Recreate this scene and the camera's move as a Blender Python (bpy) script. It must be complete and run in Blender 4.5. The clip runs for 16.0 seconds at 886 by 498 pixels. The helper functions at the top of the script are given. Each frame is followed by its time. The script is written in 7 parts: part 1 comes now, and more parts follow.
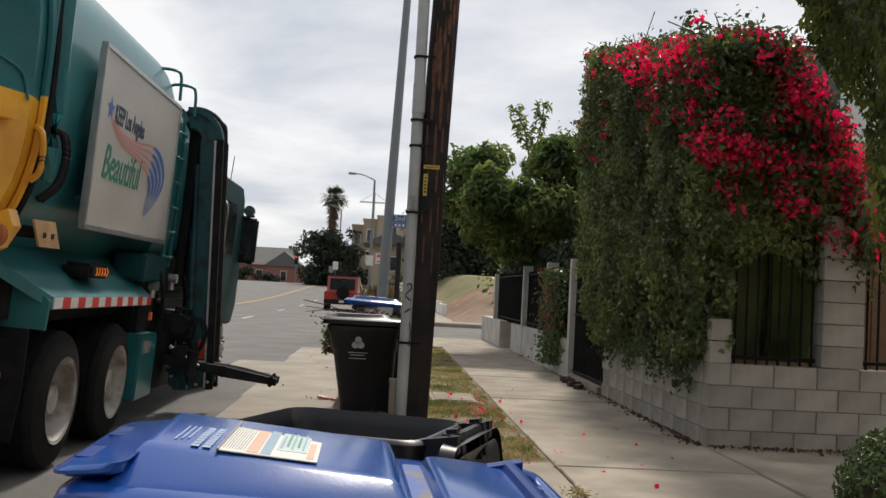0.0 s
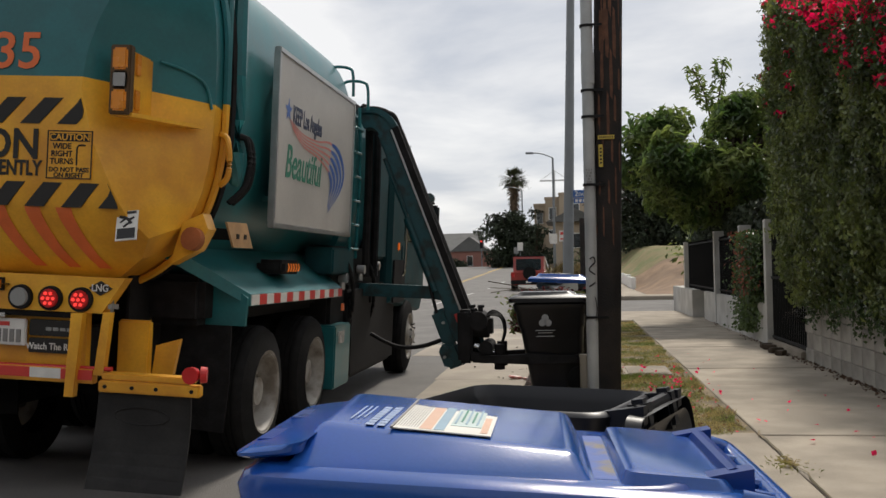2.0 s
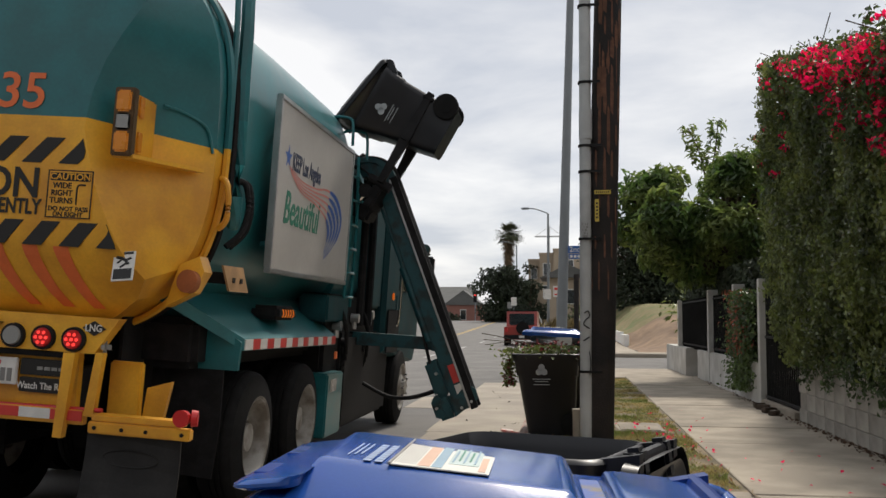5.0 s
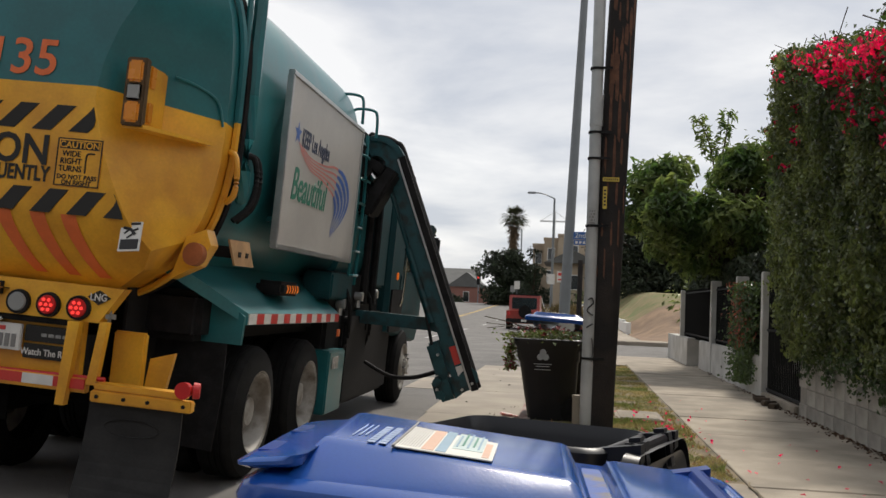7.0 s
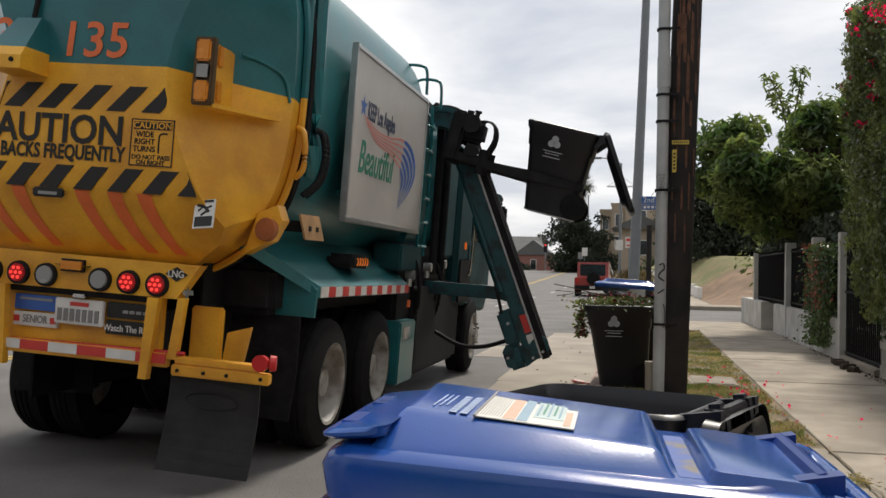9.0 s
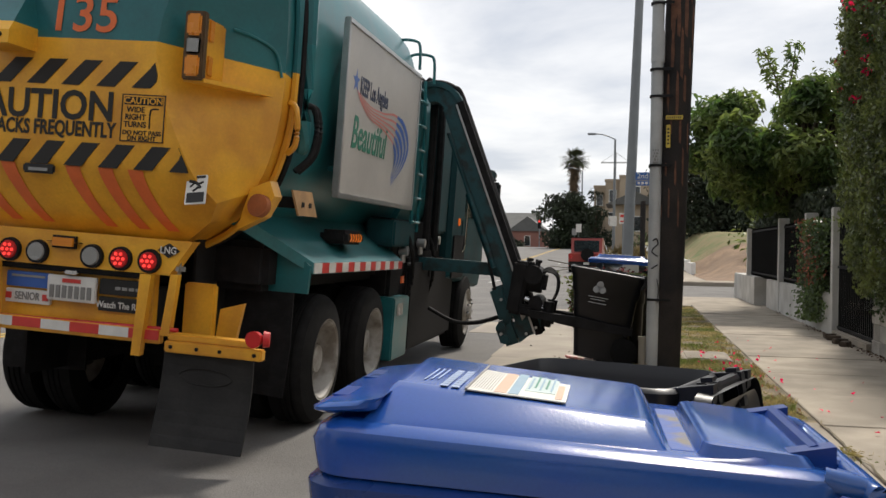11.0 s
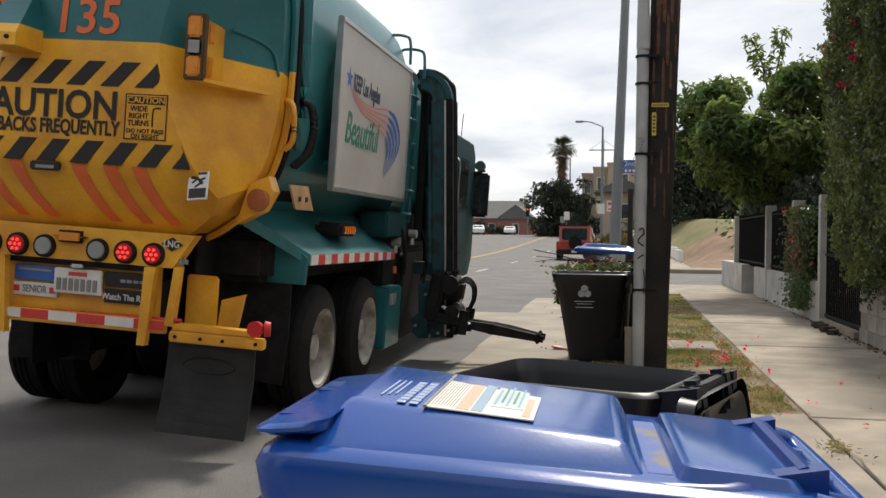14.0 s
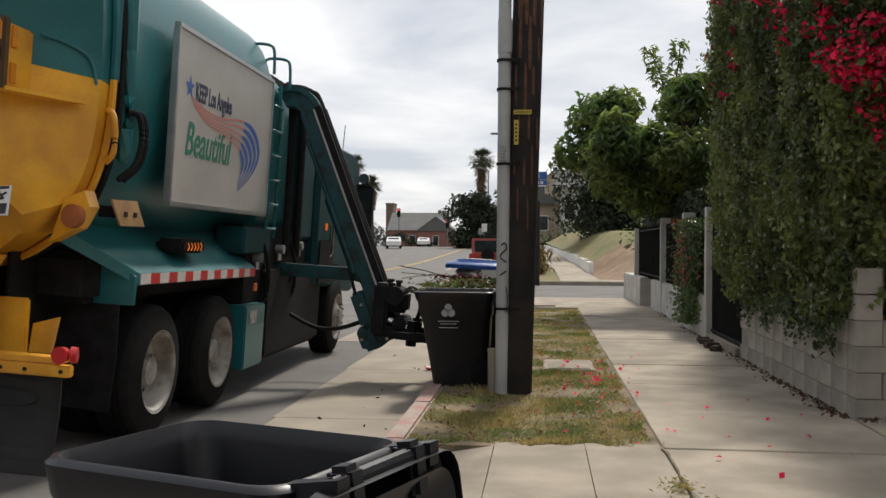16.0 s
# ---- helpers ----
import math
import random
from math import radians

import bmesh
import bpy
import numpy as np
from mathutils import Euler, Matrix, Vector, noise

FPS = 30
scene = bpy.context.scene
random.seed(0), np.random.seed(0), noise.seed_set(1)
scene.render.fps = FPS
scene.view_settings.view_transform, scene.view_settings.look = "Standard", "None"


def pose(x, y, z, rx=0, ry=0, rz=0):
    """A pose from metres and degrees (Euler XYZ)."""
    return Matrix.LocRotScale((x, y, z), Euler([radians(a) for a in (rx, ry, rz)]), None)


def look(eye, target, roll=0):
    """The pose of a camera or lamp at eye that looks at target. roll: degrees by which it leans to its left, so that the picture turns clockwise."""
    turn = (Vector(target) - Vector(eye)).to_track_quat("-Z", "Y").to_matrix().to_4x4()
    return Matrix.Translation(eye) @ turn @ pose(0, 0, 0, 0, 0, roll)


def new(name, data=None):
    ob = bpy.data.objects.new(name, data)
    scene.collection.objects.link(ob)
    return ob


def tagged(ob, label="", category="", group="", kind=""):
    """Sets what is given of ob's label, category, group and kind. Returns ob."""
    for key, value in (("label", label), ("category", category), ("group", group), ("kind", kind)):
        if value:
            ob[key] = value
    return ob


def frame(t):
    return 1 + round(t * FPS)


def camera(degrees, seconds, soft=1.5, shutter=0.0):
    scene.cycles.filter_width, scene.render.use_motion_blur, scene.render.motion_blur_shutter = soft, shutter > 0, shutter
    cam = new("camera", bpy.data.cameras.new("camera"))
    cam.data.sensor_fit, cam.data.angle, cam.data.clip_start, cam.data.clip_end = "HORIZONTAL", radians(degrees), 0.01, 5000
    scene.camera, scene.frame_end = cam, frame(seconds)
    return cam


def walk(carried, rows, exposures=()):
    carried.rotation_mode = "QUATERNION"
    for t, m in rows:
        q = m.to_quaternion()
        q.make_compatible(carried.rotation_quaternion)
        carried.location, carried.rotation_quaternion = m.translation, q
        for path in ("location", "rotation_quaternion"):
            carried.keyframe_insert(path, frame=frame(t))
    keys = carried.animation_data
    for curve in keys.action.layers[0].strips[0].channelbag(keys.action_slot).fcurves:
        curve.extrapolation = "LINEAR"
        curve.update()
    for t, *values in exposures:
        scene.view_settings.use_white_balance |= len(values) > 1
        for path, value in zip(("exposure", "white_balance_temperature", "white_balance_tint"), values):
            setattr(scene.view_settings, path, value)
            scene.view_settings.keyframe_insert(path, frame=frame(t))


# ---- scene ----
cam = camera(49.91, 16.0)
PATH = [
    (0.0, look((-0.000, 0.000, 1.286), (0.232, 3.989, 1.460), 2.98)),
    (0.5, look((-0.058, 0.039, 1.290), (-0.329, 4.026, 1.457), 2.05)),
    (1.0, look((-0.006, 0.051, 1.287), (-0.493, 4.016, 1.487), -0.13)),
    (1.5, look((0.031, 0.043, 1.279), (-0.467, 4.008, 1.445), -0.85)),
    (2.0, look((0.041, 0.049, 1.267), (-0.496, 4.012, 1.345), -1.17)),
    (2.5, look((0.039, 0.040, 1.269), (-0.413, 4.014, 1.334), -1.05)),
    (3.0, look((0.049, 0.037, 1.252), (-0.369, 4.015, 1.283), -0.11)),
    (3.5, look((0.031, 0.051, 1.250), (-0.330, 4.034, 1.246), 0.39)),
    (4.0, look((0.030, 0.040, 1.239), (-0.478, 4.003, 1.423), 0.06)),
    (6.5, look((0.020, 0.036, 1.240), (-0.460, 3.993, 1.571), 0.82)),
    (7.0, look((0.016, 0.040, 1.245), (-0.512, 3.999, 1.466), 2.36)),
    (7.5, look((0.009, 0.045, 1.253), (-0.479, 4.014, 1.369), 2.61)),
    (8.0, look((0.006, 0.051, 1.252), (-0.523, 4.013, 1.385), 2.60)),
    (8.5, look((0.004, 0.048, 1.249), (-0.655, 3.992, 1.364), 1.12)),
    (9.0, look((-0.001, 0.036, 1.247), (-0.800, 3.954, 1.331), 1.04)),
    (11.5, look((0.002, 0.050, 1.241), (-0.751, 3.978, 1.194), 0.92)),
    (12.0, look((-0.000, 0.049, 1.241), (-0.734, 3.981, 1.162), 0.95)),
    (12.5, look((-0.001, 0.051, 1.242), (-0.735, 3.981, 1.141), 0.78)),
    (13.0, look((-0.002, 0.106, 1.257), (-0.598, 4.059, 1.101), -0.12)),
    (13.5, look((0.008, 0.167, 1.264), (-0.743, 4.095, 1.178), -0.61)),
    (14.0, look((0.024, 0.196, 1.265), (-0.702, 4.129, 1.203), 0.53)),
    (14.5, look((0.082, 0.276, 1.255), (-0.620, 4.213, 1.165), 1.08)),
    (15.0, look((0.161, 0.461, 1.281), (-0.686, 4.370, 1.197), 0.06)),
    (15.5, look((0.384, 0.712, 1.332), (-0.327, 4.647, 1.425), -1.24)),
    (16.0, look((0.565, 0.939, 1.305), (0.156, 4.918, 1.295), 0.35)),
]
walk(cam, PATH, ((0.0, 0.08), (1.0, 0.03), (3.0, 0.01), (3.5, 0.18), (4.0, 0.15), (6.5, 0.06), (8.0, 0.10), (9.0, 0.15), (11.5, 0.26), (15.0, 0.30), (15.6, 0.19), (16.0, 0.14)))

# ---- light ----
world = bpy.data.worlds.new("overcast_sky")
scene.world = world
world.use_nodes = True
wn, wl = world.node_tree.nodes, world.node_tree.links
SUN_EL, SUN_AZ = 52.0, 12.0
sky = wn.new("ShaderNodeTexSky")
sky.sky_type, sky.sun_disc = "NISHITA", False
sky.sun_elevation, sky.sun_rotation = radians(SUN_EL), radians(SUN_AZ)
tc = wn.new("ShaderNodeTexCoord")
# flatten the view direction onto a cloud deck, so that clouds shrink towards the horizon
sep = wn.new("ShaderNodeSeparateXYZ")
wl.new(tc.outputs["Generated"], sep.inputs[0])
lift = wn.new("ShaderNodeMath"); lift.operation = "MAXIMUM"; lift.inputs[1].default_value = 0.0
wl.new(sep.outputs["Z"], lift.inputs[0])
lift2 = wn.new("ShaderNodeMath"); lift2.operation = "ADD"; lift2.inputs[1].default_value = 0.16
wl.new(lift.outputs[0], lift2.inputs[0])
div = wn.new("ShaderNodeVectorMath"); div.operation = "DIVIDE"
wl.new(tc.outputs["Generated"], div.inputs[0])
comb = wn.new("ShaderNodeCombineXYZ"); comb.inputs[2].default_value = 1.0
wl.new(lift2.outputs[0], comb.inputs[0]); wl.new(lift2.outputs[0], comb.inputs[1])
wl.new(comb.outputs[0], div.inputs[1])
cn = wn.new("ShaderNodeTexNoise"); cn.inputs["Scale"].default_value = 1.15; cn.inputs["Detail"].default_value = 7.0
cn.inputs["Roughness"].default_value = 0.52; cn.inputs["Distortion"].default_value = 0.25
wl.new(div.outputs[0], cn.inputs["Vector"])
cr = wn.new("ShaderNodeValToRGB")
cr.color_ramp.elements[0].position, cr.color_ramp.elements[0].color = 0.385, (5.6, 5.85, 6.4, 1)
cr.color_ramp.elements[1].position, cr.color_ramp.elements[1].color = 0.615, (9.15, 9.05, 8.95, 1)
mid = cr.color_ramp.elements.new(0.50); mid.color = (7.4, 7.45, 7.65, 1)
wl.new(cn.outputs["Fac"], cr.inputs[0])
mixw = wn.new("ShaderNodeMix"); mixw.data_type = "RGBA"; mixw.inputs["Factor"].default_value = 0.9
wl.new(sky.outputs[0], mixw.inputs["A"]); wl.new(cr.outputs[0], mixw.inputs["B"])
# the cloud deck is brightest round the hidden sun and dimmer away from it
dot = wn.new("ShaderNodeVectorMath"); dot.operation = "DOT_PRODUCT"
dot.inputs[1].default_value = (math.sin(radians(SUN_AZ)) * math.cos(radians(SUN_EL)), math.cos(radians(SUN_AZ)) * math.cos(radians(SUN_EL)), math.sin(radians(SUN_EL)))
wl.new(tc.outputs["Generated"], dot.inputs[0])
glow = wn.new("ShaderNodeMapRange"); glow.interpolation_type = "SMOOTHSTEP"
glow.inputs["From Min"].default_value, glow.inputs["From Max"].default_value = -0.55, 0.75
glow.inputs["To Min"].default_value, glow.inputs["To Max"].default_value = 0.80, 1.04
wl.new(dot.outputs["Value"], glow.inputs["Value"])
dim = wn.new("ShaderNodeVectorMath"); dim.operation = "SCALE"
wl.new(mixw.outputs["Result"], dim.inputs[0]); wl.new(glow.outputs[0], dim.inputs["Scale"])
bg = wn["Background"]; bg.inputs["Strength"].default_value = 0.1
wl.new(dim.outputs[0], bg.inputs["Color"])
sun = new("sun", bpy.data.lights.new("sun", "SUN"))
sun.data.energy, sun.data.angle, sun.data.color = 3.2, radians(8), (1.0, 0.93, 0.83)
sun.matrix_world = look((0, 0, 0), (-math.sin(radians(SUN_AZ)) * math.cos(radians(SUN_EL)), -math.cos(radians(SUN_AZ)) * math.cos(radians(SUN_EL)), -math.sin(radians(SUN_EL))))

# ---- materials ----


def mat(name, color, rough=0.6, metal=0.0, vary=0.25, scale=8.0, fine=90.0, bump=0.15, other=None, spread=(0.4, 0.65), spec=0.5, coat=0.0, emit=0.0, island=False, alpha=1.0, trans=0.0, thick=0.004, objvary=0.0, leaf=0.0):
    """Two scales of variation in colour and relief, in object space at real size."""
    m = bpy.data.materials.new(name)
    m.use_nodes = True
    n, l = m.node_tree.nodes, m.node_tree.links
    b = n["Principled BSDF"]
    co = n.new("ShaderNodeTexCoord")
    big = n.new("ShaderNodeTexNoise"); big.inputs["Scale"].default_value = scale; big.inputs["Detail"].default_value = 5
    small = n.new("ShaderNodeTexNoise"); small.inputs["Scale"].default_value = fine; small.inputs["Detail"].default_value = 3
    l.new(co.outputs["Object"], big.inputs["Vector"]); l.new(co.outputs["Object"], small.inputs["Vector"])
    ramp = n.new("ShaderNodeValToRGB")
    o = other or tuple(c * (1 - vary) for c in color)
    ramp.color_ramp.elements[0].position, ramp.color_ramp.elements[0].color = spread[0], (*o, 1)
    ramp.color_ramp.elements[1].position, ramp.color_ramp.elements[1].color = spread[1], (*color, 1)
    l.new(big.outputs["Fac"], ramp.inputs[0])
    hsv = n.new("ShaderNodeHueSaturation")
    rng = n.new("ShaderNodeMapRange"); rng.inputs["To Min"].default_value = 1 - vary * 0.6; rng.inputs["To Max"].default_value = 1 + vary * 0.6
    l.new(small.outputs["Fac"], rng.inputs["Value"])
    src = rng.outputs[0]
    if island or objvary:
        gi = n.new("ShaderNodeNewGeometry" if island else "ShaderNodeObjectInfo")
        r2 = n.new("ShaderNodeMapRange")
        amp = 0.45 if island else objvary
        r2.inputs["To Min"].default_value = 1 - amp; r2.inputs["To Max"].default_value = 1 + amp
        l.new(gi.outputs["Random Per Island" if island else "Random"], r2.inputs["Value"])
        mul = n.new("ShaderNodeMath"); mul.operation = "MULTIPLY"
        l.new(rng.outputs[0], mul.inputs[0]); l.new(r2.outputs[0], mul.inputs[1])
        src = mul.outputs[0]
    l.new(src, hsv.inputs["Value"]); l.new(ramp.outputs[0], hsv.inputs["Color"])
    l.new(hsv.outputs[0], b.inputs["Base Color"])
    rr = n.new("ShaderNodeMapRange"); rr.inputs["To Min"].default_value = max(0.02, rough - 0.1); rr.inputs["To Max"].default_value = min(1, rough + 0.12)
    l.new(big.outputs["Fac"], rr.inputs["Value"]); l.new(rr.outputs[0], b.inputs["Roughness"])
    b.inputs["Metallic"].default_value = metal
    b.inputs["Specular IOR Level"].default_value = spec
    b.inputs["Coat Weight"].default_value = coat
    b.inputs["Coat Roughness"].default_value = 0.12
    if trans:
        b.inputs["Transmission Weight"].default_value = trans
    b.inputs["Alpha"].default_value = alpha
    if bump:
        bp = n.new("ShaderNodeBump"); bp.inputs["Strength"].default_value = bump; bp.inputs["Distance"].default_value = thick
        l.new(small.outputs["Fac"], bp.inputs["Height"]); l.new(bp.outputs[0], b.inputs["Normal"])
    if leaf:
        tl = n.new("ShaderNodeBsdfTranslucent"); mx = n.new("ShaderNodeMixShader"); mx.inputs[0].default_value = leaf
        gain = n.new("ShaderNodeHueSaturation"); gain.inputs["Value"].default_value = 1.5; gain.inputs["Saturation"].default_value = 1.1
        l.new(hsv.outputs[0], gain.inputs["Color"]); l.new(gain.outputs[0], tl.inputs["Color"])
        l.new(b.outputs[0], mx.inputs[1]); l.new(tl.outputs[0], mx.inputs[2]); l.new(mx.outputs[0], n["Material Output"].inputs["Surface"])
    if emit:
        l.new(hsv.outputs[0], b.inputs["Emission Color"]); b.inputs["Emission Strength"].default_value = emit
    return m


TEAL = mat("teal_truck_paint", (0.014, 0.152, 0.168), 0.38, vary=0.22, scale=2.5, fine=40, bump=0.03, coat=0.2, other=(0.014, 0.115, 0.125))
YELLOW = mat("yellow_truck_paint", (0.86, 0.44, 0.026), 0.44, vary=0.2, scale=2.2, fine=50, bump=0.04, coat=0.12, other=(0.60, 0.265, 0.02), spread=(0.34, 0.62))
# truck teal darkened to carry the arm's shade, mottled with grease
ARMTEAL = mat("shaded_greasy_teal_arm_paint", (0.006, 0.060, 0.072), 0.45, vary=0.4, scale=7, fine=60, bump=0.1, other=(0.008, 0.022, 0.025), spread=(0.38, 0.52))
BLACKSTEEL = mat("black_greasy_steel", (0.019, 0.018, 0.019), 0.72, vary=0.5, scale=9, bump=0.2, spec=0.2)
TYRE = mat("tyre_rubber", (0.015, 0.0145, 0.0145), 0.9, vary=0.35, scale=12, fine=60, bump=0.3, spec=0.15)
RIM = mat("dusty_white_rim", (0.36, 0.34, 0.31), 0.6, vary=0.3, scale=7, other=(0.16, 0.135, 0.11), spread=(0.3, 0.55))
WHITE = mat("white_paint", (0.78, 0.78, 0.76), 0.5, vary=0.08, scale=4)
POSTER = mat("grey_white_poster_film", (0.50, 0.475, 0.44), 0.4, vary=0.12, scale=1.6, fine=30, bump=0.02, spec=0.6)
ALU = mat("aluminium_trim", (0.55, 0.55, 0.55), 0.35, metal=0.8, vary=0.15)
STRIPE_BLUE = mat("blue_stripe_film", (0.04, 0.12, 0.42), 0.4, vary=0.06)
STRIPE_PINK = mat("salmon_stripe_film", (0.62, 0.22, 0.19), 0.4, vary=0.06)
LETTER_NAVY = mat("navy_letters", (0.035, 0.045, 0.09), 0.5, vary=0.05)
LETTER_GREEN = mat("green_letters", (0.03, 0.20, 0.13), 0.5, vary=0.05)
BLACKFILM = mat("black_sign_film", (0.012, 0.011, 0.010), 0.5, vary=0.2)
REDFILM = mat("red_reflective_film", (0.62, 0.05, 0.04), 0.4, vary=0.1)
WHITEFILM = mat("white_reflective_film", (0.72, 0.70, 0.66), 0.4, vary=0.12)
ORANGEFILM = mat("orange_tape", (0.80, 0.17, 0.045), 0.45, vary=0.1)
REDLENS = mat("red_lamp_lens", (0.50, 0.018, 0.018), 0.3, vary=0.1, emit=0.03)
REDGLOW = mat("lit_red_lamp", (1.0, 0.055, 0.045), 0.3, vary=0.1, emit=0.95)
AMBER = mat("amber_lens", (0.62, 0.22, 0.02), 0.25, vary=0.1, emit=0.05)
AMBERGLOW = mat("lit_amber_lamp", (0.9, 0.22, 0.02), 0.3, vary=0.1, emit=0.25)
GREYLENS = mat("grey_lamp_lens", (0.30, 0.30, 0.29), 0.25, vary=0.1)
GLASS = mat("dark_glass", (0.02, 0.025, 0.028), 0.06, vary=0.1, bump=0.0, spec=0.8)
CHROME = mat("chrome", (0.6, 0.6, 0.6), 0.15, metal=1.0, vary=0.1, bump=0.02)
FLAP = mat("mud_flap_rubber", (0.023, 0.022, 0.021), 0.6, vary=0.5, scale=4, fine=60, other=(0.012, 0.011, 0.011), spec=0.3)
BLUEBIN = mat("blue_bin_plastic", (0.004, 0.030, 0.20), 0.30, vary=0.2, scale=5, fine=170, bump=0.08, other=(0.005, 0.034, 0.17), thick=0.002, spec=0.4)
BLUELID = mat("blue_lid_plastic", (0.007, 0.058, 0.32), 0.20, vary=0.2, scale=4, fine=170, bump=0.07, other=(0.014, 0.074, 0.28), thick=0.002, coat=0.25)
BINDIRT = mat("dusty_blue_plastic", (0.13, 0.11, 0.085), 0.5, vary=0.3, scale=15, other=(0.010, 0.064, 0.30), spread=(0.50, 0.68))
BLACKBIN = mat("black_bin_plastic", (0.010, 0.0105, 0.014), 0.36, vary=0.25, scale=6, fine=160, bump=0.10, thick=0.002, spec=0.4)
LOGO = mat("pale_moulded_logo", (0.36, 0.37, 0.38), 0.6, vary=0.1)
PAPER = mat("paper_label", (0.68, 0.66, 0.60), 0.6, vary=0.08)
PAPERORANGE = mat("paper_orange_print", (0.64, 0.40, 0.28), 0.6, vary=0.12)
PAPERBLUE = mat("paper_blue_print", (0.24, 0.36, 0.45), 0.6, vary=0.12)
PAPERTEAL = mat("paper_teal_print", (0.50, 0.60, 0.58), 0.6, vary=0.2)
PRINT = mat("grey_print", (0.22, 0.21, 0.20), 0.6, vary=0.1)
PALEPRINT = mat("pale_moulded_print", (0.30, 0.38, 0.55), 0.5, vary=0.1)
ASPHALT = mat("grey_asphalt", (0.150, 0.142, 0.133), 0.85, vary=0.75, scale=0.9, fine=85, bump=0.9, other=(0.105, 0.099, 0.093), thick=0.008)
CONCRETE = mat("pale_concrete", (0.36, 0.31, 0.245), 0.92, vary=0.3, scale=1.8, fine=140, bump=0.35, other=(0.245, 0.21, 0.165), objvary=0.07)
GUTTER = mat("gutter_concrete", (0.34, 0.30, 0.24), 0.9, vary=0.22, scale=1.2, fine=110, bump=0.3, other=(0.26, 0.225, 0.185), objvary=0.06)
REDKERB = mat("faded_red_kerb", (0.36, 0.20, 0.17), 0.85, vary=0.3, scale=6, other=(0.34, 0.29, 0.25))
SOIL = mat("dry_soil", (0.26, 0.195, 0.115), 0.95, vary=0.4, scale=4, fine=90, bump=0.8, other=(0.12, 0.10, 0.06), thick=0.012)
GRASS = mat("dry_grass_blades", (0.36, 0.29, 0.13), 0.8, vary=0.3, scale=1.6, bump=0, other=(0.15, 0.18, 0.055), spread=(0.40, 0.58), island=True, leaf=0.3)
LAWN = mat("hill_lawn", (0.11, 0.13, 0.040), 0.95, vary=0.6, scale=1.3, fine=14, bump=0.9, other=(0.19, 0.145, 0.065), thick=0.05)
CABTEAL = mat("dull_teal_cab_paint", (0.005, 0.055, 0.064), 0.6, vary=0.3, scale=4, fine=50, bump=0.05, spec=0.3)
WILTED = mat("wilted_petal", (0.26, 0.03, 0.045), 0.8, vary=0.3, bump=0, island=True, other=(0.12, 0.03, 0.025))
BAG = mat("white_plastic_bag", (0.62, 0.63, 0.64), 0.35, vary=0.1, scale=6)
DIRT = mat("bare_dirt_slope", (0.25, 0.165, 0.10), 0.95, vary=0.5, scale=1.1, fine=9, bump=0.9, other=(0.165, 0.105, 0.065), thick=0.05)
BLOCK = mat("grey_block", (0.38, 0.35, 0.305), 0.92, vary=0.3, scale=2.4, fine=130, bump=0.5, other=(0.25, 0.23, 0.20), objvary=0.12)
MORTAR = mat("mortar", (0.26, 0.24, 0.21), 0.95, vary=0.2)
STUCCO = mat("whitewashed_wall", (0.52, 0.51, 0.48), 0.9, vary=0.18, scale=2, other=(0.40, 0.385, 0.355))
IRON = mat("black_iron", (0.008, 0.008, 0.008), 0.75, vary=0.3, spec=0.2)
WOODPOLE = mat("creosoted_pole_wood", (0.026, 0.020, 0.017), 0.9, vary=0.5, scale=3, fine=60, bump=0.8, other=(0.010, 0.008, 0.008), thick=0.01)
WORNWOOD = mat("worn_red_wood", (0.15, 0.068, 0.04), 0.9, vary=0.4, scale=14, bump=0.5)
GALV = mat("grey_painted_conduit", (0.47, 0.475, 0.47), 0.55, metal=0.05, vary=0.16, scale=3, other=(0.37, 0.375, 0.375))
MAST = mat("grey_steel_mast", (0.20, 0.215, 0.225), 0.5, metal=0.2, vary=0.12, scale=2)
TAGYEL = mat("yellow_pole_tag", (0.62, 0.46, 0.07), 0.5, vary=0.15)
SIGNBLUE = mat("blue_street_sign", (0.02, 0.10, 0.33), 0.4, vary=0.05)
LEAFDARK = mat("dark_ivy_leaf", (0.155, 0.182, 0.055), 0.38, vary=0.35, scale=1.6, bump=0, other=(0.055, 0.076, 0.024), spread=(0.36, 0.62), island=True, leaf=0.32)
LEAFMID = mat("tree_leaf", (0.075, 0.115, 0.030), 0.45, vary=0.3, scale=0.9, bump=0, other=(0.045, 0.075, 0.022), island=True, leaf=0.25)
LEAFLIGHT = mat("yellow_green_leaf", (0.15, 0.165, 0.038), 0.5, vary=0.3, scale=2.5, bump=0, other=(0.040, 0.055, 0.014), island=True, leaf=0.35)
LEAFTREE = mat("palmate_tree_leaf", (0.20, 0.24, 0.075), 0.42, vary=0.35, scale=1.1, bump=0, other=(0.06, 0.105, 0.03), spread=(0.38, 0.62), island=True, leaf=0.4)
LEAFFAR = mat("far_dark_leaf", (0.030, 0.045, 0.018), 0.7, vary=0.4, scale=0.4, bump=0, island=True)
BLOSSOM = mat("crimson_bract", (0.84, 0.050, 0.13), 0.6, vary=0.2, scale=2, bump=0, other=(0.62, 0.02, 0.085), island=True, leaf=0.5)
BARK = mat("brown_bark", (0.09, 0.065, 0.045), 0.95, vary=0.4, scale=10, bump=0.6, thick=0.01)
PALMLEAF = mat("palm_frond", (0.075, 0.085, 0.035), 0.7, vary=0.3, scale=2, bump=0, island=True)
DRYFROND = mat("dry_palm_skirt", (0.17, 0.115, 0.065), 0.85, vary=0.3, scale=2, island=True)
TAN = mat("tan_stucco", (0.42, 0.34, 0.25), 0.9, vary=0.12, scale=0.5)
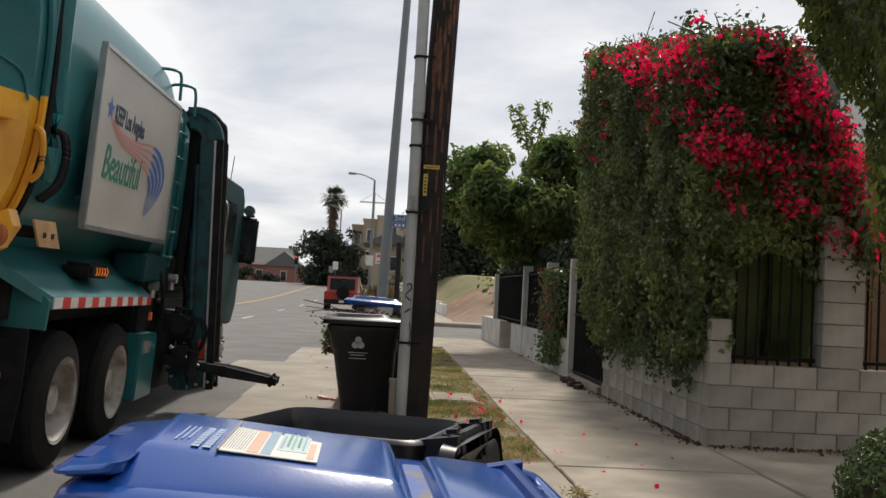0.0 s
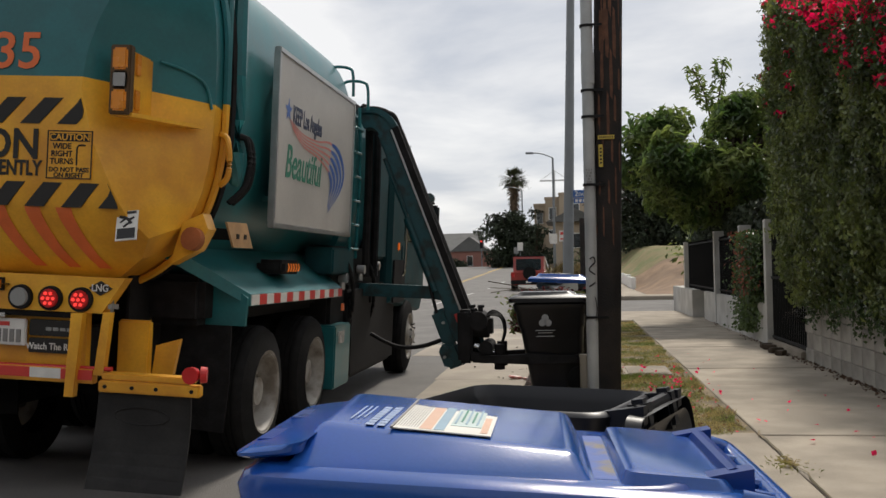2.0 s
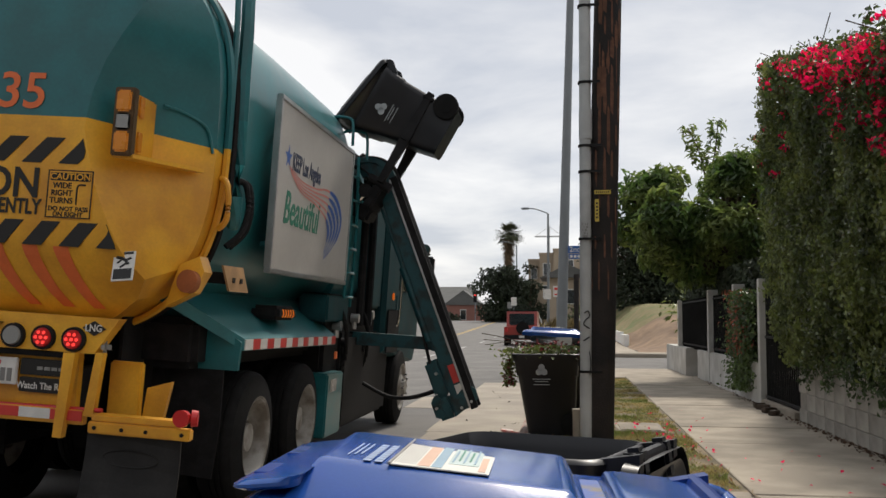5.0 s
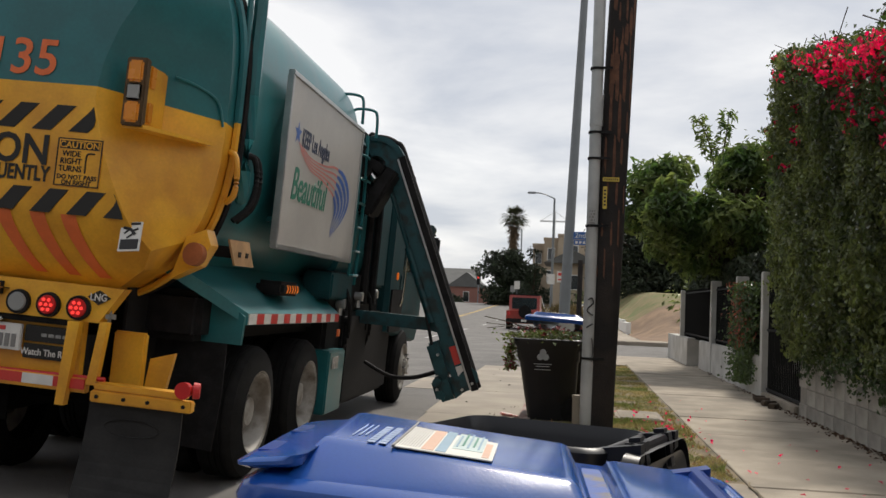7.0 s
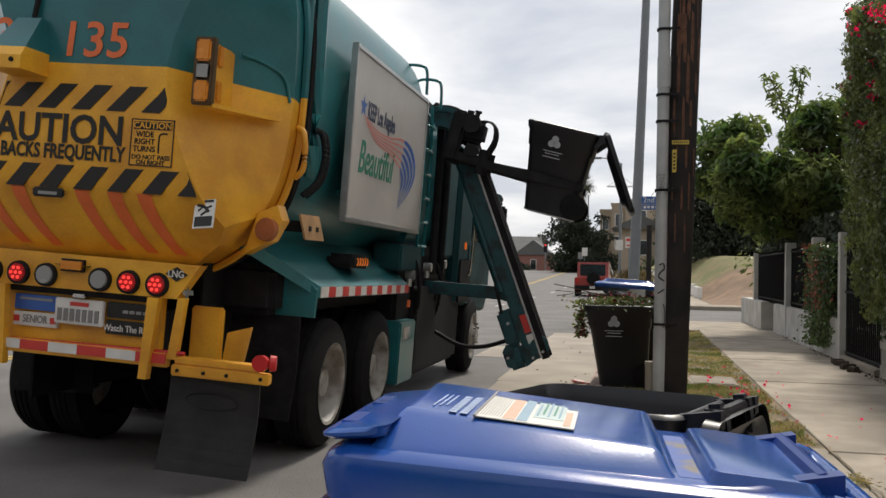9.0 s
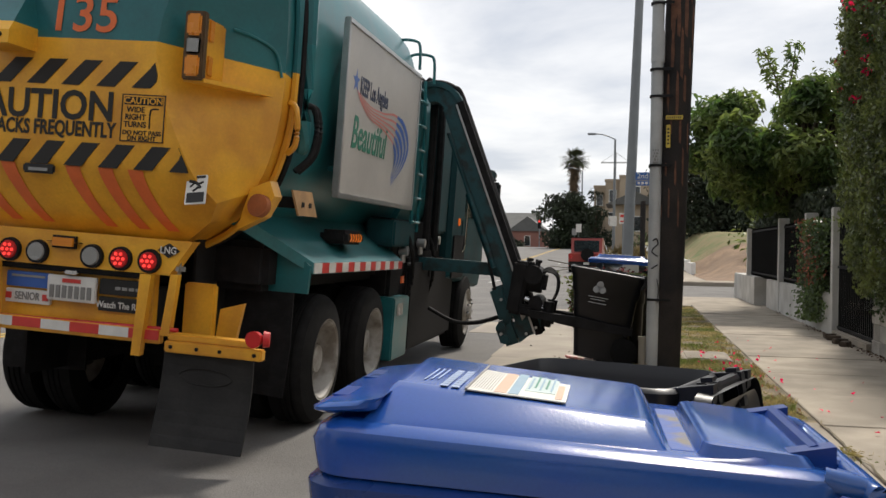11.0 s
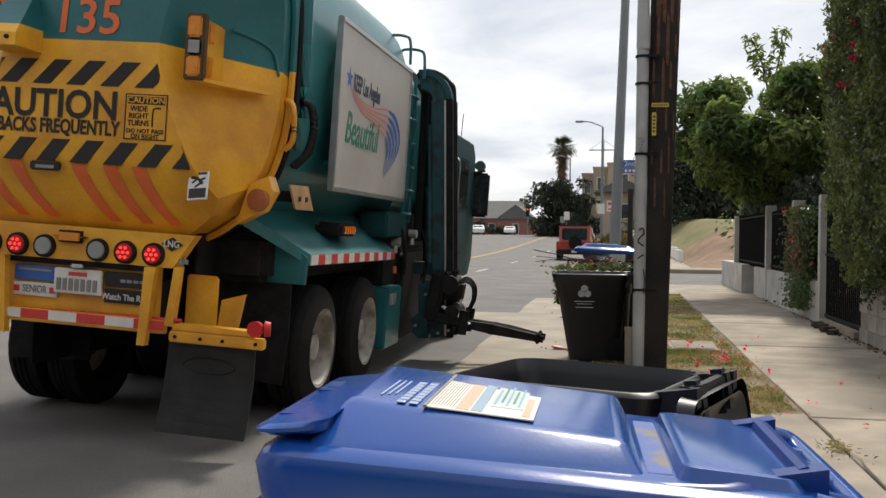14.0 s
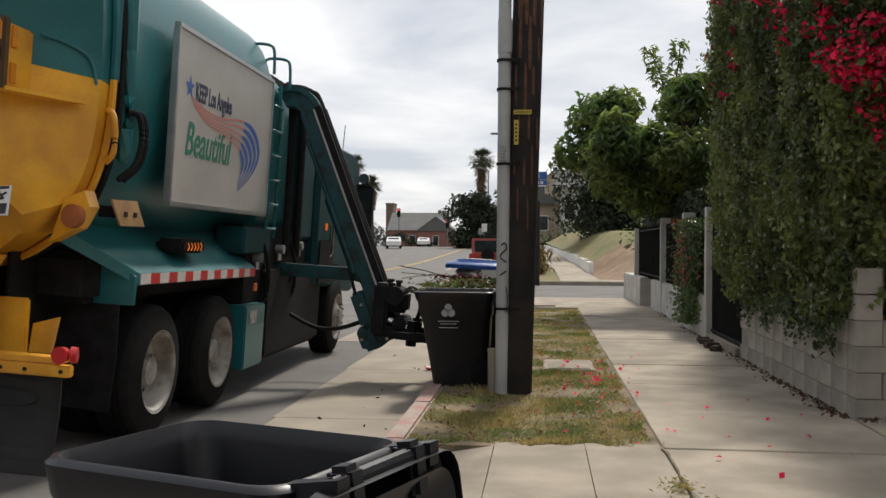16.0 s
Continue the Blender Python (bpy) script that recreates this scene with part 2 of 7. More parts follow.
BRICKRED = mat("far_brick", (0.30, 0.14, 0.11), 0.9, vary=0.15, scale=0.6)
SLATE = mat("grey_shingles", (0.13, 0.13, 0.125), 0.9, vary=0.2, scale=0.7)
SUVRED = mat("orange_red_car_paint", (0.30, 0.026, 0.015), 0.35, vary=0.06, coat=0.4)
CARWHITE = mat("white_car_paint", (0.7, 0.7, 0.7), 0.3, vary=0.05, coat=0.4)
CARGREY = mat("grey_car_paint", (0.2, 0.2, 0.21), 0.3, vary=0.05, coat=0.4)
LINEPAINT = mat("worn_white_line", (0.5, 0.5, 0.48), 0.8, vary=0.3, scale=6)
LINEYEL = mat("worn_yellow_line", (0.5, 0.33, 0.07), 0.8, vary=0.3, scale=6)
DULLTAN = mat("dull_tan_brick", (0.17, 0.125, 0.09), 0.9, vary=0.2)
BROWNWALL = mat("brown_wall", (0.22, 0.12, 0.065), 0.9, vary=0.2)
SACK = mat("clear_plastic_film", (0.55, 0.56, 0.58), 0.25, vary=0.2, spec=0.8)

# ---- mesh helpers ----


def part(name, bm, material, parent=None, label="", smooth=False, m=None):
    me = bpy.data.meshes.new(name)
    if smooth:
        for f in bm.faces:
            f.smooth = True
    bm.to_mesh(me)
    bm.free()
    for x in (material if isinstance(material, (list, tuple)) else [material]):
        me.materials.append(x)
    if smooth:
        me.set_sharp_from_angle(angle=radians(38))
    ob = new(name, me)
    if parent is not None:
        ob.parent = parent
    if m is not None:
        ob.matrix_basis = m
    if label:
        ob["label"] = label
    return ob


def thing(name, label, category, group="", kind="", m=None):
    ob = new(name)
    ob.empty_display_size = 0.1
    tagged(ob, label, category, group, kind)
    if m is not None:
        ob.matrix_basis = m
    return ob


def B():
    return bmesh.new()


def box(bm, x0, x1, y0, y1, z0, z1, bevel=0.0, m=None, seg=2):
    r = bmesh.ops.create_cube(bm, size=1.0)
    vs = r["verts"]
    for v in vs:
        v.co = Vector(((x0 + x1) / 2 + v.co.x * (x1 - x0), (y0 + y1) / 2 + v.co.y * (y1 - y0), (z0 + z1) / 2 + v.co.z * (z1 - z0)))
    if bevel:
        es = list({e for v in vs for e in v.link_edges})
        r = bmesh.ops.bevel(bm, geom=es, offset=bevel, segments=seg, affect="EDGES")
        vs = list({v for f in r["faces"] for v in f.verts} | {v for v in vs if v.is_valid})
    if m is not None:
        bmesh.ops.transform(bm, matrix=m, verts=vs)
    return bm


def rod(bm, a, b, r0, r1=None, seg=12, cap=True):
    a, b = Vector(a), Vector(b)
    d = b - a
    q = Vector((0, 0, 1)).rotation_difference(d.normalized()).to_matrix().to_4x4()
    bmesh.ops.create_cone(bm, cap_ends=cap, segments=seg, radius1=r0, radius2=r0 if r1 is None else r1, depth=d.length, matrix=Matrix.Translation((a + b) / 2) @ q)
    return bm


def tube(bm, pts, r, seg=8):
    pts = [Vector(p) for p in pts]
    rr_ = list(r) if isinstance(r, (list, tuple)) else [r] * len(pts)
    if len(pts) > 2 and seg > 4:
        # round the bends
        fine, fr, n = [], [], len(pts) - 1
        for i in range(n):
            a, b, c, e = (pts[max(0, min(n, i + k))] for k in (-1, 0, 1, 2))
            for j in range(5):
                f = j / 5
                fine.append(0.5 * (2 * b + (c - a) * f + (2 * a - 5 * b + 4 * c - e) * f * f + (3 * b - a - 3 * c + e) * f ** 3))
                fr.append(rr_[i] + (rr_[i + 1] - rr_[i]) * f)
        pts, r = fine + [pts[-1]], fr + [rr_[-1]]
    rings = []
    for i, p in enumerate(pts):
        d = (pts[min(i + 1, len(pts) - 1)] - pts[max(i - 1, 0)]).normalized()
        q = Vector((0, 0, 1)).rotation_difference(d)
        rr = r[i] if isinstance(r, (list, tuple)) else r
        rings.append([bm.verts.new(p + q @ Vector((rr * math.cos(2 * math.pi * k / seg), rr * math.sin(2 * math.pi * k / seg), 0))) for k in range(seg)])
    for a, b in zip(rings, rings[1:]):
        for k in range(seg):
            bm.faces.new((a[k], a[(k + 1) % seg], b[(k + 1) % seg], b[k]))
    bm.faces.new(rings[0][::-1]); bm.faces.new(rings[-1])
    return bm


def loft(bm, rings, cap0=True, cap1=True):
    """Closed rings of equal count joined into a skin."""
    rs = [[bm.verts.new(p) for p in ring] for ring in rings]
    n = len(rs[0])
    for a, b in zip(rs, rs[1:]):
        for k in range(n):
            bm.faces.new((a[k], a[(k + 1) % n], b[(k + 1) % n], b[k]))
    if cap0:
        bm.faces.new(rs[0][::-1])
    if cap1:
        bm.faces.new(rs[-1])
    bmesh.ops.recalc_face_normals(bm, faces=bm.faces)
    return bm


def slab(bm, pts, depth, axis="y"):
    """A plate from a flat outline; pts are (a, b) in the plane square to axis, pushed along it from d0 to d1."""
    d0, d1 = depth
    def put(p, d):
        return {"x": (d, p[0], p[1]), "y": (p[0], d, p[1]), "z": (p[0], p[1], d)}[axis]
    return loft(bm, [[put(p, d0) for p in pts], [put(p, d1) for p in pts]])


def rrect(hx, hy, r, n=4, cx=0.0, cy=0.0):
    out = []
    for sx, sy, a0 in ((1, 1, 0), (-1, 1, 90), (-1, -1, 180), (1, -1, 270)):
        for k in range(n + 1):
            a = radians(a0 + 90 * k / n)
            out.append((cx + sx * (hx - r) + r * math.cos(a), cy + sy * (hy - r) + r * math.sin(a)))
    return out


def lettering(text, size, extrude=0.002, squeeze=1.0, shear=0.0, weight=0.0):
    """Built-in font as a mesh centred on its origin, in the xz plane, facing -y."""
    cu = bpy.data.curves.new("lettering", "FONT")
    cu.body, cu.size, cu.extrude, cu.align_x, cu.align_y, cu.shear = text, size, extrude, "CENTER", "CENTER", shear
    cu.resolution_u = 3
    cu.offset = weight
    ob = bpy.data.objects.new("lettering", cu)
    scene.collection.objects.link(ob)
    me = bpy.data.meshes.new_from_object(ob.evaluated_get(bpy.context.evaluated_depsgraph_get()))
    bm = B()
    bm.from_mesh(me)
    bpy.data.objects.remove(ob); bpy.data.curves.remove(cu); bpy.data.meshes.remove(me)
    bmesh.ops.transform(bm, matrix=Matrix.Rotation(radians(90), 4, "X") @ Matrix.Diagonal((squeeze, 1, 1, 1)), verts=bm.verts)
    return bm


def cloud_mesh(name, verts, faces, material, parent=None, label="", smooth=False):
    me = bpy.data.meshes.new(name)
    me.from_pydata(verts.tolist() if hasattr(verts, "tolist") else verts, [], faces.tolist() if hasattr(faces, "tolist") else faces)
    me.materials.append(material)
    ob = new(name, me)
    if parent is not None:
        ob.parent = parent
    if label:
        ob["label"] = label
    return ob


def leaf_cloud(name, centres, normals, size, material, parent=None, label="", rng=None, droop=0.3, aspect=0.6, vary=0.5):
    """One folded four-point leaf at each centre, facing roughly along its normal."""
    rng = rng or np.random.default_rng(5)
    n = len(centres)
    nn = normals + rng.normal(0, 0.55, (n, 3))
    nn /= np.linalg.norm(nn, axis=1)[:, None] + 1e-9
    t = rng.normal(0, 1, (n, 3)); t[:, 2] -= droop * 2.2
    t -= (t * nn).sum(1)[:, None] * nn
    t /= np.linalg.norm(t, axis=1)[:, None] + 1e-9
    s = np.cross(nn, t)
    L = size * rng.uniform(1 - vary, 1 + vary, (n, 1))
    fold = nn * L * 0.16
    v = np.empty((n, 4, 3))
    v[:, 0] = centres - t * L * 0.5
    v[:, 1] = centres + s * L * aspect * 0.5 + fold - t * L * 0.05
    v[:, 2] = centres + t * L * 0.5
    v[:, 3] = centres - s * L * aspect * 0.5 + fold - t * L * 0.05
    i = np.arange(n)[:, None] * 4
    f = np.concatenate([i + np.array([[0, 1, 2]]), i + np.array([[0, 2, 3]])])
    return cloud_mesh(name, v.reshape(-1, 3), f, material, parent, label)


ROAD_Z = -0.15


def road_z(y):
    """The street climbs gently beyond the cross street."""
    u = min(1.0, max(0.0, (y - 55) / 85))
    return ROAD_Z + 1.42 * u * u * (3 - 2 * u)


# ---- ground ----
# one sheet of asphalt and land to the horizon, stepped up behind the kerbs
bm = B()
box(bm, -400, 400, -60, 1500, ROAD_Z - 0.3, ROAD_Z)
ground = tagged(part("ground", bm, ASPHALT), "grey worn asphalt street running to the horizon", "road", kind="structure")
climb = [55 + 5 * k for k in range(18)] + [300]
rise_bm = loft(B(), [[(-60, y, ROAD_Z - 0.2), (-0.5, y, ROAD_Z - 0.2), (-0.5, y, road_z(y) + 0.002), (-60, y, road_z(y) + 0.002)] for y in climb])
tagged(part("road_rise", rise_bm, ASPHALT, smooth=False), "grey asphalt street climbing gently away", "road", kind="structure")


def pad(name, label, cat, x0, x1, y0, y1, z0, z1, material, bevel=0.012, parent=None):
    o = part(name, box(B(), x0, x1, y0, y1, z0, z1, bevel, seg=1), material, parent)
    return o if parent is not None else tagged(o, label, cat, kind="structure")


# concrete gutter pad beside the kerb, in poured lengths
gutter = thing("gutter", "pale concrete gutter pad with joints", "gutter", kind="structure")
for i in range(8):
    y0 = -4.0 + i * 3.2
    pad("concrete_slab", "", "", -1.62 - 0.035 * max(0, i - 2), -0.5, y0 + 0.004, y0 + 3.196, ROAD_Z - 0.05, ROAD_Z + 0.006, GUTTER, 0.004, gutter)
# kerb with faded red paint, in lengths, from the driveway to the corner
kerb = thing("kerb", "concrete kerb with faded red paint", "kerb", kind="structure")
for i in range(9):
    y0 = 7.35 + i * 1.55
    part("kerb_stone", box(B(), -0.50, -0.34, y0 + 0.004, y0 + 1.546, ROAD_Z - 0.05, 0.0, 0.02, seg=2), REDKERB, kerb)
# kerb return at the driveway
bm = B()
for k in range(6):
    a0, a1 = radians(15 * k), radians(15 * (k + 1))
    def q(a, r):
        return (0.10 - r * math.cos(a), 7.34 - r * math.sin(a))
    h0, h1 = -0.0 - 0.018 * k, -0.0 - 0.018 * (k + 1)
    pts = [q(a0, 0.60), q(a1, 0.60), q(a1, 0.44), q(a0, 0.44)]
    loft(bm, [[(*p, ROAD_Z - 0.05) for p in pts], [(*p, h) for p, h in zip(pts, (h0, h1, h1, h0))]])
part("kerb_return", bm, REDKERB, kerb)
# corner kerb round to the cross street
bm = B()
for k in range(10):
    a0, a1 = radians(9 * k), radians(9 * (k + 1))
    pts = [(0.9 - 1.40 * math.cos(a), 21.3 + 1.40 * math.sin(a)) for a in (a0, a1)] + [(0.9 - 1.24 * math.cos(a), 21.3 + 1.24 * math.sin(a)) for a in (a1, a0)]
    slab(bm, pts, (ROAD_Z - 0.05, 0.0), "z")
part("kerb_corner", bm, GUTTER, kerb)

# verge of dry grass between kerb and pavement
bm = B()
box(bm, -0.34, 1.368, 7.25, 21.4, -0.3, -0.014)
verge = tagged(part("verge_soil", bm, SOIL), "dry soil strip under thin grass", "verge", kind="structure")
rng = np.random.default_rng(11)
n = 80000
gx, gy = rng.uniform(-0.33, 1.36, n), 7.28 + (rng.uniform(0, 1, n) ** 1.6) * 14.0
ragged = np.sin(gy * 3.1) * 0.03 + np.sin(gy * 7.7) * 0.02
keep = (gx < 1.33 + ragged) & (gy > 7.34 + np.sin(gx * 9) * 0.05 + np.sin(gx * 23) * 0.03) & ((gx - 0.4) ** 2 + (gy - 9.55) ** 2 > 0.03)
dens = np.array([noise.noise(Vector((x * 1.9, y * 1.9, 0))) for x, y in zip(gx, gy)])
keep &= dens + rng.uniform(-0.28, 0.28, n) > -0.12
gx, gy = gx[keep], gy[keep]
n = len(gx)
h = rng.uniform(0.012, 0.034, n) * (1 + 0.9 * np.clip(np.sin(gx * 5.1 + 1) * np.sin(gy * 3.3), 0, 1)); a = rng.uniform(0, 6.28, n); w = 0.004 + gy * 0.0004
lean = rng.uniform(0.01, 0.05, n); b2 = rng.uniform(0, 6.28, n)
v = np.empty((n, 3, 3))
v[:, 0] = np.stack([gx - np.cos(a) * w, gy - np.sin(a) * w, np.full(n, -0.02)], 1)
v[:, 1] = np.stack([gx + np.cos(a) * w, gy + np.sin(a) * w, np.full(n, -0.02)], 1)
v[:, 2] = np.stack([gx + np.cos(b2) * lean, gy + np.sin(b2) * lean, h - 0.02], 1)
tagged(cloud_mesh("grass", v.reshape(-1, 3), np.arange(n * 3).reshape(-1, 3), GRASS), "patchy dry yellow-green grass blades", "grass", kind="stuff")

k = 300
lx, ly = rng.uniform(-0.3, 1.34, k), 7.3 + rng.exponential(1.7, k)
leaf_cloud("verge_leaves", np.stack([lx, ly, np.full(k, 0.012)], 1), np.tile((0, 0, 1.0), (k, 1)), 0.032, mat("dry_brown_leaf", (0.26, 0.16, 0.085), 0.9, island=True, bump=0, other=(0.14, 0.08, 0.045), leaf=0.3), None, rng=rng, droop=0)
tagged(bpy.data.objects["verge_leaves"], "dead brown leaves strewn over the verge", "leaves", kind="stuff")

# pavement slabs with scored joints
pavement = thing("pavement", "pale concrete pavement slabs with stains", "pavement", kind="structure")
edges = [-6.0, -3.2, -0.4, 1.9, 4.1, 5.75, 7.25, 8.75, 10.25, 11.75, 13.25, 14.75, 16.25, 17.75, 19.25, 20.75, 22.3]
for i, (y0, y1) in enumerate(zip(edges, edges[1:])):
    tilt = 0.004 * math.sin(i * 2.3)
    part("slab", box(B(), 1.37, 2.95, y0 + 0.003, y1 - 0.003, -0.25, tilt, 0.007, seg=1), CONCRETE, pavement)
pad("corner_landing", "", "", 0.1, 2.95, 22.31, 26.5, -0.25, -0.03, CONCRETE, 0.01, pavement)
pad("corner_landing", "", "", 2.97, 8.0, 22.31, 26.5, -0.25, -0.03, CONCRETE, 0.01, pavement)
# driveway apron sloping to the gutter, in three bays, with drag marks
drive = thing("driveway", "pale broom-finished concrete driveway apron with cracks", "driveway", kind="structure")
for x0, x1, y0, y1 in ((-0.48, -0.1, 2.2, 6.9), (-0.09, 0.26, 2.2, 7.3), (0.27, 0.86, 2.2, 7.36), (0.87, 1.36, 2.2, 7.4), (-0.48, 0.45, -4, 2.19), (0.46, 1.36, -4, 2.19)):
    bm = B()
    def zz(x):
        return -0.135 + min(1.0, (x + 0.48) / 0.75) * 0.125
    x0b, x1b, y0b, y1b = x0 - 0.003, x1 + 0.001, y0 + 0.003, y1
    loft(bm, [[(x0b, y0b, -0.3), (x1b, y0b, -0.3), (x1b, y1b, -0.3), (x0b, y1b, -0.3)], [(x0b, y0b, zz(x0b)), (x1b, y0b, zz(x1b)), (x1b, y1b, zz(x1b)), (x0b, y1b, zz(x0b))]])
    part("apron_bay", bm, CONCRETE, drive)
# private forecourt beyond the pavement, in front of the block wall
fore = thing("forecourt", "pale cracked concrete forecourt", "forecourt", kind="structure")
for x0, x1 in ((2.96, 4.6), (4.61, 8.0)):
    for y0, y1 in ((1.0, 4.6), (4.61, 8.44)):
        part("forecourt_slab", box(B(), x0, x1, y0 + 0.005, y1, -0.25, 0.012, 0.008, seg=1), CONCRETE, fore)
# cracks with weeds along the pavement edge
rng = np.random.default_rng(3)
bm = B()
pts = []
for k in range(14):
    pts.append((1.375 + rng.normal(0, 0.008), 7.4 - k * 0.16, 0.004))
for a, b in zip(pts, pts[1:]):
    w = rng.uniform(0.004, 0.007)
    bm.faces.new([bm.verts.new(p) for p in ((a[0] - w, a[1] + 0.01, 0.0075), (a[0] + w, a[1] + 0.01, 0.0075), (b[0] + w, b[1], 0.0075), (b[0] - w, b[1], 0.0075))])
part("crack", bm, SOIL, pavement)
# utility cover set in the grass
cover = thing("utility_cover", "flat pale concrete utility box cover in grass", "utility cover")
part("lid", box(B(), 0.64, 1.11, 11.2, 12.0, -0.05, 0.012, 0.01), CONCRETE, cover)
part("rim", box(B(), 0.60, 1.15, 11.16, 12.04, -0.06, 0.004, 0.008), GUTTER, cover)
# iron plate in the carriageway, and lane lines
plate = thing("road_cover", "square pale concrete patch in the asphalt", "road cover", kind="structure")
part("patch", box(B(), -2.55, -1.75, 15.2, 17.4, ROAD_Z - 0.05, ROAD_Z + 0.005), GUTTER, plate)
lines = thing("lane_lines", "worn white lane dashes and yellow centre line", "road marking", kind="structure")
for k in range(12):
    part("dash", loft(B(), [[(-5.35, y, road_z(y) - 0.02), (-5.23, y, road_z(y) - 0.02), (-5.23, y, road_z(y) + 0.008), (-5.35, y, road_z(y) + 0.008)] for y in (24 + k * 12, 27 + k * 12)]), LINEPAINT, lines)
for dx in (0, 0.22):
    part("centre_line", loft(B(), [[(-9.0 + dx, y, road_z(y) - 0.02), (-8.88 + dx, y, road_z(y) - 0.02), (-8.88 + dx, y, road_z(y) + 0.008), (-9.0 + dx, y, road_z(y) + 0.008)] for y in [-10] + climb[:-1] + [230]]), LINEYEL, lines)

# ---- boundary walls ----


def block_mesh(sx, sy, sz):
    bm = B()
    box(bm, -sx / 2, sx / 2, -sy / 2, sy / 2, -sz / 2, sz / 2, 0.006, seg=1)
    me = bpy.data.meshes.new("block")
    bm.to_mesh(me); bm.free()
    me.materials.append(BLOCK)
    return me


WALL_X, WALL_Y = 2.95, 8.46
wall_block = thing("wall_east", "low grey concrete block wall along the pavement", "wall", kind="structure")
part("core", box(B(), WALL_X + 0.012, WALL_X + 0.188, WALL_Y + 0.012, 12.62, -0.2, 0.755), MORTAR, wall_block)
part("core", box(B(), WALL_X + 0.188, 9.0, WALL_Y + 0.012, WALL_Y + 0.188, -0.2, 0.755), MORTAR, wall_block)
full, half = block_mesh(0.2, 0.392, 0.194), block_mesh(0.2, 0.192, 0.194)
fullx, halfx = block_mesh(0.392, 0.2, 0.194), block_mesh(0.192, 0.2, 0.194)


def lay(me, x, y, z):
    o = new("block", me)
    o.parent = wall_block
    o.location = (x + random.uniform(-0.003, 0.003), y, z + random.uniform(-0.002, 0.002))


for c in range(4):
    z = -0.04 + 0.1 + c * 0.2
    y = WALL_Y + (0.2 if c % 2 == 0 else 0.4)
    while y + 0.2 <= 12.64:
        lay(full, WALL_X + 0.1, y + 0.2 if c % 2 == 0 else y, z)
        y += 0.4
    x = WALL_X + (0.2 if c % 2 == 0 else 0.4)
    lay(fullx if c % 2 == 0 else halfx, WALL_X + (0.2 if c % 2 == 0 else 0.1), WALL_Y + 0.1, z)
    x = WALL_X + (0.6 if c % 2 == 0 else 0.4)
    while x < 6.4:
        lay(fullx, x, WALL_Y + 0.1, z)
        x += 0.4
# block stub at the corner and the tall pier
for c in range(2):
    lay(halfx, WALL_X + 0.1, WALL_Y + 0.1, 0.86 + c * 0.2)
for c in range(7):
    lay(fullx, 4.18, WALL_Y + 0.1, 0.86 + c * 0.2)
# iron grille panels between the piers
for x0, x1 in ((3.18, 3.96), (4.42, 6.2)):
    gr = thing("window_grille", "black iron grille above the block wall", "grille")
    k = int((x1 - x0) / 0.11)
    for i in range(k + 1):
        x = x0 + 0.03 + (x1 - x0 - 0.06) * i / k
        part("bar", box(B(), x - 0.008, x + 0.008, WALL_Y + 0.09, WALL_Y + 0.106, 0.757, 1.95), IRON, gr)
    for z in (0.80, 1.9):
        part("rail", box(B(), x0, x1, WALL_Y + 0.075, WALL_Y + 0.12, z, z + 0.035, 0.004, seg=1), IRON, gr)
shed = thing("shed_wall", "brown boarded wall in the dark yard", "shed", kind="structure")
for i in range(14):
    part("board", box(B(), 3.2 + i * 0.28, 3.47 + i * 0.28, 10.9, 10.93, 0.0, 2.4, 0.004, seg=1), BROWNWALL, shed)
# gate of black bars between the two walls
gate = thing("metal_gate", "black iron gate of upright bars", "gate")
for i in range(20):
    y = 12.76 + i * 0.106
    part("bar", box(B(), 2.99, 3.008, y, y + 0.018, 0.1, 1.86), IRON, gate)
for z in (0.12, 1.0, 1.8):
    part("rail", box(B(), 2.98, 3.02, 12.7, 14.84, z, z + 0.04, 0.004, seg=1), IRON, gate)
step = thing("gate_step", "broken concrete step and loose bricks by the gate", "step")
part("tread", box(B(), 2.9, 3.2, 12.68, 14.8, -0.2, 0.1, 0.015), CONCRETE, step)
for p, r in (((2.80, 13.7), 20), ((2.82, 14.2), -35), ((2.78, 13.3), 60), ((2.84, 14.5), 10)):
    part("loose_brick", box(B(), -0.1, 0.1, -0.05, 0.05, 0, 0.07, 0.01, m=pose(*p, 0.0, 0, 0, r)), BARK, step)
# whitewashed low wall with square posts and iron infill
low = thing("wall_garden", "whitewashed low garden wall with square posts", "wall", kind="structure")
part("plinth", box(B(), WALL_X, WALL_X + 0.18, 15.1, 22.0, -0.2, 0.62, 0.012), STUCCO, low)
part("plinth", box(B(), WALL_X - 0.1, WALL_X + 0.18, 23.3, 27.6, -0.2, 0.62, 0.012), STUCCO, low)
posts = [14.93, 17.15, 20.15, 25.4]
for i, y in enumerate(posts):
    part("post", box(B(), WALL_X - 0.02, WALL_X + 0.18, y - 0.0, y + 0.17, -0.2, 1.9 if i < 3 else 1.8, 0.01), STUCCO, low)
for a, b in zip(posts, posts[1:]):
    bm = B()
    k = int((b - a - 0.2) / 0.11)
    for i in range(k + 1):
        y = a + 0.2 + (b - a - 0.24) * i / k
        box(bm, WALL_X + 0.08, WALL_X + 0.096, y, y + 0.016, 0.6, 1.78)
    box(bm, WALL_X + 0.07, WALL_X + 0.105, a + 0.16, b + 0.02, 1.70, 1.735)
    box(bm, WALL_X + 0.07, WALL_X + 0.105, a + 0.16, b + 0.02, 0.68, 0.715)
    part("infill_bars", bm, IRON, low)

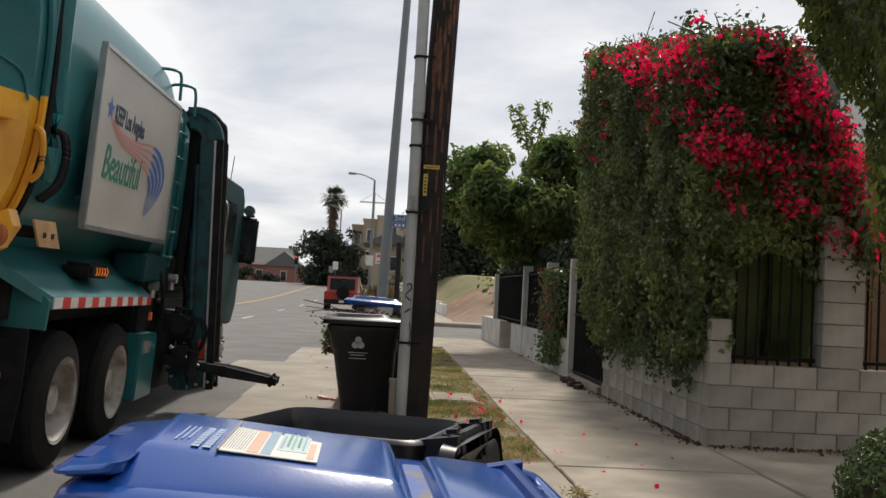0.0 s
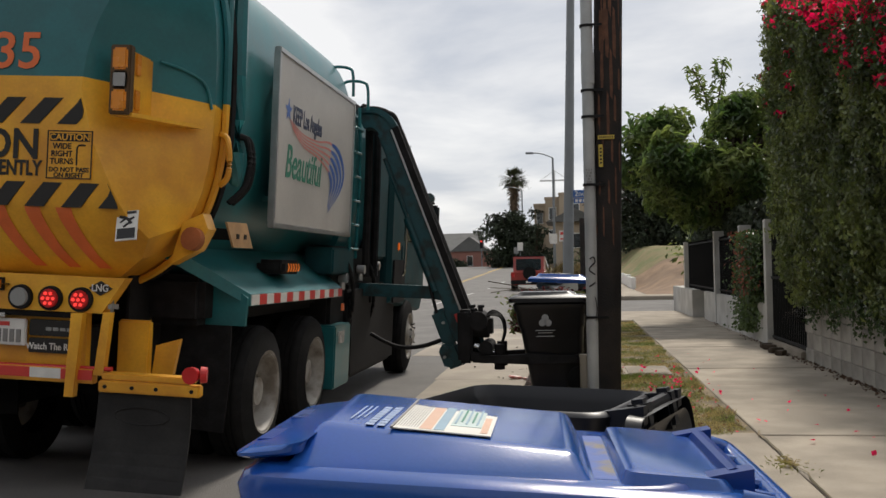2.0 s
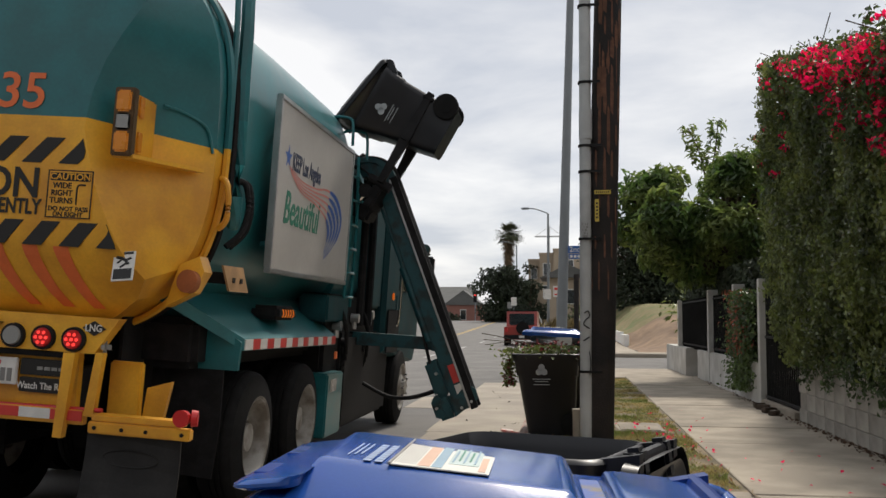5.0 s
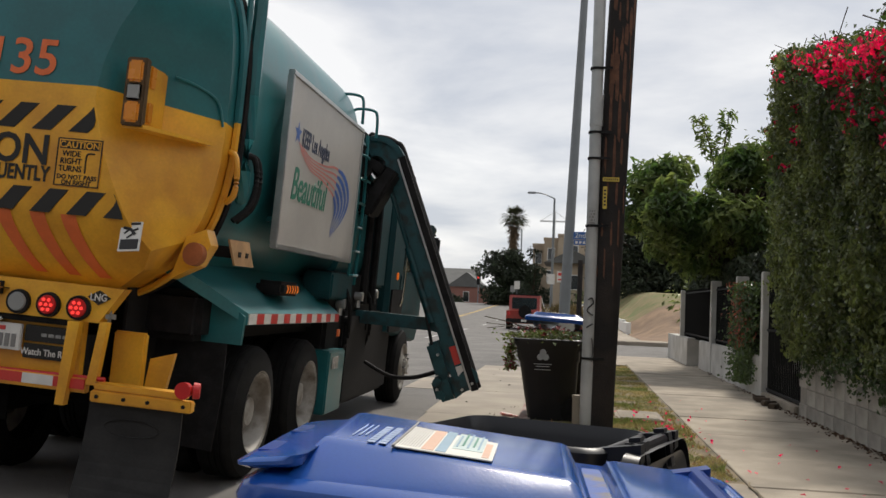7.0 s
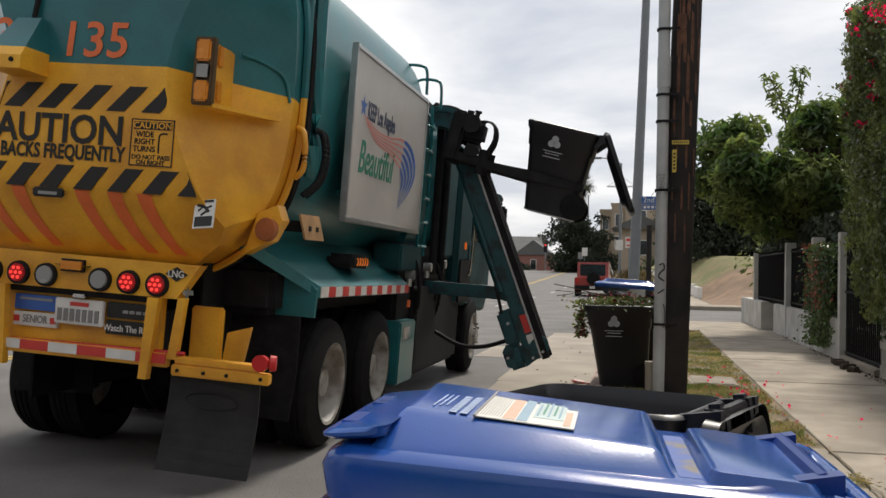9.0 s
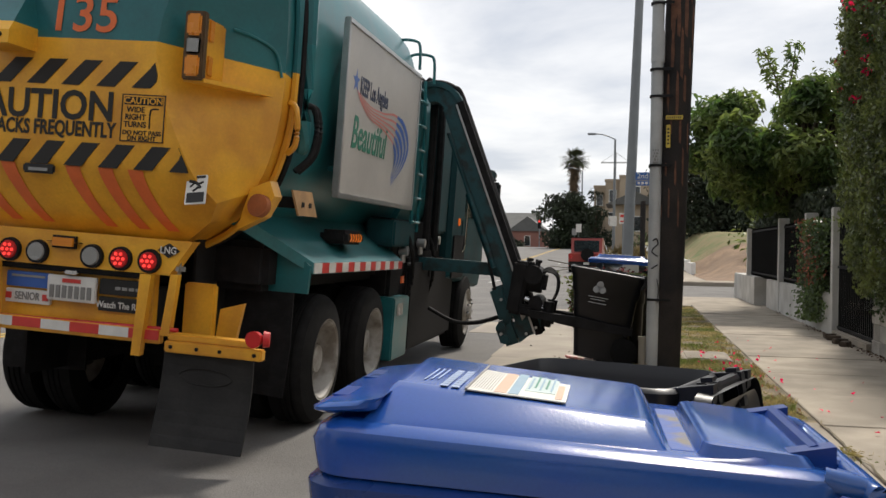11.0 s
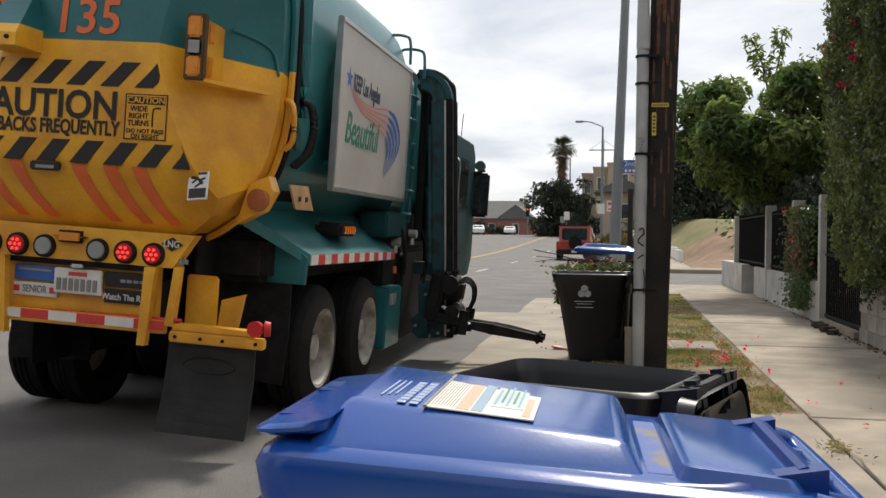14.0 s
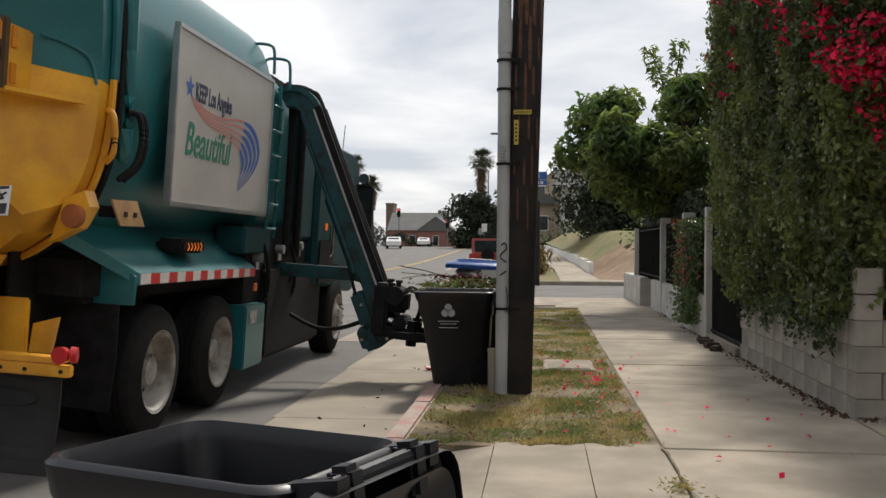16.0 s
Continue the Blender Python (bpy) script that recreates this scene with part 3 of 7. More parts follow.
# ---- poles ----
pole = thing("utility_pole", "dark creosoted wooden utility pole with worn patches", "utility pole")
PX, PY = 0.46, 9.62
bm = B()
rings = []
seg = 28
pole_lean = lambda z: -0.125 + 0.03 * z
for z, r in ((-0.3, 0.158), (0.0, 0.156), (0.7, 0.151), (1.6, 0.148), (2.6, 0.144), (3.8, 0.140), (5.2, 0.135), (7.5, 0.128), (10.0, 0.12)):
    dx = pole_lean(z)
    ring = []
    for k in range(seg):
        a = 2 * math.pi * k / seg
        rr = r * (1 + 0.02 * noise.noise(Vector((math.cos(a) * 3, math.sin(a) * 3, z * 0.4))))
        ring.append((PX + dx + rr * math.cos(a), PY + rr * math.sin(a), z))
    rings.append(ring)
loft(bm, rings)
part("shaft", bm, WOODPOLE, pole, smooth=True)
for k in range(70):
    z = (1.6 + (k * 0.37) % 4.4) if k < 34 else 3.3 + (k * 0.41) % 2.6
    a = radians(230 + (k * 47) % 100)
    r = 0.1515 - 0.0030 * z
    hgt, wid = 0.05 + 0.16 * ((k * 0.31) % 1), 0.10 + 0.16 * ((k * 0.17) % 1)
    bm = B()
    vs = [bm.verts.new((PX + pole_lean(z) + (r + 0.003) * math.cos(a + da * wid), PY + (r + 0.003) * math.sin(a + da * wid), z + dz * hgt)) for da, dz in ((-0.5, -1), (0.3, -1.2), (0.55, -0.2), (0.4, 1.1), (-0.2, 1.3), (-0.5, 0.3))]
    bm.faces.new(vs)
    part("worn_wood", bm, WORNWOOD, pole, "worn reddish bare wood patch")
bm = B()
tube(bm, [(PX - 0.235, PY - 0.1, -0.1), (PX - 0.235, PY - 0.1, 0.7)], 0.062, 16)
conduit = part("conduit", rod(rod(bm, (PX - 0.235, PY - 0.1, 0.65), (PX - 0.215, PY - 0.1, 9.8), 0.058, seg=16), (PX - 0.226, PY - 0.1, 3.05), (PX - 0.225, PY - 0.1, 3.35), 0.066, seg=16), GALV, pole, "grey painted steel conduit", smooth=True)
for z in (0.75, 2.05, 2.72, 2.98, 3.62, 4.4):
    bm = B()
    rod(bm, (PX - 0.232, PY - 0.1, z - 0.012), (PX - 0.232, PY - 0.1, z + 0.012), 0.068, seg=16)
    box(bm, PX - 0.19, PX - 0.08, PY - 0.165, PY - 0.155, z - 0.012, z + 0.012)
    part("strap", bm, BLACKSTEEL, conduit)
bm = B()
box(bm, (PX - 0.055) - 0.09, (PX - 0.055) + 0.07, PY - 0.162, PY - 0.148, 2.49, 2.53, 0.003)
part("tag", bm, TAGYEL, pole, "yellow pole tag")
part("tag", box(B(), (PX - 0.055) - 0.085, (PX - 0.055) - 0.045, PY - 0.160, PY - 0.146, 2.22, 2.44, 0.003), TAGYEL, pole, "yellow pole tag")
TX = PX - 0.055
for i in range(5):
    part("tag_print", box(B(), TX - 0.075, TX - 0.055, PY - 0.164, PY - 0.159, 2.25 + i * 0.035, 2.268 + i * 0.035), BLACKFILM, pole)
for i in range(7):
    part("tag_print", box(B(), TX - 0.075 + i * 0.02, TX - 0.066 + i * 0.02, PY - 0.166, PY - 0.161, 2.5, 2.52), BLACKFILM, pole)
for j in range(5):
    for i in range(5):
        if j == 0 or (i * 7 + j * 3) % 5 < 3:
            part("stencil_mark", box(B(), PX - 0.262 + i * 0.011, PX - 0.254 + i * 0.011, PY - 0.161, PY - 0.156, 2.065 + j * 0.03, 2.085 + j * 0.03), PRINT, pole)
bm = B()
tube(bm, [(PX - 0.25, PY - 0.164, 1.32), (PX - 0.215, PY - 0.166, 1.34), (PX - 0.20, PY - 0.165, 1.29), (PX - 0.24, PY - 0.166, 1.25), (PX - 0.255, PY - 0.164, 1.21), (PX - 0.20, PY - 0.165, 1.17)], 0.007, 6)
tube(bm, [(PX - 0.26, PY - 0.164, 1.05), (PX - 0.2, PY - 0.165, 1.09)], 0.007, 6)
tube(bm, [(PX - 0.205, PY - 0.165, 0.95), (PX - 0.19, PY - 0.162, 0.85), (PX - 0.20, PY - 0.165, 0.72)], 0.005, 6)
part("scrawl", bm, BLACKFILM, pole)
bm = B()
rod(bm, (PX - 0.315, PY - 0.02, -0.1), (PX - 0.315, PY - 0.02, 0.35), 0.055, seg=14)
rod(bm, (PX - 0.315, PY - 0.02, 0.35), (PX - 0.315, PY - 0.02, 0.38), 0.06, seg=14)
tagged(part("stub_pipe", bm, GUTTER, smooth=True), "short grey capped pipe beside the pole", "pipe")

mast = thing("steel_mast", "tall tapered grey steel signal mast", "mast")
bm = B()
rod(bm, (-0.13, 31.0, -0.1), (0.27, 31.0, 13.0), 0.18, 0.11, seg=16)
part("shaft", bm, MAST, mast, smooth=True)
part("base", rod(B(), (-0.13, 31.0, -0.1), (-0.12, 31.0, 0.35), 0.25, 0.21, seg=16), MAST, mast)
sign = thing("street_sign", "blue street name sign on the mast", "street sign")
part("plate", box(B(), 0.12, 0.74, 30.8, 30.82, 3.42, 3.66, 0.004), SIGNBLUE, sign)
part("plate", box(B(), 0.14, 0.74, 30.8, 30.82, 3.24, 3.40, 0.004), SIGNBLUE, sign)
bm = lettering("2nd", 0.24, 0.003)
bmesh.ops.translate(bm, verts=bm.verts, vec=(0.34, 30.79, 3.54))
part("word", bm, WHITEFILM, sign)
for i in range(4):
    part("bar", box(B(), 0.18 + i * 0.12, 0.26 + i * 0.12, 30.788, 30.796, 3.28, 3.36), WHITEFILM, sign)
part("bracket", box(B(), 0.0, 0.16, 30.84, 30.88, 3.3, 3.34), MAST, sign)


def street_lamp(x, y, h, arm, lab):
    s = thing("street_lamp", lab, "street lamp", "street lamps along the kerb")
    part("post", rod(B(), (x, y, -0.1), (x, y, h - 0.3), 0.13, 0.08, seg=12), MAST, s, smooth=True)
    pts = [(x - arm * k / 6, y, h - 0.3 + 0.45 * math.sin(math.pi / 2 * k / 6)) for k in range(7)]
    part("arm", tube(B(), pts, 0.05, 8), MAST, s, smooth=True)
    part("head", box(B(), x - arm - 0.7, x - arm, y - 0.14, y + 0.14, h + 0.06, h + 0.22, 0.05), MAST, s)
    return s


street_lamp(-1.35, 77.8, 10.3, 1.5, "grey street lamp with a short curved arm")

# ---- refuse truck; x to its right, y forward, z up from the road at the middle of its tail ----
truck = thing("refuse_truck", "teal and yellow side-loading refuse truck at the kerb", "truck")
# the loaded truck leans towards the kerb on the cambered street
LEAN = Matrix.Translation((1.25, 0, 1.65)) @ pose(0, 0, 0, 0, 3.6, 0) @ Matrix.Translation((-1.25, 0, -1.65))
truck.matrix_basis = pose(-3.45, 5.4, -0.12) @ LEAN


def superring(hw, zc, hz, y, n=48, e=3.3, low=2.6):
    """Rounded section: squarer above, rounder below."""
    out = []
    for k in range(n):
        a = 2 * math.pi * k / n
        c, s = math.cos(a), math.sin(a)
        p = e if s >= 0 else low
        out.append((hw * math.copysign(abs(c) ** (2 / p), c), y, zc + hz * math.copysign(abs(s) ** (2 / p), s)))
    return out


def ring_x(z, hw=1.15, zc=2.50, hz=1.27):
    p = 3.3 if z >= zc else 2.6
    return hw * max(0.0, 1 - (abs(z - zc) / hz) ** p) ** (1 / p)


bm = B()
loft(bm, [superring(1.12, 2.51, 1.24, 0.80), superring(1.13, 2.52, 1.25, 2.5), superring(1.13, 2.52, 1.25, 4.5)])
part("tank", bm, TEAL, truck, smooth=True)
# tailgate: flat middle that curls under at the foot, bevelled shoulders; yellow below, teal above
# rows: half width, depth and height of the flat's edge, then the height where that row meets the rim
TAIL = ((0.45, 0.0, 3.66, 3.73), (0.86, 0.0, 3.50, 3.62), (0.93, 0.0, 3.38, 3.50), (0.84, 0.0, 3.22, 3.36), (0.74, 0.0, 3.07, 3.20), (0.645, 0.0, 2.90, 3.02), (0.575, 0.0, 2.70, 2.82), (0.55, 0.0, 2.54, 2.60), (0.545, 0.0, 2.46, 2.42), (0.63, 0.0, 2.15, 2.20), (0.72, 0.0, 1.96, 2.05), (0.81, 0.0, 1.79, 1.90), (0.86, 0.03, 1.70, 1.80), (0.965, 0.10, 1.58, 1.68), (0.90, 0.17, 1.46, 1.48), (0.72, 0.27, 1.34, 1.34), (0.40, 0.42, 1.25, 1.26))


def flat_half(z):
    rows = TAIL[::-1]
    for a, b in zip(rows, rows[1:]):
        if z <= b[2]:
            return a[0] + (b[0] - a[0]) * max(0, (z - a[2])) / (b[2] - a[2])
    return rows[-1][0]


def tail_y(z):
    rows = TAIL[::-1]
    for a, b in zip(rows, rows[1:]):
        if z <= b[2]:
            return a[1] + (b[1] - a[1]) * max(0, (z - a[2])) / (b[2] - a[2])
    return 0.0


bm = B()
strips = []
for w, d, z, zr in TAIL:
    xr = ring_x(zr)
    strips.append([bm.verts.new(p) for p in ((-xr, 0.80, zr), (-xr, 0.60, zr), (-w, d, z), (w, d, z), (xr, 0.60, zr), (xr, 0.80, zr))])
for a, b in zip(strips, strips[1:]):
    for k in range(5):
        bm.faces.new((a[k], b[k], b[k + 1], a[k + 1]))
bm.faces.new([v for v in strips[0]])
bm.faces.new([v for v in strips[-1]][::-1])
bmesh.ops.recalc_face_normals(bm, faces=bm.faces)
bmesh.ops.bisect_plane(bm, geom=bm.verts[:] + bm.edges[:] + bm.faces[:], plane_co=(0, 0, 2.535), plane_no=(0, 0.10, 1))
for f in bm.faces:
    c = f.calc_center_median()
    f.material_index = 0 if (c.z - 2.535) + 0.10 * c.y > 0 else 1
tail = part("tailgate", bm, [TEAL, YELLOW], truck, "bulging tailgate, teal above and yellow below", smooth=True)
tail.data.set_sharp_from_angle(angle=radians(20))
# hinge flange, bolts, hose and grab handle where tailgate meets tank
for k0, k1, m_ in ((-14, 1, YELLOW), (0, 10, TEAL)):
    part("flange", tube(B(), [superring(1.172, 2.50, 1.295, 0.74)[k % 48] for k in range(k0, k1)], 0.026, 6), m_, truck)
part("seal", tube(B(), [superring(1.165, 2.5, 1.285, 0.86)[k % 48] for k in range(-20, 12)], 0.03, 6), BLACKSTEEL, truck)
bm = B()
rod(bm, (1.075, 0.47, 1.595), (1.085, 0.52, 1.59), 0.075, seg=20)
part("latch_disc", bm, mat("rusty_orange", (0.42, 0.13, 0.045), 0.7), truck, "round rusty red latch disc")
bm = B()
slab(bm, [(0.92, 1.42), (1.10, 1.52), (1.17, 1.66), (1.13, 1.76), (1.0, 1.70)], (0.52, 0.66), "y")
part("latch_plate", bm, YELLOW, truck)
bm = B()
tube(bm, [(1.15, 0.72, 2.30), (1.205, 0.70, 2.26), (1.225, 0.70, 2.12), (1.215, 0.70, 2.01), (1.16, 0.72, 1.96)], 0.021, 8)
part("grab_handle", bm, YELLOW, truck, smooth=True)
bm = B()
tube(bm, [(1.08, 0.92, 3.9), (1.17, 0.92, 3.6), (1.19, 0.92, 2.2), (1.17, 0.94, 2.0)], 0.05, 8)
tube(bm, [(1.04, 0.82, 3.9), (1.13, 0.82, 3.6), (1.15, 0.82, 2.5)], 0.022, 8)
part("downpipe", bm, TEAL, truck, smooth=True)
for dx in (0, 0.07):
    part("hose", tube(B(), [(1.11, 1.10 + dx, 2.34), (1.17, 1.16 + dx, 2.32), (1.20, 1.17 + dx, 2.16), (1.18, 1.13 + dx, 1.98), (1.10, 1.05 + dx, 1.86)], 0.022, 8), BLACKSTEEL, truck, smooth=True)
# tail lamp box high on the shoulder, with its shelf bracket
lampbox = part("beacon_box", box(B(), 0.745, 0.855, 0.0, 0.30, 2.325, 2.70, 0.012), YELLOW, truck)
part("shelf", slab(B(), [(0.74, -0.01), (0.87, 0.0), (1.12, 0.5), (0.95, 0.5)], (2.30, 2.325), "z"), YELLOW, lampbox)
part("frame", box(B(), 0.735, 0.865, -0.03, 0.03, 2.31, 2.725, 0.008), mat("grimy_brown_steel", (0.10, 0.055, 0.02), 0.7), lampbox, "grimy lamp frame")
part("lens", box(B(), 0.755, 0.848, -0.045, -0.025, 2.575, 2.705, 0.012), AMBER, lampbox, "amber lens")
part("lens", box(B(), 0.755, 0.848, -0.045, -0.025, 2.465, 2.565, 0.010), GREYLENS, lampbox, "clear lens")
part("lens", box(B(), 0.755, 0.848, -0.045, -0.025, 2.33, 2.455, 0.012), AMBER, lampbox, "amber lens")
part("lens", box(B(), 0.856, 0.868, 0.05, 0.11, 2.56, 2.69, 0.004), AMBER, lampbox, "amber side lens")
part("lens", box(B(), 0.856, 0.868, 0.05, 0.11, 2.35, 2.47, 0.004), AMBER, lampbox, "amber side lens")
part("cable", tube(B(), [(0.90, 0.30, 2.69), (0.99, 0.42, 2.67), (1.10, 0.53, 2.60), (1.14, 0.57, 2.44)], 0.010, 6), TEAL, truck)
# camera hood in the middle
bm = B()
loft(bm, [[(-0.525, -0.28, 2.44), (-0.265, -0.28, 2.44), (-0.265, 0.0, 2.44), (-0.525, 0.0, 2.44)], [(-0.525, -0.28, 2.52), (-0.265, -0.28, 2.52), (-0.265, 0.0, 2.6), (-0.525, 0.0, 2.6)], [(-0.475, -0.05, 2.80), (-0.305, -0.05, 2.80), (-0.305, 0.0, 2.80), (-0.475, 0.0, 2.80)]])
bmesh.ops.bisect_plane(bm, geom=bm.verts[:] + bm.edges[:] + bm.faces[:], plane_co=(0, 0, 2.58), plane_no=(0, 0, 1))
for f in bm.faces:
    f.material_index = 0 if f.calc_center_median().z > 2.58 else 1
part("camera_hood", bm, [TEAL, YELLOW], truck)
for x in (-0.465, -0.325):
    part("bolt", rod(B(), (x, -0.29, 2.49), (x, -0.275, 2.49), 0.015, seg=8), BLACKSTEEL, truck)
part("cable", tube(B(), [(-0.38, -0.03, 2.75), (-0.35, -0.02, 3.0), (-0.31, 0.0, 3.4)], 0.018, 6), BLACKSTEEL, truck)


def words(text, x, z, size, material, squeeze=1.0, y=-0.006, parent=truck, shear=0.0, name="lettering", weight=0.0, right=None):
    bm = lettering(text, size, 0.0012, squeeze, shear, weight)
    if right is not None:
        x = right - max(v.co.x for v in bm.verts)
    bmesh.ops.translate(bm, verts=bm.verts, vec=(x, y, z))
    return part(name, bm, material, parent)


# chevron bands, words and decals on the flat of the tailgate
def hazard_bar(x_top, z0, z1, slant):
    """A slanted bar with its upper right corner at x_top, cut off at the edge of the flat."""
    pts = []
    ring = [(x_top - 0.118, z1), (x_top, z1), (x_top - slant + 0.001, z0), (x_top - slant - 0.122, z0)]
    for (xa, za), (xb, zb) in zip(ring, ring[1:] + ring[:1]):
        for k in range(4):
            x, z = xa + (xb - xa) * k / 4, za + (zb - za) * k / 4
            pts.append((max(-flat_half(z) + 0.015, min(flat_half(z) - 0.015, x)), z))
    keep = [p for i, p in enumerate(pts) if math.dist(p, pts[i - 1]) > 0.002]
    if max(p[0] for p in keep) - min(p[0] for p in keep) > 0.05:
        part("hazard_bar", slab(B(), keep, (-0.006, 0.003), "y"), BLACKFILM, truck)


for k in range(-5, 2):
    hazard_bar(0.432 + 0.239 * k, 2.247, 2.404, 0.148)
for k in range(-7, 2):
    hazard_bar(0.685 + 0.237 * k, 1.747, 1.894, 0.112)
words("CAUTION", 0, 2.112, 0.252, BLACKFILM, 0.93, weight=0.006, right=0.286)
words("STOPS AND BACKS FREQUENTLY", 0, 1.972, 0.128, BLACKFILM, 0.72, weight=0.0035, right=0.318)
words("36", 0, 2.685, 0.31, ORANGEFILM, 0.95, weight=0.004, shear=0.06, right=-0.375)
words("135", 0, 2.675, 0.31, ORANGEFILM, 1.05, weight=0.004, shear=0.06, right=0.272)
plate = part("warning_decal", box(B(), 0.40, 0.73, -0.006, 0.0, 1.90, 2.25), YELLOW, truck, "yellow warning decal with black border", m=Matrix.Translation((-0.004, 0, 0.342)) @ Matrix.Diagonal((0.876, 1, 0.829, 1)))
bm = B()
for x0, x1, z0, z1 in ((0.40, 0.73, 2.242, 2.25), (0.40, 0.73, 1.90, 1.908), (0.40, 0.408, 1.90, 2.25), (0.722, 0.73, 1.90, 2.25), (0.42, 0.71, 2.172, 2.23)):
    box(bm, x0, x1, -0.009, -0.005, z0, z1)
part("border", bm, BLACKFILM, plate)
words("CAUTION", 0.565, 2.20, 0.065, YELLOW, 1.0, -0.011, plate, weight=0.001)
for i, w in enumerate(("WIDE", "RIGHT", "TURNS")):
    words(w, 0.51, 2.135 - i * 0.055, 0.06, BLACKFILM, 0.9, -0.009, plate, weight=0.001)
words("DO NOT PASS", 0.565, 1.965, 0.048, BLACKFILM, 0.95, -0.009, plate, weight=0.001)
words("ON RIGHT", 0.565, 1.925, 0.048, BLACKFILM, 0.95, -0.009, plate, weight=0.001)
part("arrow", tube(B(), [(0.62, -0.008, 2.0), (0.62, -0.008, 2.12), (0.64, -0.008, 2.145), (0.68, -0.008, 2.145)], 0.006, 6), BLACKFILM, plate)
# salmon tape stripes curling under the tailgate
for x in (-0.94, -0.70, -0.47, -0.02, 0.205, 0.407):
    bm = B()
    prev = None
    for k in range(13):
        u = k / 12
        zz = 1.745 - 0.36 * u
        xx = x + 0.07 * u + 0.12 * u * u
        cur = (bm.verts.new((xx, tail_y(zz) - 0.006, zz)), bm.verts.new((xx + 0.10 - 0.02 * u, tail_y(zz) - 0.006, zz)))
        if prev:
            bm.faces.new((prev[0], prev[1], cur[1], cur[0]))
        prev = cur
    part("tape_stripe", bm, ORANGEFILM, truck, "salmon reflective tape stripe")
part("maker_plate", box(B(), -0.296, -0.075, -0.018, 0.0, 1.685, 1.745, 0.01), BLACKFILM, truck, "black name plate with grey bar")
part("plate_bar", box(B(), -0.25, -0.12, -0.023, -0.016, 1.70, 1.72), GREYLENS, truck)
PIC = pose(0.865, 0.018, 1.65, -22, 0, 0) @ pose(0, 0, 0, 0, -8, 0)
pic = part("pictogram", box(B(), -0.065, 0.065, -0.008, 0.004, -0.095, 0.095), WHITEFILM, truck, "white falling hazard pictogram", m=PIC)
bm = B()
box(bm, -0.055, 0.055, -0.012, -0.007, -0.085, -0.02)
box(bm, -0.055, 0.055, -0.012, -0.007, 0.075, 0.09)
for pts, r in (([(-0.045, 0.06), (0.0, 0.045), (0.03, 0.01)], 0.010), ([(-0.01, 0.045), (-0.04, 0.02)], 0.007), ([(0.01, 0.035), (0.045, 0.05)], 0.007), ([(0.02, 0.02), (-0.02, -0.01)], 0.008)):
    tube(bm, [(a, -0.008, b) for a, b in pts], r, 5)
part("figure", bm, BLACKFILM, pic)
# lower tail: lamp panel, plate recess, bumper
bm = B()
slab(bm, [(-0.92, 1.335), (0.81, 1.33), (0.665, 1.11), (-0.775, 1.11)], (0.14, 0.24), "y")
panel = part("lamp_panel", bm, YELLOW, truck)
for s in (-1, 1):
    for x, mm, lab in ((0.588, REDGLOW, "lit red tail lamp"), (0.39, REDGLOW, "lit red tail lamp"), (0.192, GREYLENS, "clear reversing lamp")):
        cx, cz = s * x - 0.055, 1.19
        lamp = part("lamp_bezel", rod(B(), (cx, 0.11, cz), (cx, 0.15, cz), 0.074, 0.078, seg=22), BLACKSTEEL, panel)
        part("lamp", rod(B(), (cx, 0.098, cz), (cx, 0.112, cz), 0.054, 0.060, seg=22), REDLENS if mm is REDGLOW else mm, panel, lab)
        if mm is REDGLOW:
            for dx, dz in ((0, 0), (0.034, 0), (-0.034, 0), (0.017, 0.03), (-0.017, 0.03), (0.017, -0.03), (-0.017, -0.03)):
                part("lamp_led", rod(B(), (cx + dx, 0.090, cz + dz), (cx + dx, 0.100, cz + dz), 0.010, seg=8), REDGLOW, panel)
part("marker_bezel", box(B(), -0.175, 0.06, 0.105, 0.15, 1.225, 1.305, 0.038), BLACKSTEEL, panel)
part("marker_lamp", box(B(), -0.155, 0.04, 0.09, 0.12, 1.238, 1.292, 0.026), AMBER, panel, "oval amber marker lamp")
bm = B()
slab(bm, [(0.58, 1.265), (0.655, 1.31), (0.73, 1.265), (0.655, 1.22)], (0.130, 0.142), "y")
part("fuel_diamond", bm, BLACKFILM, panel, "black diamond fuel decal")
words("LNG", 0.655, 1.265, 0.062, WHITEFILM, 0.9, 0.126, panel, weight=0.001)
part("corner_lamp", box(B(), 0.67, 0.75, 0.15, 0.22, 1.11, 1.20, 0.03), GREYLENS, panel)
recess = part("plate_recess", box(B(), -0.62, 0.53, 0.22, 0.28, 0.73, 1.12), YELLOW, truck)
part("recess_roof", box(B(), -0.6, 0.52, 0.16, 0.22, 1.07, 1.11, 0.01), BLACKSTEEL, recess)
part("number_plate", box(B(), -0.19, 0.155, 0.165, 0.195, 0.885, 1.05, 0.006), WHITEFILM, recess, "white number plate with plain bars")
bm = B()
for i in range(7):
    box(bm, -0.165 + i * 0.044, -0.137 + i * 0.044, 0.158, 0.166, 0.905, 0.985)
part("plate_bars", bm, PRINT, recess)
part("plate_heading", box(B(), -0.08, 0.05, 0.160, 0.166, 1.005, 1.03), REDFILM, recess)
part("sticker", box(B(), 0.165, 0.49, 0.190, 0.222, 0.95, 1.05, 0.004), BLACKFILM, recess, "black sticker with pale bars")
for i in range(4):
    part("print_bar", box(B(), 0.28 + i * 0.047, 0.315 + i * 0.047, 0.184, 0.191, 0.985, 1.005), GREYLENS, recess)
part("sticker", box(B(), 0.165, 0.49, 0.190, 0.222, 0.845, 0.935, 0.004), BLACKFILM, recess, "black sticker reading Watch The Road")
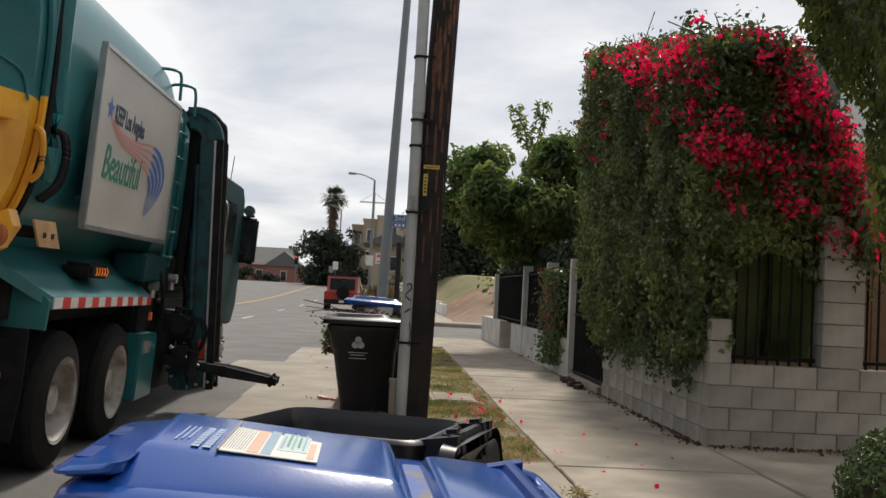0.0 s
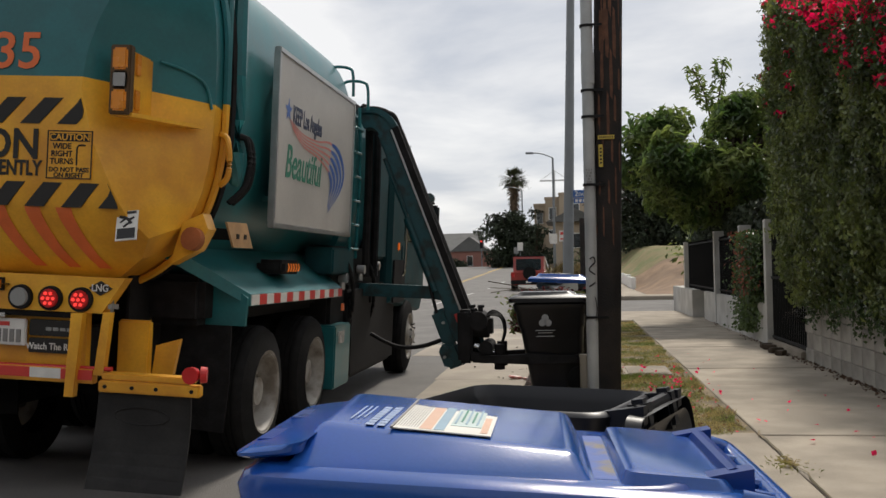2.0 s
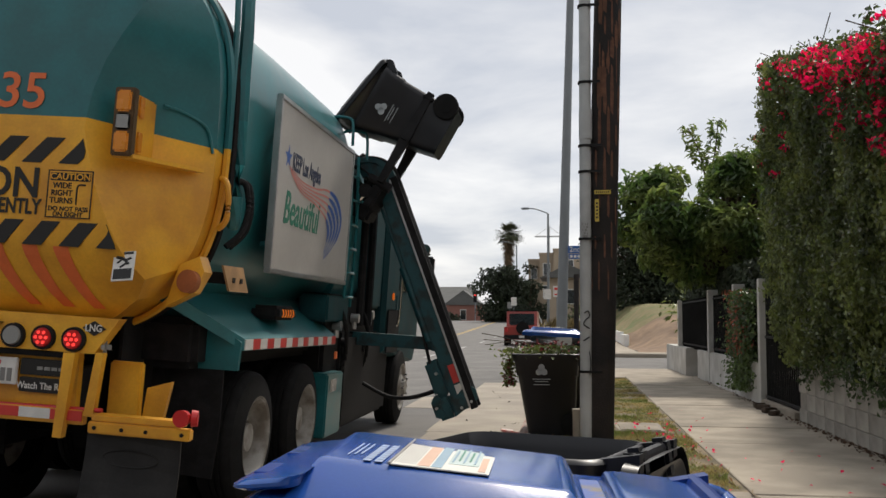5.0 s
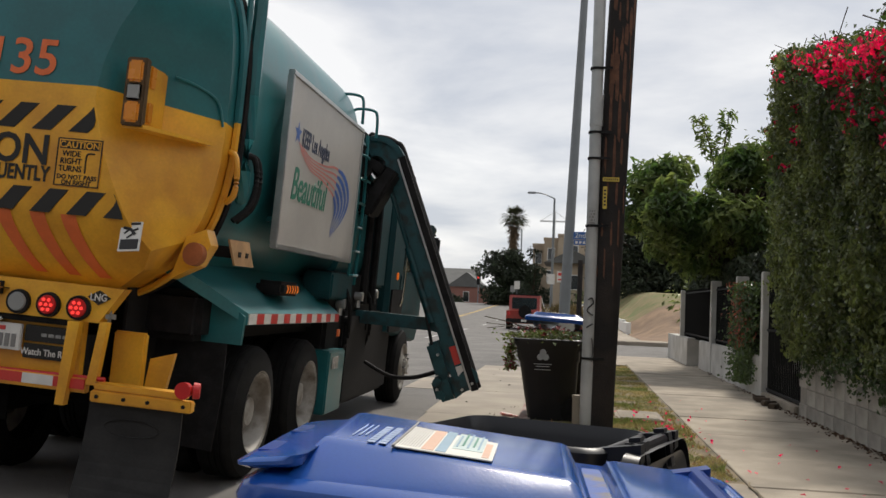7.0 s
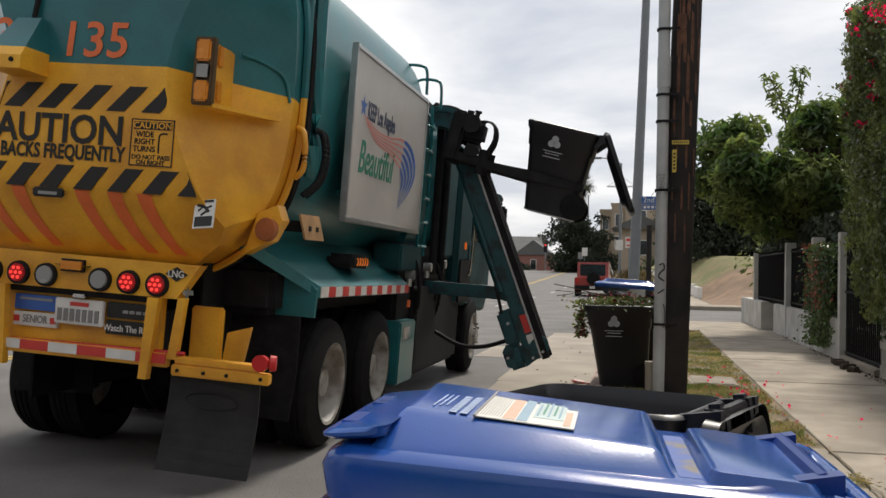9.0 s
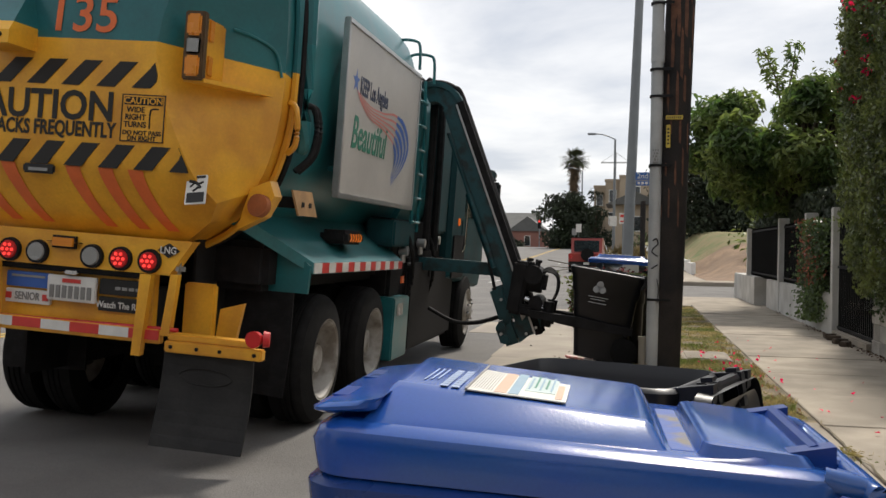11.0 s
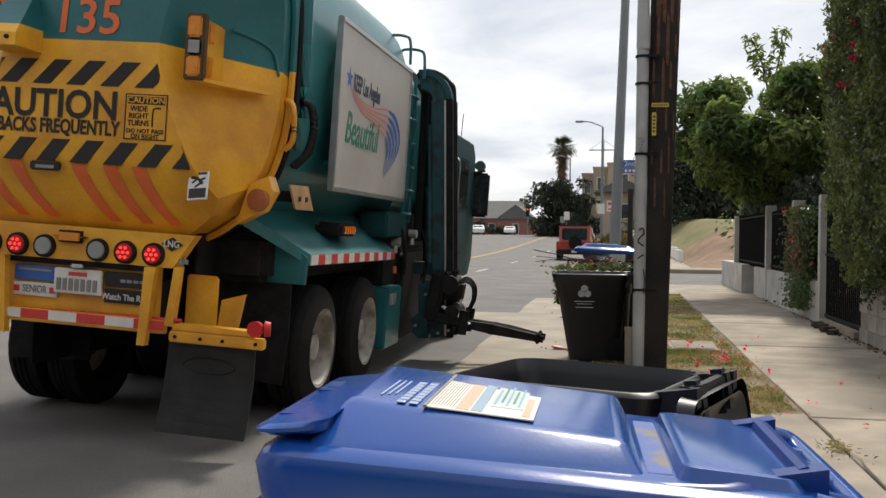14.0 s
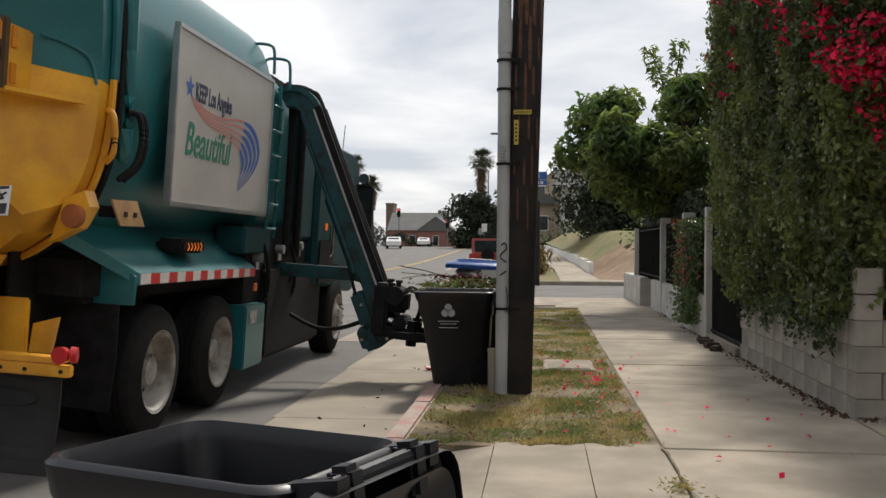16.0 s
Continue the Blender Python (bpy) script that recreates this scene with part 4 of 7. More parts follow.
words("Watch The Road", 0.33, 0.885, 0.058, WHITEFILM, 0.88, 0.186, recess, weight=0.001)
part("sticker", box(B(), -0.50, -0.18, 0.190, 0.222, 0.845, 0.935, 0.004), WHITEFILM, recess, "white sticker with red bars")
words("SENIOR", -0.34, 0.89, 0.07, PRINT, 0.75, 0.186, recess, weight=0.001)
for x in (-0.475, -0.21):
    part("print_bar", box(B(), x - 0.02, x + 0.02, 0.184, 0.191, 0.87, 0.91), REDFILM, recess)
part("sticker", box(B(), -0.50, -0.18, 0.190, 0.222, 0.95, 1.05, 0.004), STRIPE_BLUE, recess, "dark blue sticker with pale bars")
part("print_bar", box(B(), -0.46, -0.22, 0.184, 0.191, 1.015, 1.03), GREYLENS, recess)
part("plate_lamp", box(B(), -0.06, 0.04, 0.13, 0.2, 1.06, 1.085, 0.01), CHROME, recess)
for s in (-1, 1):
    part("upright", slab(B(), [(s * 0.500, 1.11), (s * 0.575, 1.11), (s * 0.532, 0.60), (s * 0.475, 0.60)], (0.08, 0.135), "y"), YELLOW, truck)
    part("bracket", slab(B(), [(s * 0.685, 1.12), (s * 0.735, 1.12), (s * 0.70, 0.735), (s * 0.64, 0.735)], (0.12, 0.17), "y"), YELLOW, truck)
    part("bracket", box(B(), *sorted((s * 0.645, s * 0.86)), 0.40, 0.46, 0.70, 1.06, 0.012), YELLOW, truck)
    part("gusset", slab(B(), [(s * 0.86, 0.72), (s * 1.0, 0.72), (s * 1.04, 0.95), (s * 0.88, 0.90)], (0.46, 0.50), "y"), YELLOW, truck)
    arm = part("flap_beam", box(B(), *sorted((s * 0.735, s * 1.365)), 0.0, 0.07, 0.655, 0.725, 0.008), YELLOW, truck)
    part("flap_beam_top", box(B(), *sorted((s * 0.745, s * 1.30)), 0.02, 0.14, 0.726, 0.765, 0.006), YELLOW, arm)
    part("side_lamp", rod(B(), (s * 1.315, -0.025, 0.787), (s * 1.315, 0.03, 0.787), 0.05, 0.045, seg=18), REDLENS, arm, "round red side lamp")
    part("side_lamp", rod(B(), (s * 1.365, 0.02, 0.790), (s * 1.40, 0.03, 0.790), 0.05, 0.045, seg=18), REDLENS, arm, "round red side lamp")
    for x in (0.78, 0.95, 1.10, 1.32):
        part("bolt", rod(B(), (s * x, -0.008, 0.69), (s * x, 0.002, 0.69), 0.012, seg=8), BLACKSTEEL, arm)
    # flap hangs from the beam and is bowed back by wear
    bm = B()
    rows = []
    for k in range(9):
        u = k / 8
        yy = 0.045 - 0.10 * u * u
        zz = 0.66 - 0.57 * u
        rows.append([(s * (0.72 - 0.015 * u), yy, zz), (s * 1.30, yy + 0.02 * math.sin(u * 3), zz), (s * 1.30, yy + 0.014 + 0.02 * math.sin(u * 3), zz), (s * (0.72 - 0.015 * u), yy + 0.014, zz)])
    loft(bm, rows)
    flap = part("mud_flap", bm, FLAP, truck, "hanging worn grey rubber mud flap")
    part("flap_oval", tube(B(), [(s * 1.0 + 0.17 * math.cos(a * math.pi / 12), 0.040, 0.52 + 0.05 * math.sin(a * math.pi / 12)) for a in range(25)], 0.004, 5), FLAP, flap)
bm = B()
box(bm, -1.2, 0.64, 0.12, 0.18, 0.68, 0.77, 0.006)
bumper = part("bumper_bar", bm, YELLOW, truck)
part("tail_crossbar", tube(B(), [(-0.7, 0.14, 0.755), (0.75, 0.14, 0.775)], 0.014, 8), REDLENS, bumper)
for i in range(9):
    part("reflector", box(B(), -1.2 + i * 0.204, -0.997 + i * 0.204, 0.112, 0.121, 0.703, 0.764), WHITEFILM if i % 2 else REDFILM, bumper, "white reflective tape" if i % 2 else "red reflective tape")
# chassis
bm = B()
for s in (-1, 1):
    box(bm, s * 0.42 - 0.05, s * 0.42 + 0.05, 0.25, 9.4, 0.72, 1.0)
for y in (0.5, 2.4, 4.4, 6.0, 8.0):
    box(bm, -0.42, 0.42, y, y + 0.1, 0.75, 0.98)
for y in (1.66, 3.04, 7.5):
    rod(bm, (-0.95, y, 0.47), (0.95, y, 0.47), 0.08)
box(bm, -0.28, 0.28, 1.55, 1.93, 0.28, 0.66, 0.1)
box(bm, -0.28, 0.28, 2.93, 3.31, 0.28, 0.66, 0.1)
part("chassis", bm, BLACKSTEEL, truck)
part("under_hopper", box(B(), -1.0, 1.0, 0.9, 4.6, 1.0, 1.35, 0.05), BLACKSTEEL, truck)
# fenders over the tandem axle
for s in (-1, 1):
    bm = B()
    loft(bm, [[(s * 1.255, 1.15, 1.225), (s * 1.255, 3.85, 1.205), (s * 0.80, 3.80, 1.56), (s * 0.80, 0.70, 1.56)], [(s * 1.255, 1.15, 1.14), (s * 1.255, 3.85, 1.12), (s * 0.80, 3.80, 1.46), (s * 0.80, 0.70, 1.46)]])
    slab(bm, [(s * 1.25, 1.20), (s * 1.24, 1.0), (s * 0.5, 1.0), (s * 0.5, 1.55), (s * 0.72, 1.58)], (1.10, 1.14), "y")
    fender = part("fender", bm, TEAL, truck)
    for i in range(16):
        part("reflector", box(B(), *sorted((s * 1.252, s * 1.262)), 1.17 + i * 0.167, 1.17 + (i + 1) * 0.167, 1.145 - 0.0012 * i, 1.220 - 0.0012 * i), REDFILM if i % 2 else WHITEFILM, fender, "red reflective tape" if i % 2 else "white reflective tape")
    part("inner_panel", box(B(), *sorted((s * 0.62, s * 0.6)), 0.6, 3.7, 0.3, 1.5), BLACKSTEEL, truck)
    part("splash_panel", slab(B(), [(s * 0.45, 0.28), (s * 1.11, 0.24), (s * 1.14, 0.60), (s * 1.14, 1.12), (s * 0.45, 1.12)], (1.105, 1.125), "y"), BLACKSTEEL, truck, "black steel splash panel behind the wheels")


def wheel_parts(x, y, side, dual):
    w = 0.29
    zc = 0.468 if side > 0 else 0.335
    xo = x
    prof = [(0.30, 0.0), (0.40, 0.01), (0.47, 0.03), (0.488, 0.055), (0.498, 0.075), (0.498, 0.095), (0.486, 0.097), (0.486, 0.107), (0.500, 0.109), (0.500, 0.14), (0.486, 0.142), (0.486, 0.152), (0.500, 0.154), (0.500, 0.185), (0.486, 0.187), (0.486, 0.197), (0.498, 0.199), (0.498, w - 0.06), (0.50, w - 0.01), (0.30, w)]
    bm = B()
    rings = []
    for r, d in prof:
        rings.append([(xo - side * d, y + r * math.cos(2 * math.pi * k / 40), zc + r * math.sin(2 * math.pi * k / 40)) for k in range(40)])
    loft(bm, rings, False, False)
    ty = part("tyre", bm, TYRE, truck, smooth=True)
    bm = B()
    if dual:
        prof = [(0.305, 0.005), (0.315, -0.004), (0.29, 0.005), (0.27, 0.05), (0.255, 0.15), (0.20, 0.165), (0.11, 0.15), (0.105, 0.06), (0.0, 0.05)]
    else:
        prof = [(0.305, 0.005), (0.315, -0.006), (0.29, 0.0), (0.27, 0.03), (0.19, 0.03), (0.15, 0.0), (0.11, -0.02), (0.10, -0.06), (0.0, -0.07)]
    rings = [[(xo - side * d, y + max(r, 0.001) * math.cos(2 * math.pi * k / 36), zc + max(r, 0.001) * math.sin(2 * math.pi * k / 36)) for k in range(36)] for r, d in prof]
    loft(bm, rings, False, True)
    rim = part("rim", bm, RIM, ty, "dusty pale steel rim", smooth=True)
    for k in range(10):
        a = 2 * math.pi * k / 10
        d = 0.155 if dual else -0.03
        c = (xo - side * d, y + 0.165 * math.cos(a), zc + 0.165 * math.sin(a))
        part("wheel_nut", rod(B(), c, (c[0] + side * 0.035, c[1], c[2]), 0.017, seg=6), CHROME, ty)


for s in (-1, 1):
    for y in (1.66, 3.04):
        wheel_parts(s * 1.235, y, s, True)
        wheel_parts(s * 0.90, y, s, True)
    wheel_parts(s * 1.33, 7.5, s, False)
# side poster with wave and words
px0, px1, pz0, pz1, PXF = 1.615, 4.06, 1.755, 3.05, 1.25
poster = part("side_poster", box(B(), PXF - 0.03, PXF, px0, px1, pz0, pz1), POSTER, truck, "pale poster board in an aluminium frame")
for y0, y1, z0, z1 in ((px0 - 0.03, px1 + 0.03, pz1, pz1 + 0.04), (px0 - 0.03, px1 + 0.03, pz0 - 0.04, pz0), (px0 - 0.04, px0, pz0, pz1), (px1, px1 + 0.04, pz0, pz1)):
    part("frame_rail", box(B(), PXF - 0.04, PXF + 0.012, y0, y1, z0, z1, 0.005), ALU, poster, "aluminium frame rail")


def on_poster(bm):
    """Turns artwork in the xz plane (u, v from the poster's lower rear corner) onto the truck's right side."""
    bmesh.ops.transform(bm, matrix=Matrix(((0, -1, 0, PXF + 0.002), (1, 0, 0, px0), (0, 0, 1, pz0), (0, 0, 0, 1))), verts=bm.verts)
    return bm


PW, PH = px1 - px0, pz1 - pz0
def art_words(text, u, v, size, material, squeeze, shear=0.0):
    bm = lettering(text, size, 0.0012, squeeze, shear, 0.005)
    bmesh.ops.transform(bm, matrix=Matrix.Translation((u * PW, 0, v * PH)) @ Matrix.Rotation(radians(0), 4, "Y"), verts=bm.verts)
    part("lettering", on_poster(bm), material, poster)


art_words("KEEP Los Angeles", 0.335, 0.675, 0.20, LETTER_NAVY, 0.60)
art_words("Beautiful", 0.305, 0.375, 0.37, LETTER_GREEN, 0.82, 0.25)
bm = B()
bm.faces.new([bm.verts.new((0.105 * PW + r * math.cos(a), 0, 0.69 * PH + r * math.sin(a))) for r, a in [((0.10 if k % 2 == 0 else 0.04), math.pi / 2 + k * math.pi / 5) for k in range(10)]])
part("star", on_poster(bm), STRIPE_BLUE, poster)
# wave stripes: thin salmon bands that turn into broad blue ones and meet at a tip


def spline(pts, u):
    n = len(pts) - 1
    x = min(u * n, n - 1e-6)
    i, f = int(x), x - int(x)
    p = [pts[max(0, min(n, i + d))] for d in (-1, 0, 1, 2)]
    return tuple(0.5 * (2 * p[1][c] + (p[2][c] - p[0][c]) * f + (2 * p[0][c] - 5 * p[1][c] + 4 * p[2][c] - p[3][c]) * f * f + (3 * p[1][c] - p[0][c] - 3 * p[2][c] + p[3][c]) * f ** 3) for c in (0, 1))


for i in range(5):
    way = [(0.12 + 0.008 * i, 0.640 - 0.012 * i), (0.28, 0.585 - 0.018 * i), (0.46, 0.585 - 0.026 * i), (0.63 - 0.005 * i, 0.615 - 0.048 * i), (0.78 - 0.030 * i, 0.575 - 0.052 * i), (0.865 - 0.048 * i, 0.44 - 0.03 * i), (0.80 - 0.035 * i, 0.28 - 0.004 * i), (0.635 - 0.002 * i, 0.125 + 0.012 * i)]
    for m_, u0, u1 in ((STRIPE_PINK, 0.0, 0.46), (STRIPE_BLUE, 0.46, 1.0)):
        bm = B()
        prev = None
        for k in range(25):
            f = k / 24
            u = u0 + (u1 - u0) * f
            c, d = spline(way, max(0, u - 0.004)), spline(way, min(1, u + 0.004))
            tx, tz = (d[0] - c[0]) * PW, (d[1] - c[1]) * PH
            L = math.hypot(tx, tz) or 1
            c = spline(way, u)
            w = 0.004 + 0.007 * f if m_ is STRIPE_PINK else 0.014 + 0.024 * math.sin(math.pi * min(1, f * 1.25)) - 0.011 * f
            a = bm.verts.new((c[0] * PW - tz / L * w, -0.0006 * i, c[1] * PH + tx / L * w)); b = bm.verts.new((c[0] * PW + tz / L * w, -0.0006 * i, c[1] * PH - tx / L * w))
            if prev:
                bm.faces.new((prev[0], prev[1], b, a))
            prev = (a, b)
        part("wave_stripe", on_poster(bm), m_, poster, "blue wave stripe" if m_ is STRIPE_BLUE else "salmon wave stripe")
# tan reflector card and chevron lamp under the poster
for z in (1.95, 2.9):
    for y in (1.9, 2.85, 3.8):
        part("poster_bracket", box(B(), 1.02, 1.222, y - 0.02, y + 0.02, z - 0.02, z + 0.02), TEAL, poster)
card = part("tan_card", slab(B(), [(0.76, 1.72), (1.15, 1.725), (1.30, 1.55), (0.91, 1.55)], (1.19, 1.205), "x"), mat("tan_card", (0.55, 0.33, 0.16), 0.7), truck, "tan card with two dark slots")
part("card_stay", box(B(), 1.0, 1.192, 1.0, 1.06, 1.60, 1.68), BLACKSTEEL, card)
for y in (0.95, 1.10):
    part("slot", box(B(), 1.204, 1.210, y, y + 0.05, 1.61, 1.645), BLACKFILM, card)
chev = part("turn_lamp", box(B(), 1.0, 1.235, 1.98, 2.48, 1.355, 1.47, 0.03), BLACKSTEEL, truck, "side turn lamp with amber chevrons")
bm = B()
for i in range(5):
    y = 2.08 + i * 0.07
    tube(bm, [(1.238, y, 1.44), (1.238, y + 0.028, 1.41), (1.238, y, 1.38)], 0.0055, 5)
part("chevrons", bm, AMBERGLOW, chev)
bm = B()
box(bm, 0.95, 1.24, 3.52, 4.38, 1.34, 1.60, 0.02)
part("tool_box", bm, CABTEAL, truck)
part("step_box", box(B(), 1.0, 1.26, 3.66, 4.28, 0.22, 0.84, 0.015), TEAL, truck, "teal step box ahead of the tandem wheels")
part("step_label", box(B(), 1.258, 1.266, 3.76, 4.0, 0.66, 0.78), GREYLENS, truck)
part("side_marker", box(B(), 1.25, 1.27, 3.86, 3.92, 0.98, 1.05), ORANGEFILM, truck)
# hopper behind the cab, with ladder, rails and grab loops
hop = B()
loft(hop, [superring(1.12, 2.35, 1.22, 4.50, e=4), superring(1.13, 2.28, 1.15, 4.9, e=4.5), superring(1.10, 2.2, 1.1, 5.6, e=5)])
part("hopper", hop, TEAL, truck, smooth=True)
part("hopper_front", box(B(), -1.1, 1.12, 5.62, 6.0, 1.0, 3.2, 0.03), BLACKSTEEL, truck)
part("hopper_shield", box(B(), 0.6, 1.22, 5.62, 6.2, 1.5, 2.95, 0.03), CABTEAL, truck)
part("hopper_lip", box(B(), -1.0, 1.02, 4.75, 5.6, 3.10, 3.28, 0.05), BLACKSTEEL, truck)
bm = B()
for y in (4.22, 4.52):
    tube(bm, [(1.22, y, 1.5), (1.23, y, 2.4), (1.20, y, 3.1)], 0.018, 6)
for z in (1.6, 1.85, 2.1, 2.35, 2.6, 2.85):
    tube(bm, [(1.225, 4.22, z), (1.25, 4.26, z), (1.25, 4.48, z), (1.225, 4.52, z)], 0.014, 6)
part("ladder", bm, TEAL, truck, smooth=True)
for lx, y, lz in ((-0.12, 4.4, 0.0), (0.0, 4.6, -0.11)):
    part("grab_loop", tube(B(), [(0.95 + lx, y - 0.03, 3.42 + lz), (1.03 + lx, y, 3.50 + lz), (1.2 + lx, y, 3.50 + lz), (1.26 + lx, y, 3.44 + lz), (1.275 + lx, y, 3.20 + lz)], 0.016, 8), TEAL, truck, smooth=True)
bm = B()
for y in (5.05, 5.5):
    tube(bm, [(1.10, y, 3.20), (1.20, y, 2.95), (1.22, y, 1.3)], 0.045, 8)
part("mast_guide", bm, BLACKSTEEL, truck, smooth=True)
part("step_box", box(B(), 0.75, 1.2, 4.9, 5.9, 0.3, 0.6, 0.03), BLACKSTEEL, truck)
part("battery_box", box(B(), 0.5, 1.15, 3.8, 6.25, 0.62, 1.62, 0.04), BLACKSTEEL, truck)
part("arm_frame", box(B(), 0.55, 1.23, 4.40, 6.85, 0.22, 1.22, 0.05), BLACKSTEEL, truck, "black steel frame of the lifting arm")
part("hydraulic_tank", box(B(), 0.5, 1.1, 5.6, 6.5, 1.5, 2.6, 0.04), BLACKSTEEL, truck)
for i, (yy, zz) in enumerate(((4.1, 1.30), (4.45, 1.12), (4.9, 1.38), (5.3, 1.05), (5.7, 1.42))):
    part("valve", rod(rod(B(), (1.16, yy, zz), (1.25, yy, zz), 0.05, seg=12), (1.2, yy, zz - 0.12), (1.2, yy, zz), 0.028, seg=8), BLACKSTEEL if i % 2 else ALU, truck)
for i in (0, 3):
    part("hose", tube(B(), [(1.2, 4.15 + i * 0.35, 1.5), (1.27, 4.2 + i * 0.35, 1.3), (1.25, 4.35 + i * 0.35, 0.95), (1.15, 4.3 + i * 0.35, 0.7)], 0.022, 6), BLACKSTEEL, truck, smooth=True)
part("fuel_tank", rod(B(), (0.95, 5.75, 0.62), (0.95, 6.35, 0.62), 0.28, seg=20), BLACKSTEEL, truck)
part("front_fender", box(B(), 0.85, 1.30, 6.4, 7.65, 1.08, 1.18, 0.03), BLACKSTEEL, truck)
# cab
bm = B()
prof = [(6.3, 0.95), (8.7, 0.75), (8.95, 1.0), (8.95, 1.75), (8.7, 2.60), (8.45, 2.76), (6.45, 2.76), (6.3, 2.6)]
loft(bm, [[(x, a, b) for a, b in prof] for x in (-1.27, -1.21, 1.21, 1.27)])
for v in bm.verts:
    if abs(v.co.x) > 1.24:
        v.co.y = 7.8 + (v.co.y - 7.8) * 0.97; v.co.z = 1.7 + (v.co.z - 1.7) * 0.96
part("cab", bm, CABTEAL, truck)
part("cab_skirt", box(B(), 1.275, 1.295, 6.4, 7.2, 0.95, 1.5, 0.01), BLACKSTEEL, truck)
win = part("door_window", box(B(), 1.265, 1.278, 7.15, 8.1, 1.75, 2.45, 0.01), GLASS, truck)
part("door", box(B(), 1.26, 1.282, 7.0, 8.2, 1.2, 1.70, 0.01), CABTEAL, truck)
part("door_rail", tube(B(), [(1.27, 6.95, 1.3), (1.33, 6.95, 1.4), (1.33, 6.95, 2.3), (1.27, 6.95, 2.4)], 0.018, 8), CHROME, truck, smooth=True)
part("cab_lamp", box(B(), 1.27, 1.29, 6.7, 6.78, 1.62, 1.72, 0.01), AMBERGLOW, truck, "amber side lamp")
mir = part("mirror", box(B(), 1.24, 1.50, 8.68, 8.80, 1.66, 2.33, 0.03), BLACKSTEEL, truck, "tall black door mirror")
part("mirror_glass", box(B(), 1.26, 1.48, 8.67, 8.68, 1.70, 2.29), GLASS, mir)
for za, zb in ((2.3, 2.36), (1.82, 1.78)):
    part("mirror_arm", tube(B(), [(1.2, 8.5, za), (1.42, 8.74, zb)], 0.018, 6), BLACKSTEEL, mir)
part("convex_mirror", rod(B(), (1.35, 8.68, 2.43), (1.35, 8.75, 2.43), 0.08, seg=16), CHROME, mir)
part("aerial", tube(B(), [(1.1, 8.2, 2.6), (1.12, 8.2, 3.15)], 0.006, 5), BLACKSTEEL, truck)
part("exhaust", tube(B(), [(0.9, 6.1, 1.2), (0.9, 6.1, 3.1), (0.9, 6.0, 3.25)], 0.07, 10), CHROME, truck, smooth=True)

# ---- side arm: swinging boom, strut, climbing carriage with two grippers ----
BOOM_PIVOT = Vector((1.42, 4.95, 2.93))
bm = B()
box(bm, -0.10, 0.08, -0.14, 0.14, -2.66, -0.02, 0.02)
# curved head that bends inwards over the hopper
for r0, r1, d in ((0.12, 0.30, 0.14), (0.28, 0.34, 0.17)):
    arcs = []
    for k in range(9):
        a = radians(12 * k)
        arcs.append([(-0.20 + r * math.cos(a), y, -0.04 + r * math.sin(a)) for r, y in ((r0, -d), (r1, -d), (r1, d), (r0, d))])
    loft(bm, arcs)
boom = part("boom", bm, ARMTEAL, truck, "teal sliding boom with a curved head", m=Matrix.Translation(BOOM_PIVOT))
bm = B()
tube(bm, [(0.125, 0, -2.55)] + [(0.125, 0, -2.55 + 0.36 * k) for k in range(1, 7)] + [(-0.20 + 0.345 * math.cos(radians(18 * k)), 0, -0.04 + 0.345 * math.sin(radians(18 * k))) for k in range(1, 6)], 0.034, 8)
part("roller_chain", bm, BLACKSTEEL, boom)
for y0, y1 in ((-0.17, -0.115), (0.115, 0.17)):
    fl = part("boom_flange", box(B(), 0.07, 0.15, y0, y1, -2.68, -0.03, 0.006), BLACKSTEEL, boom, "dark steel rail")
    part("rail_lip", box(B(), 0.055, 0.075, y0 - 0.006, y1 + 0.006, -2.66, -0.05, 0.004), ALU, fl, "bare worn rail edge")
part("boom_tape", box(B(), -0.02, 0.05, -0.150, -0.141, -2.36, -2.16), REDFILM, boom, "red reflective tape")
part("boom_tape", box(B(), -0.02, 0.05, -0.150, -0.141, -2.58, -2.38), WHITEFILM, boom, "white reflective tape")
bm = B()
box(bm, -0.33, -0.09, -0.13, 0.13, -2.70, -2.42, 0.05)
box(bm, -0.26, -0.09, -0.12, 0.12, -2.44, -2.05, 0.03)
for zz in (-2.62, -2.48):
    rod(bm, (-0.26, -0.15, zz), (-0.26, 0.15, zz), 0.05, seg=12)
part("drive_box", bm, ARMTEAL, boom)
for x, z in ((-0.02, -2.63), (0.10, -2.60), (-0.28, -2.55), (-0.16, -2.2)):
    part("bolt", rod(B(), (x, -0.185, z), (x, -0.12, z), 0.016, seg=8), ALU, boom)
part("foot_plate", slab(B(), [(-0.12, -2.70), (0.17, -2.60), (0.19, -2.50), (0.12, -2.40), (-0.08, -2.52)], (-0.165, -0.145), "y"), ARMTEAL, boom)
part("boom_link", tube(B(), [(-0.20, -0.1, -2.1), (-0.14, -0.1, -1.62)], 0.018, 6), BLACKSTEEL, boom)
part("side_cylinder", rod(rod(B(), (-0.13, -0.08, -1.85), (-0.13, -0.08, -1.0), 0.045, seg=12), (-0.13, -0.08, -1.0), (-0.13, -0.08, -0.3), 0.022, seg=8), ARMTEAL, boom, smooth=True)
bm = B()
box(bm, -1.05, 0.0, -0.06, 0.06, -0.07, 0.07, 0.012)
rod(bm, (0.0, -0.09, 0), (0.0, 0.09, 0), 0.08, seg=14)
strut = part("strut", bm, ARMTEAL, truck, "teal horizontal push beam")
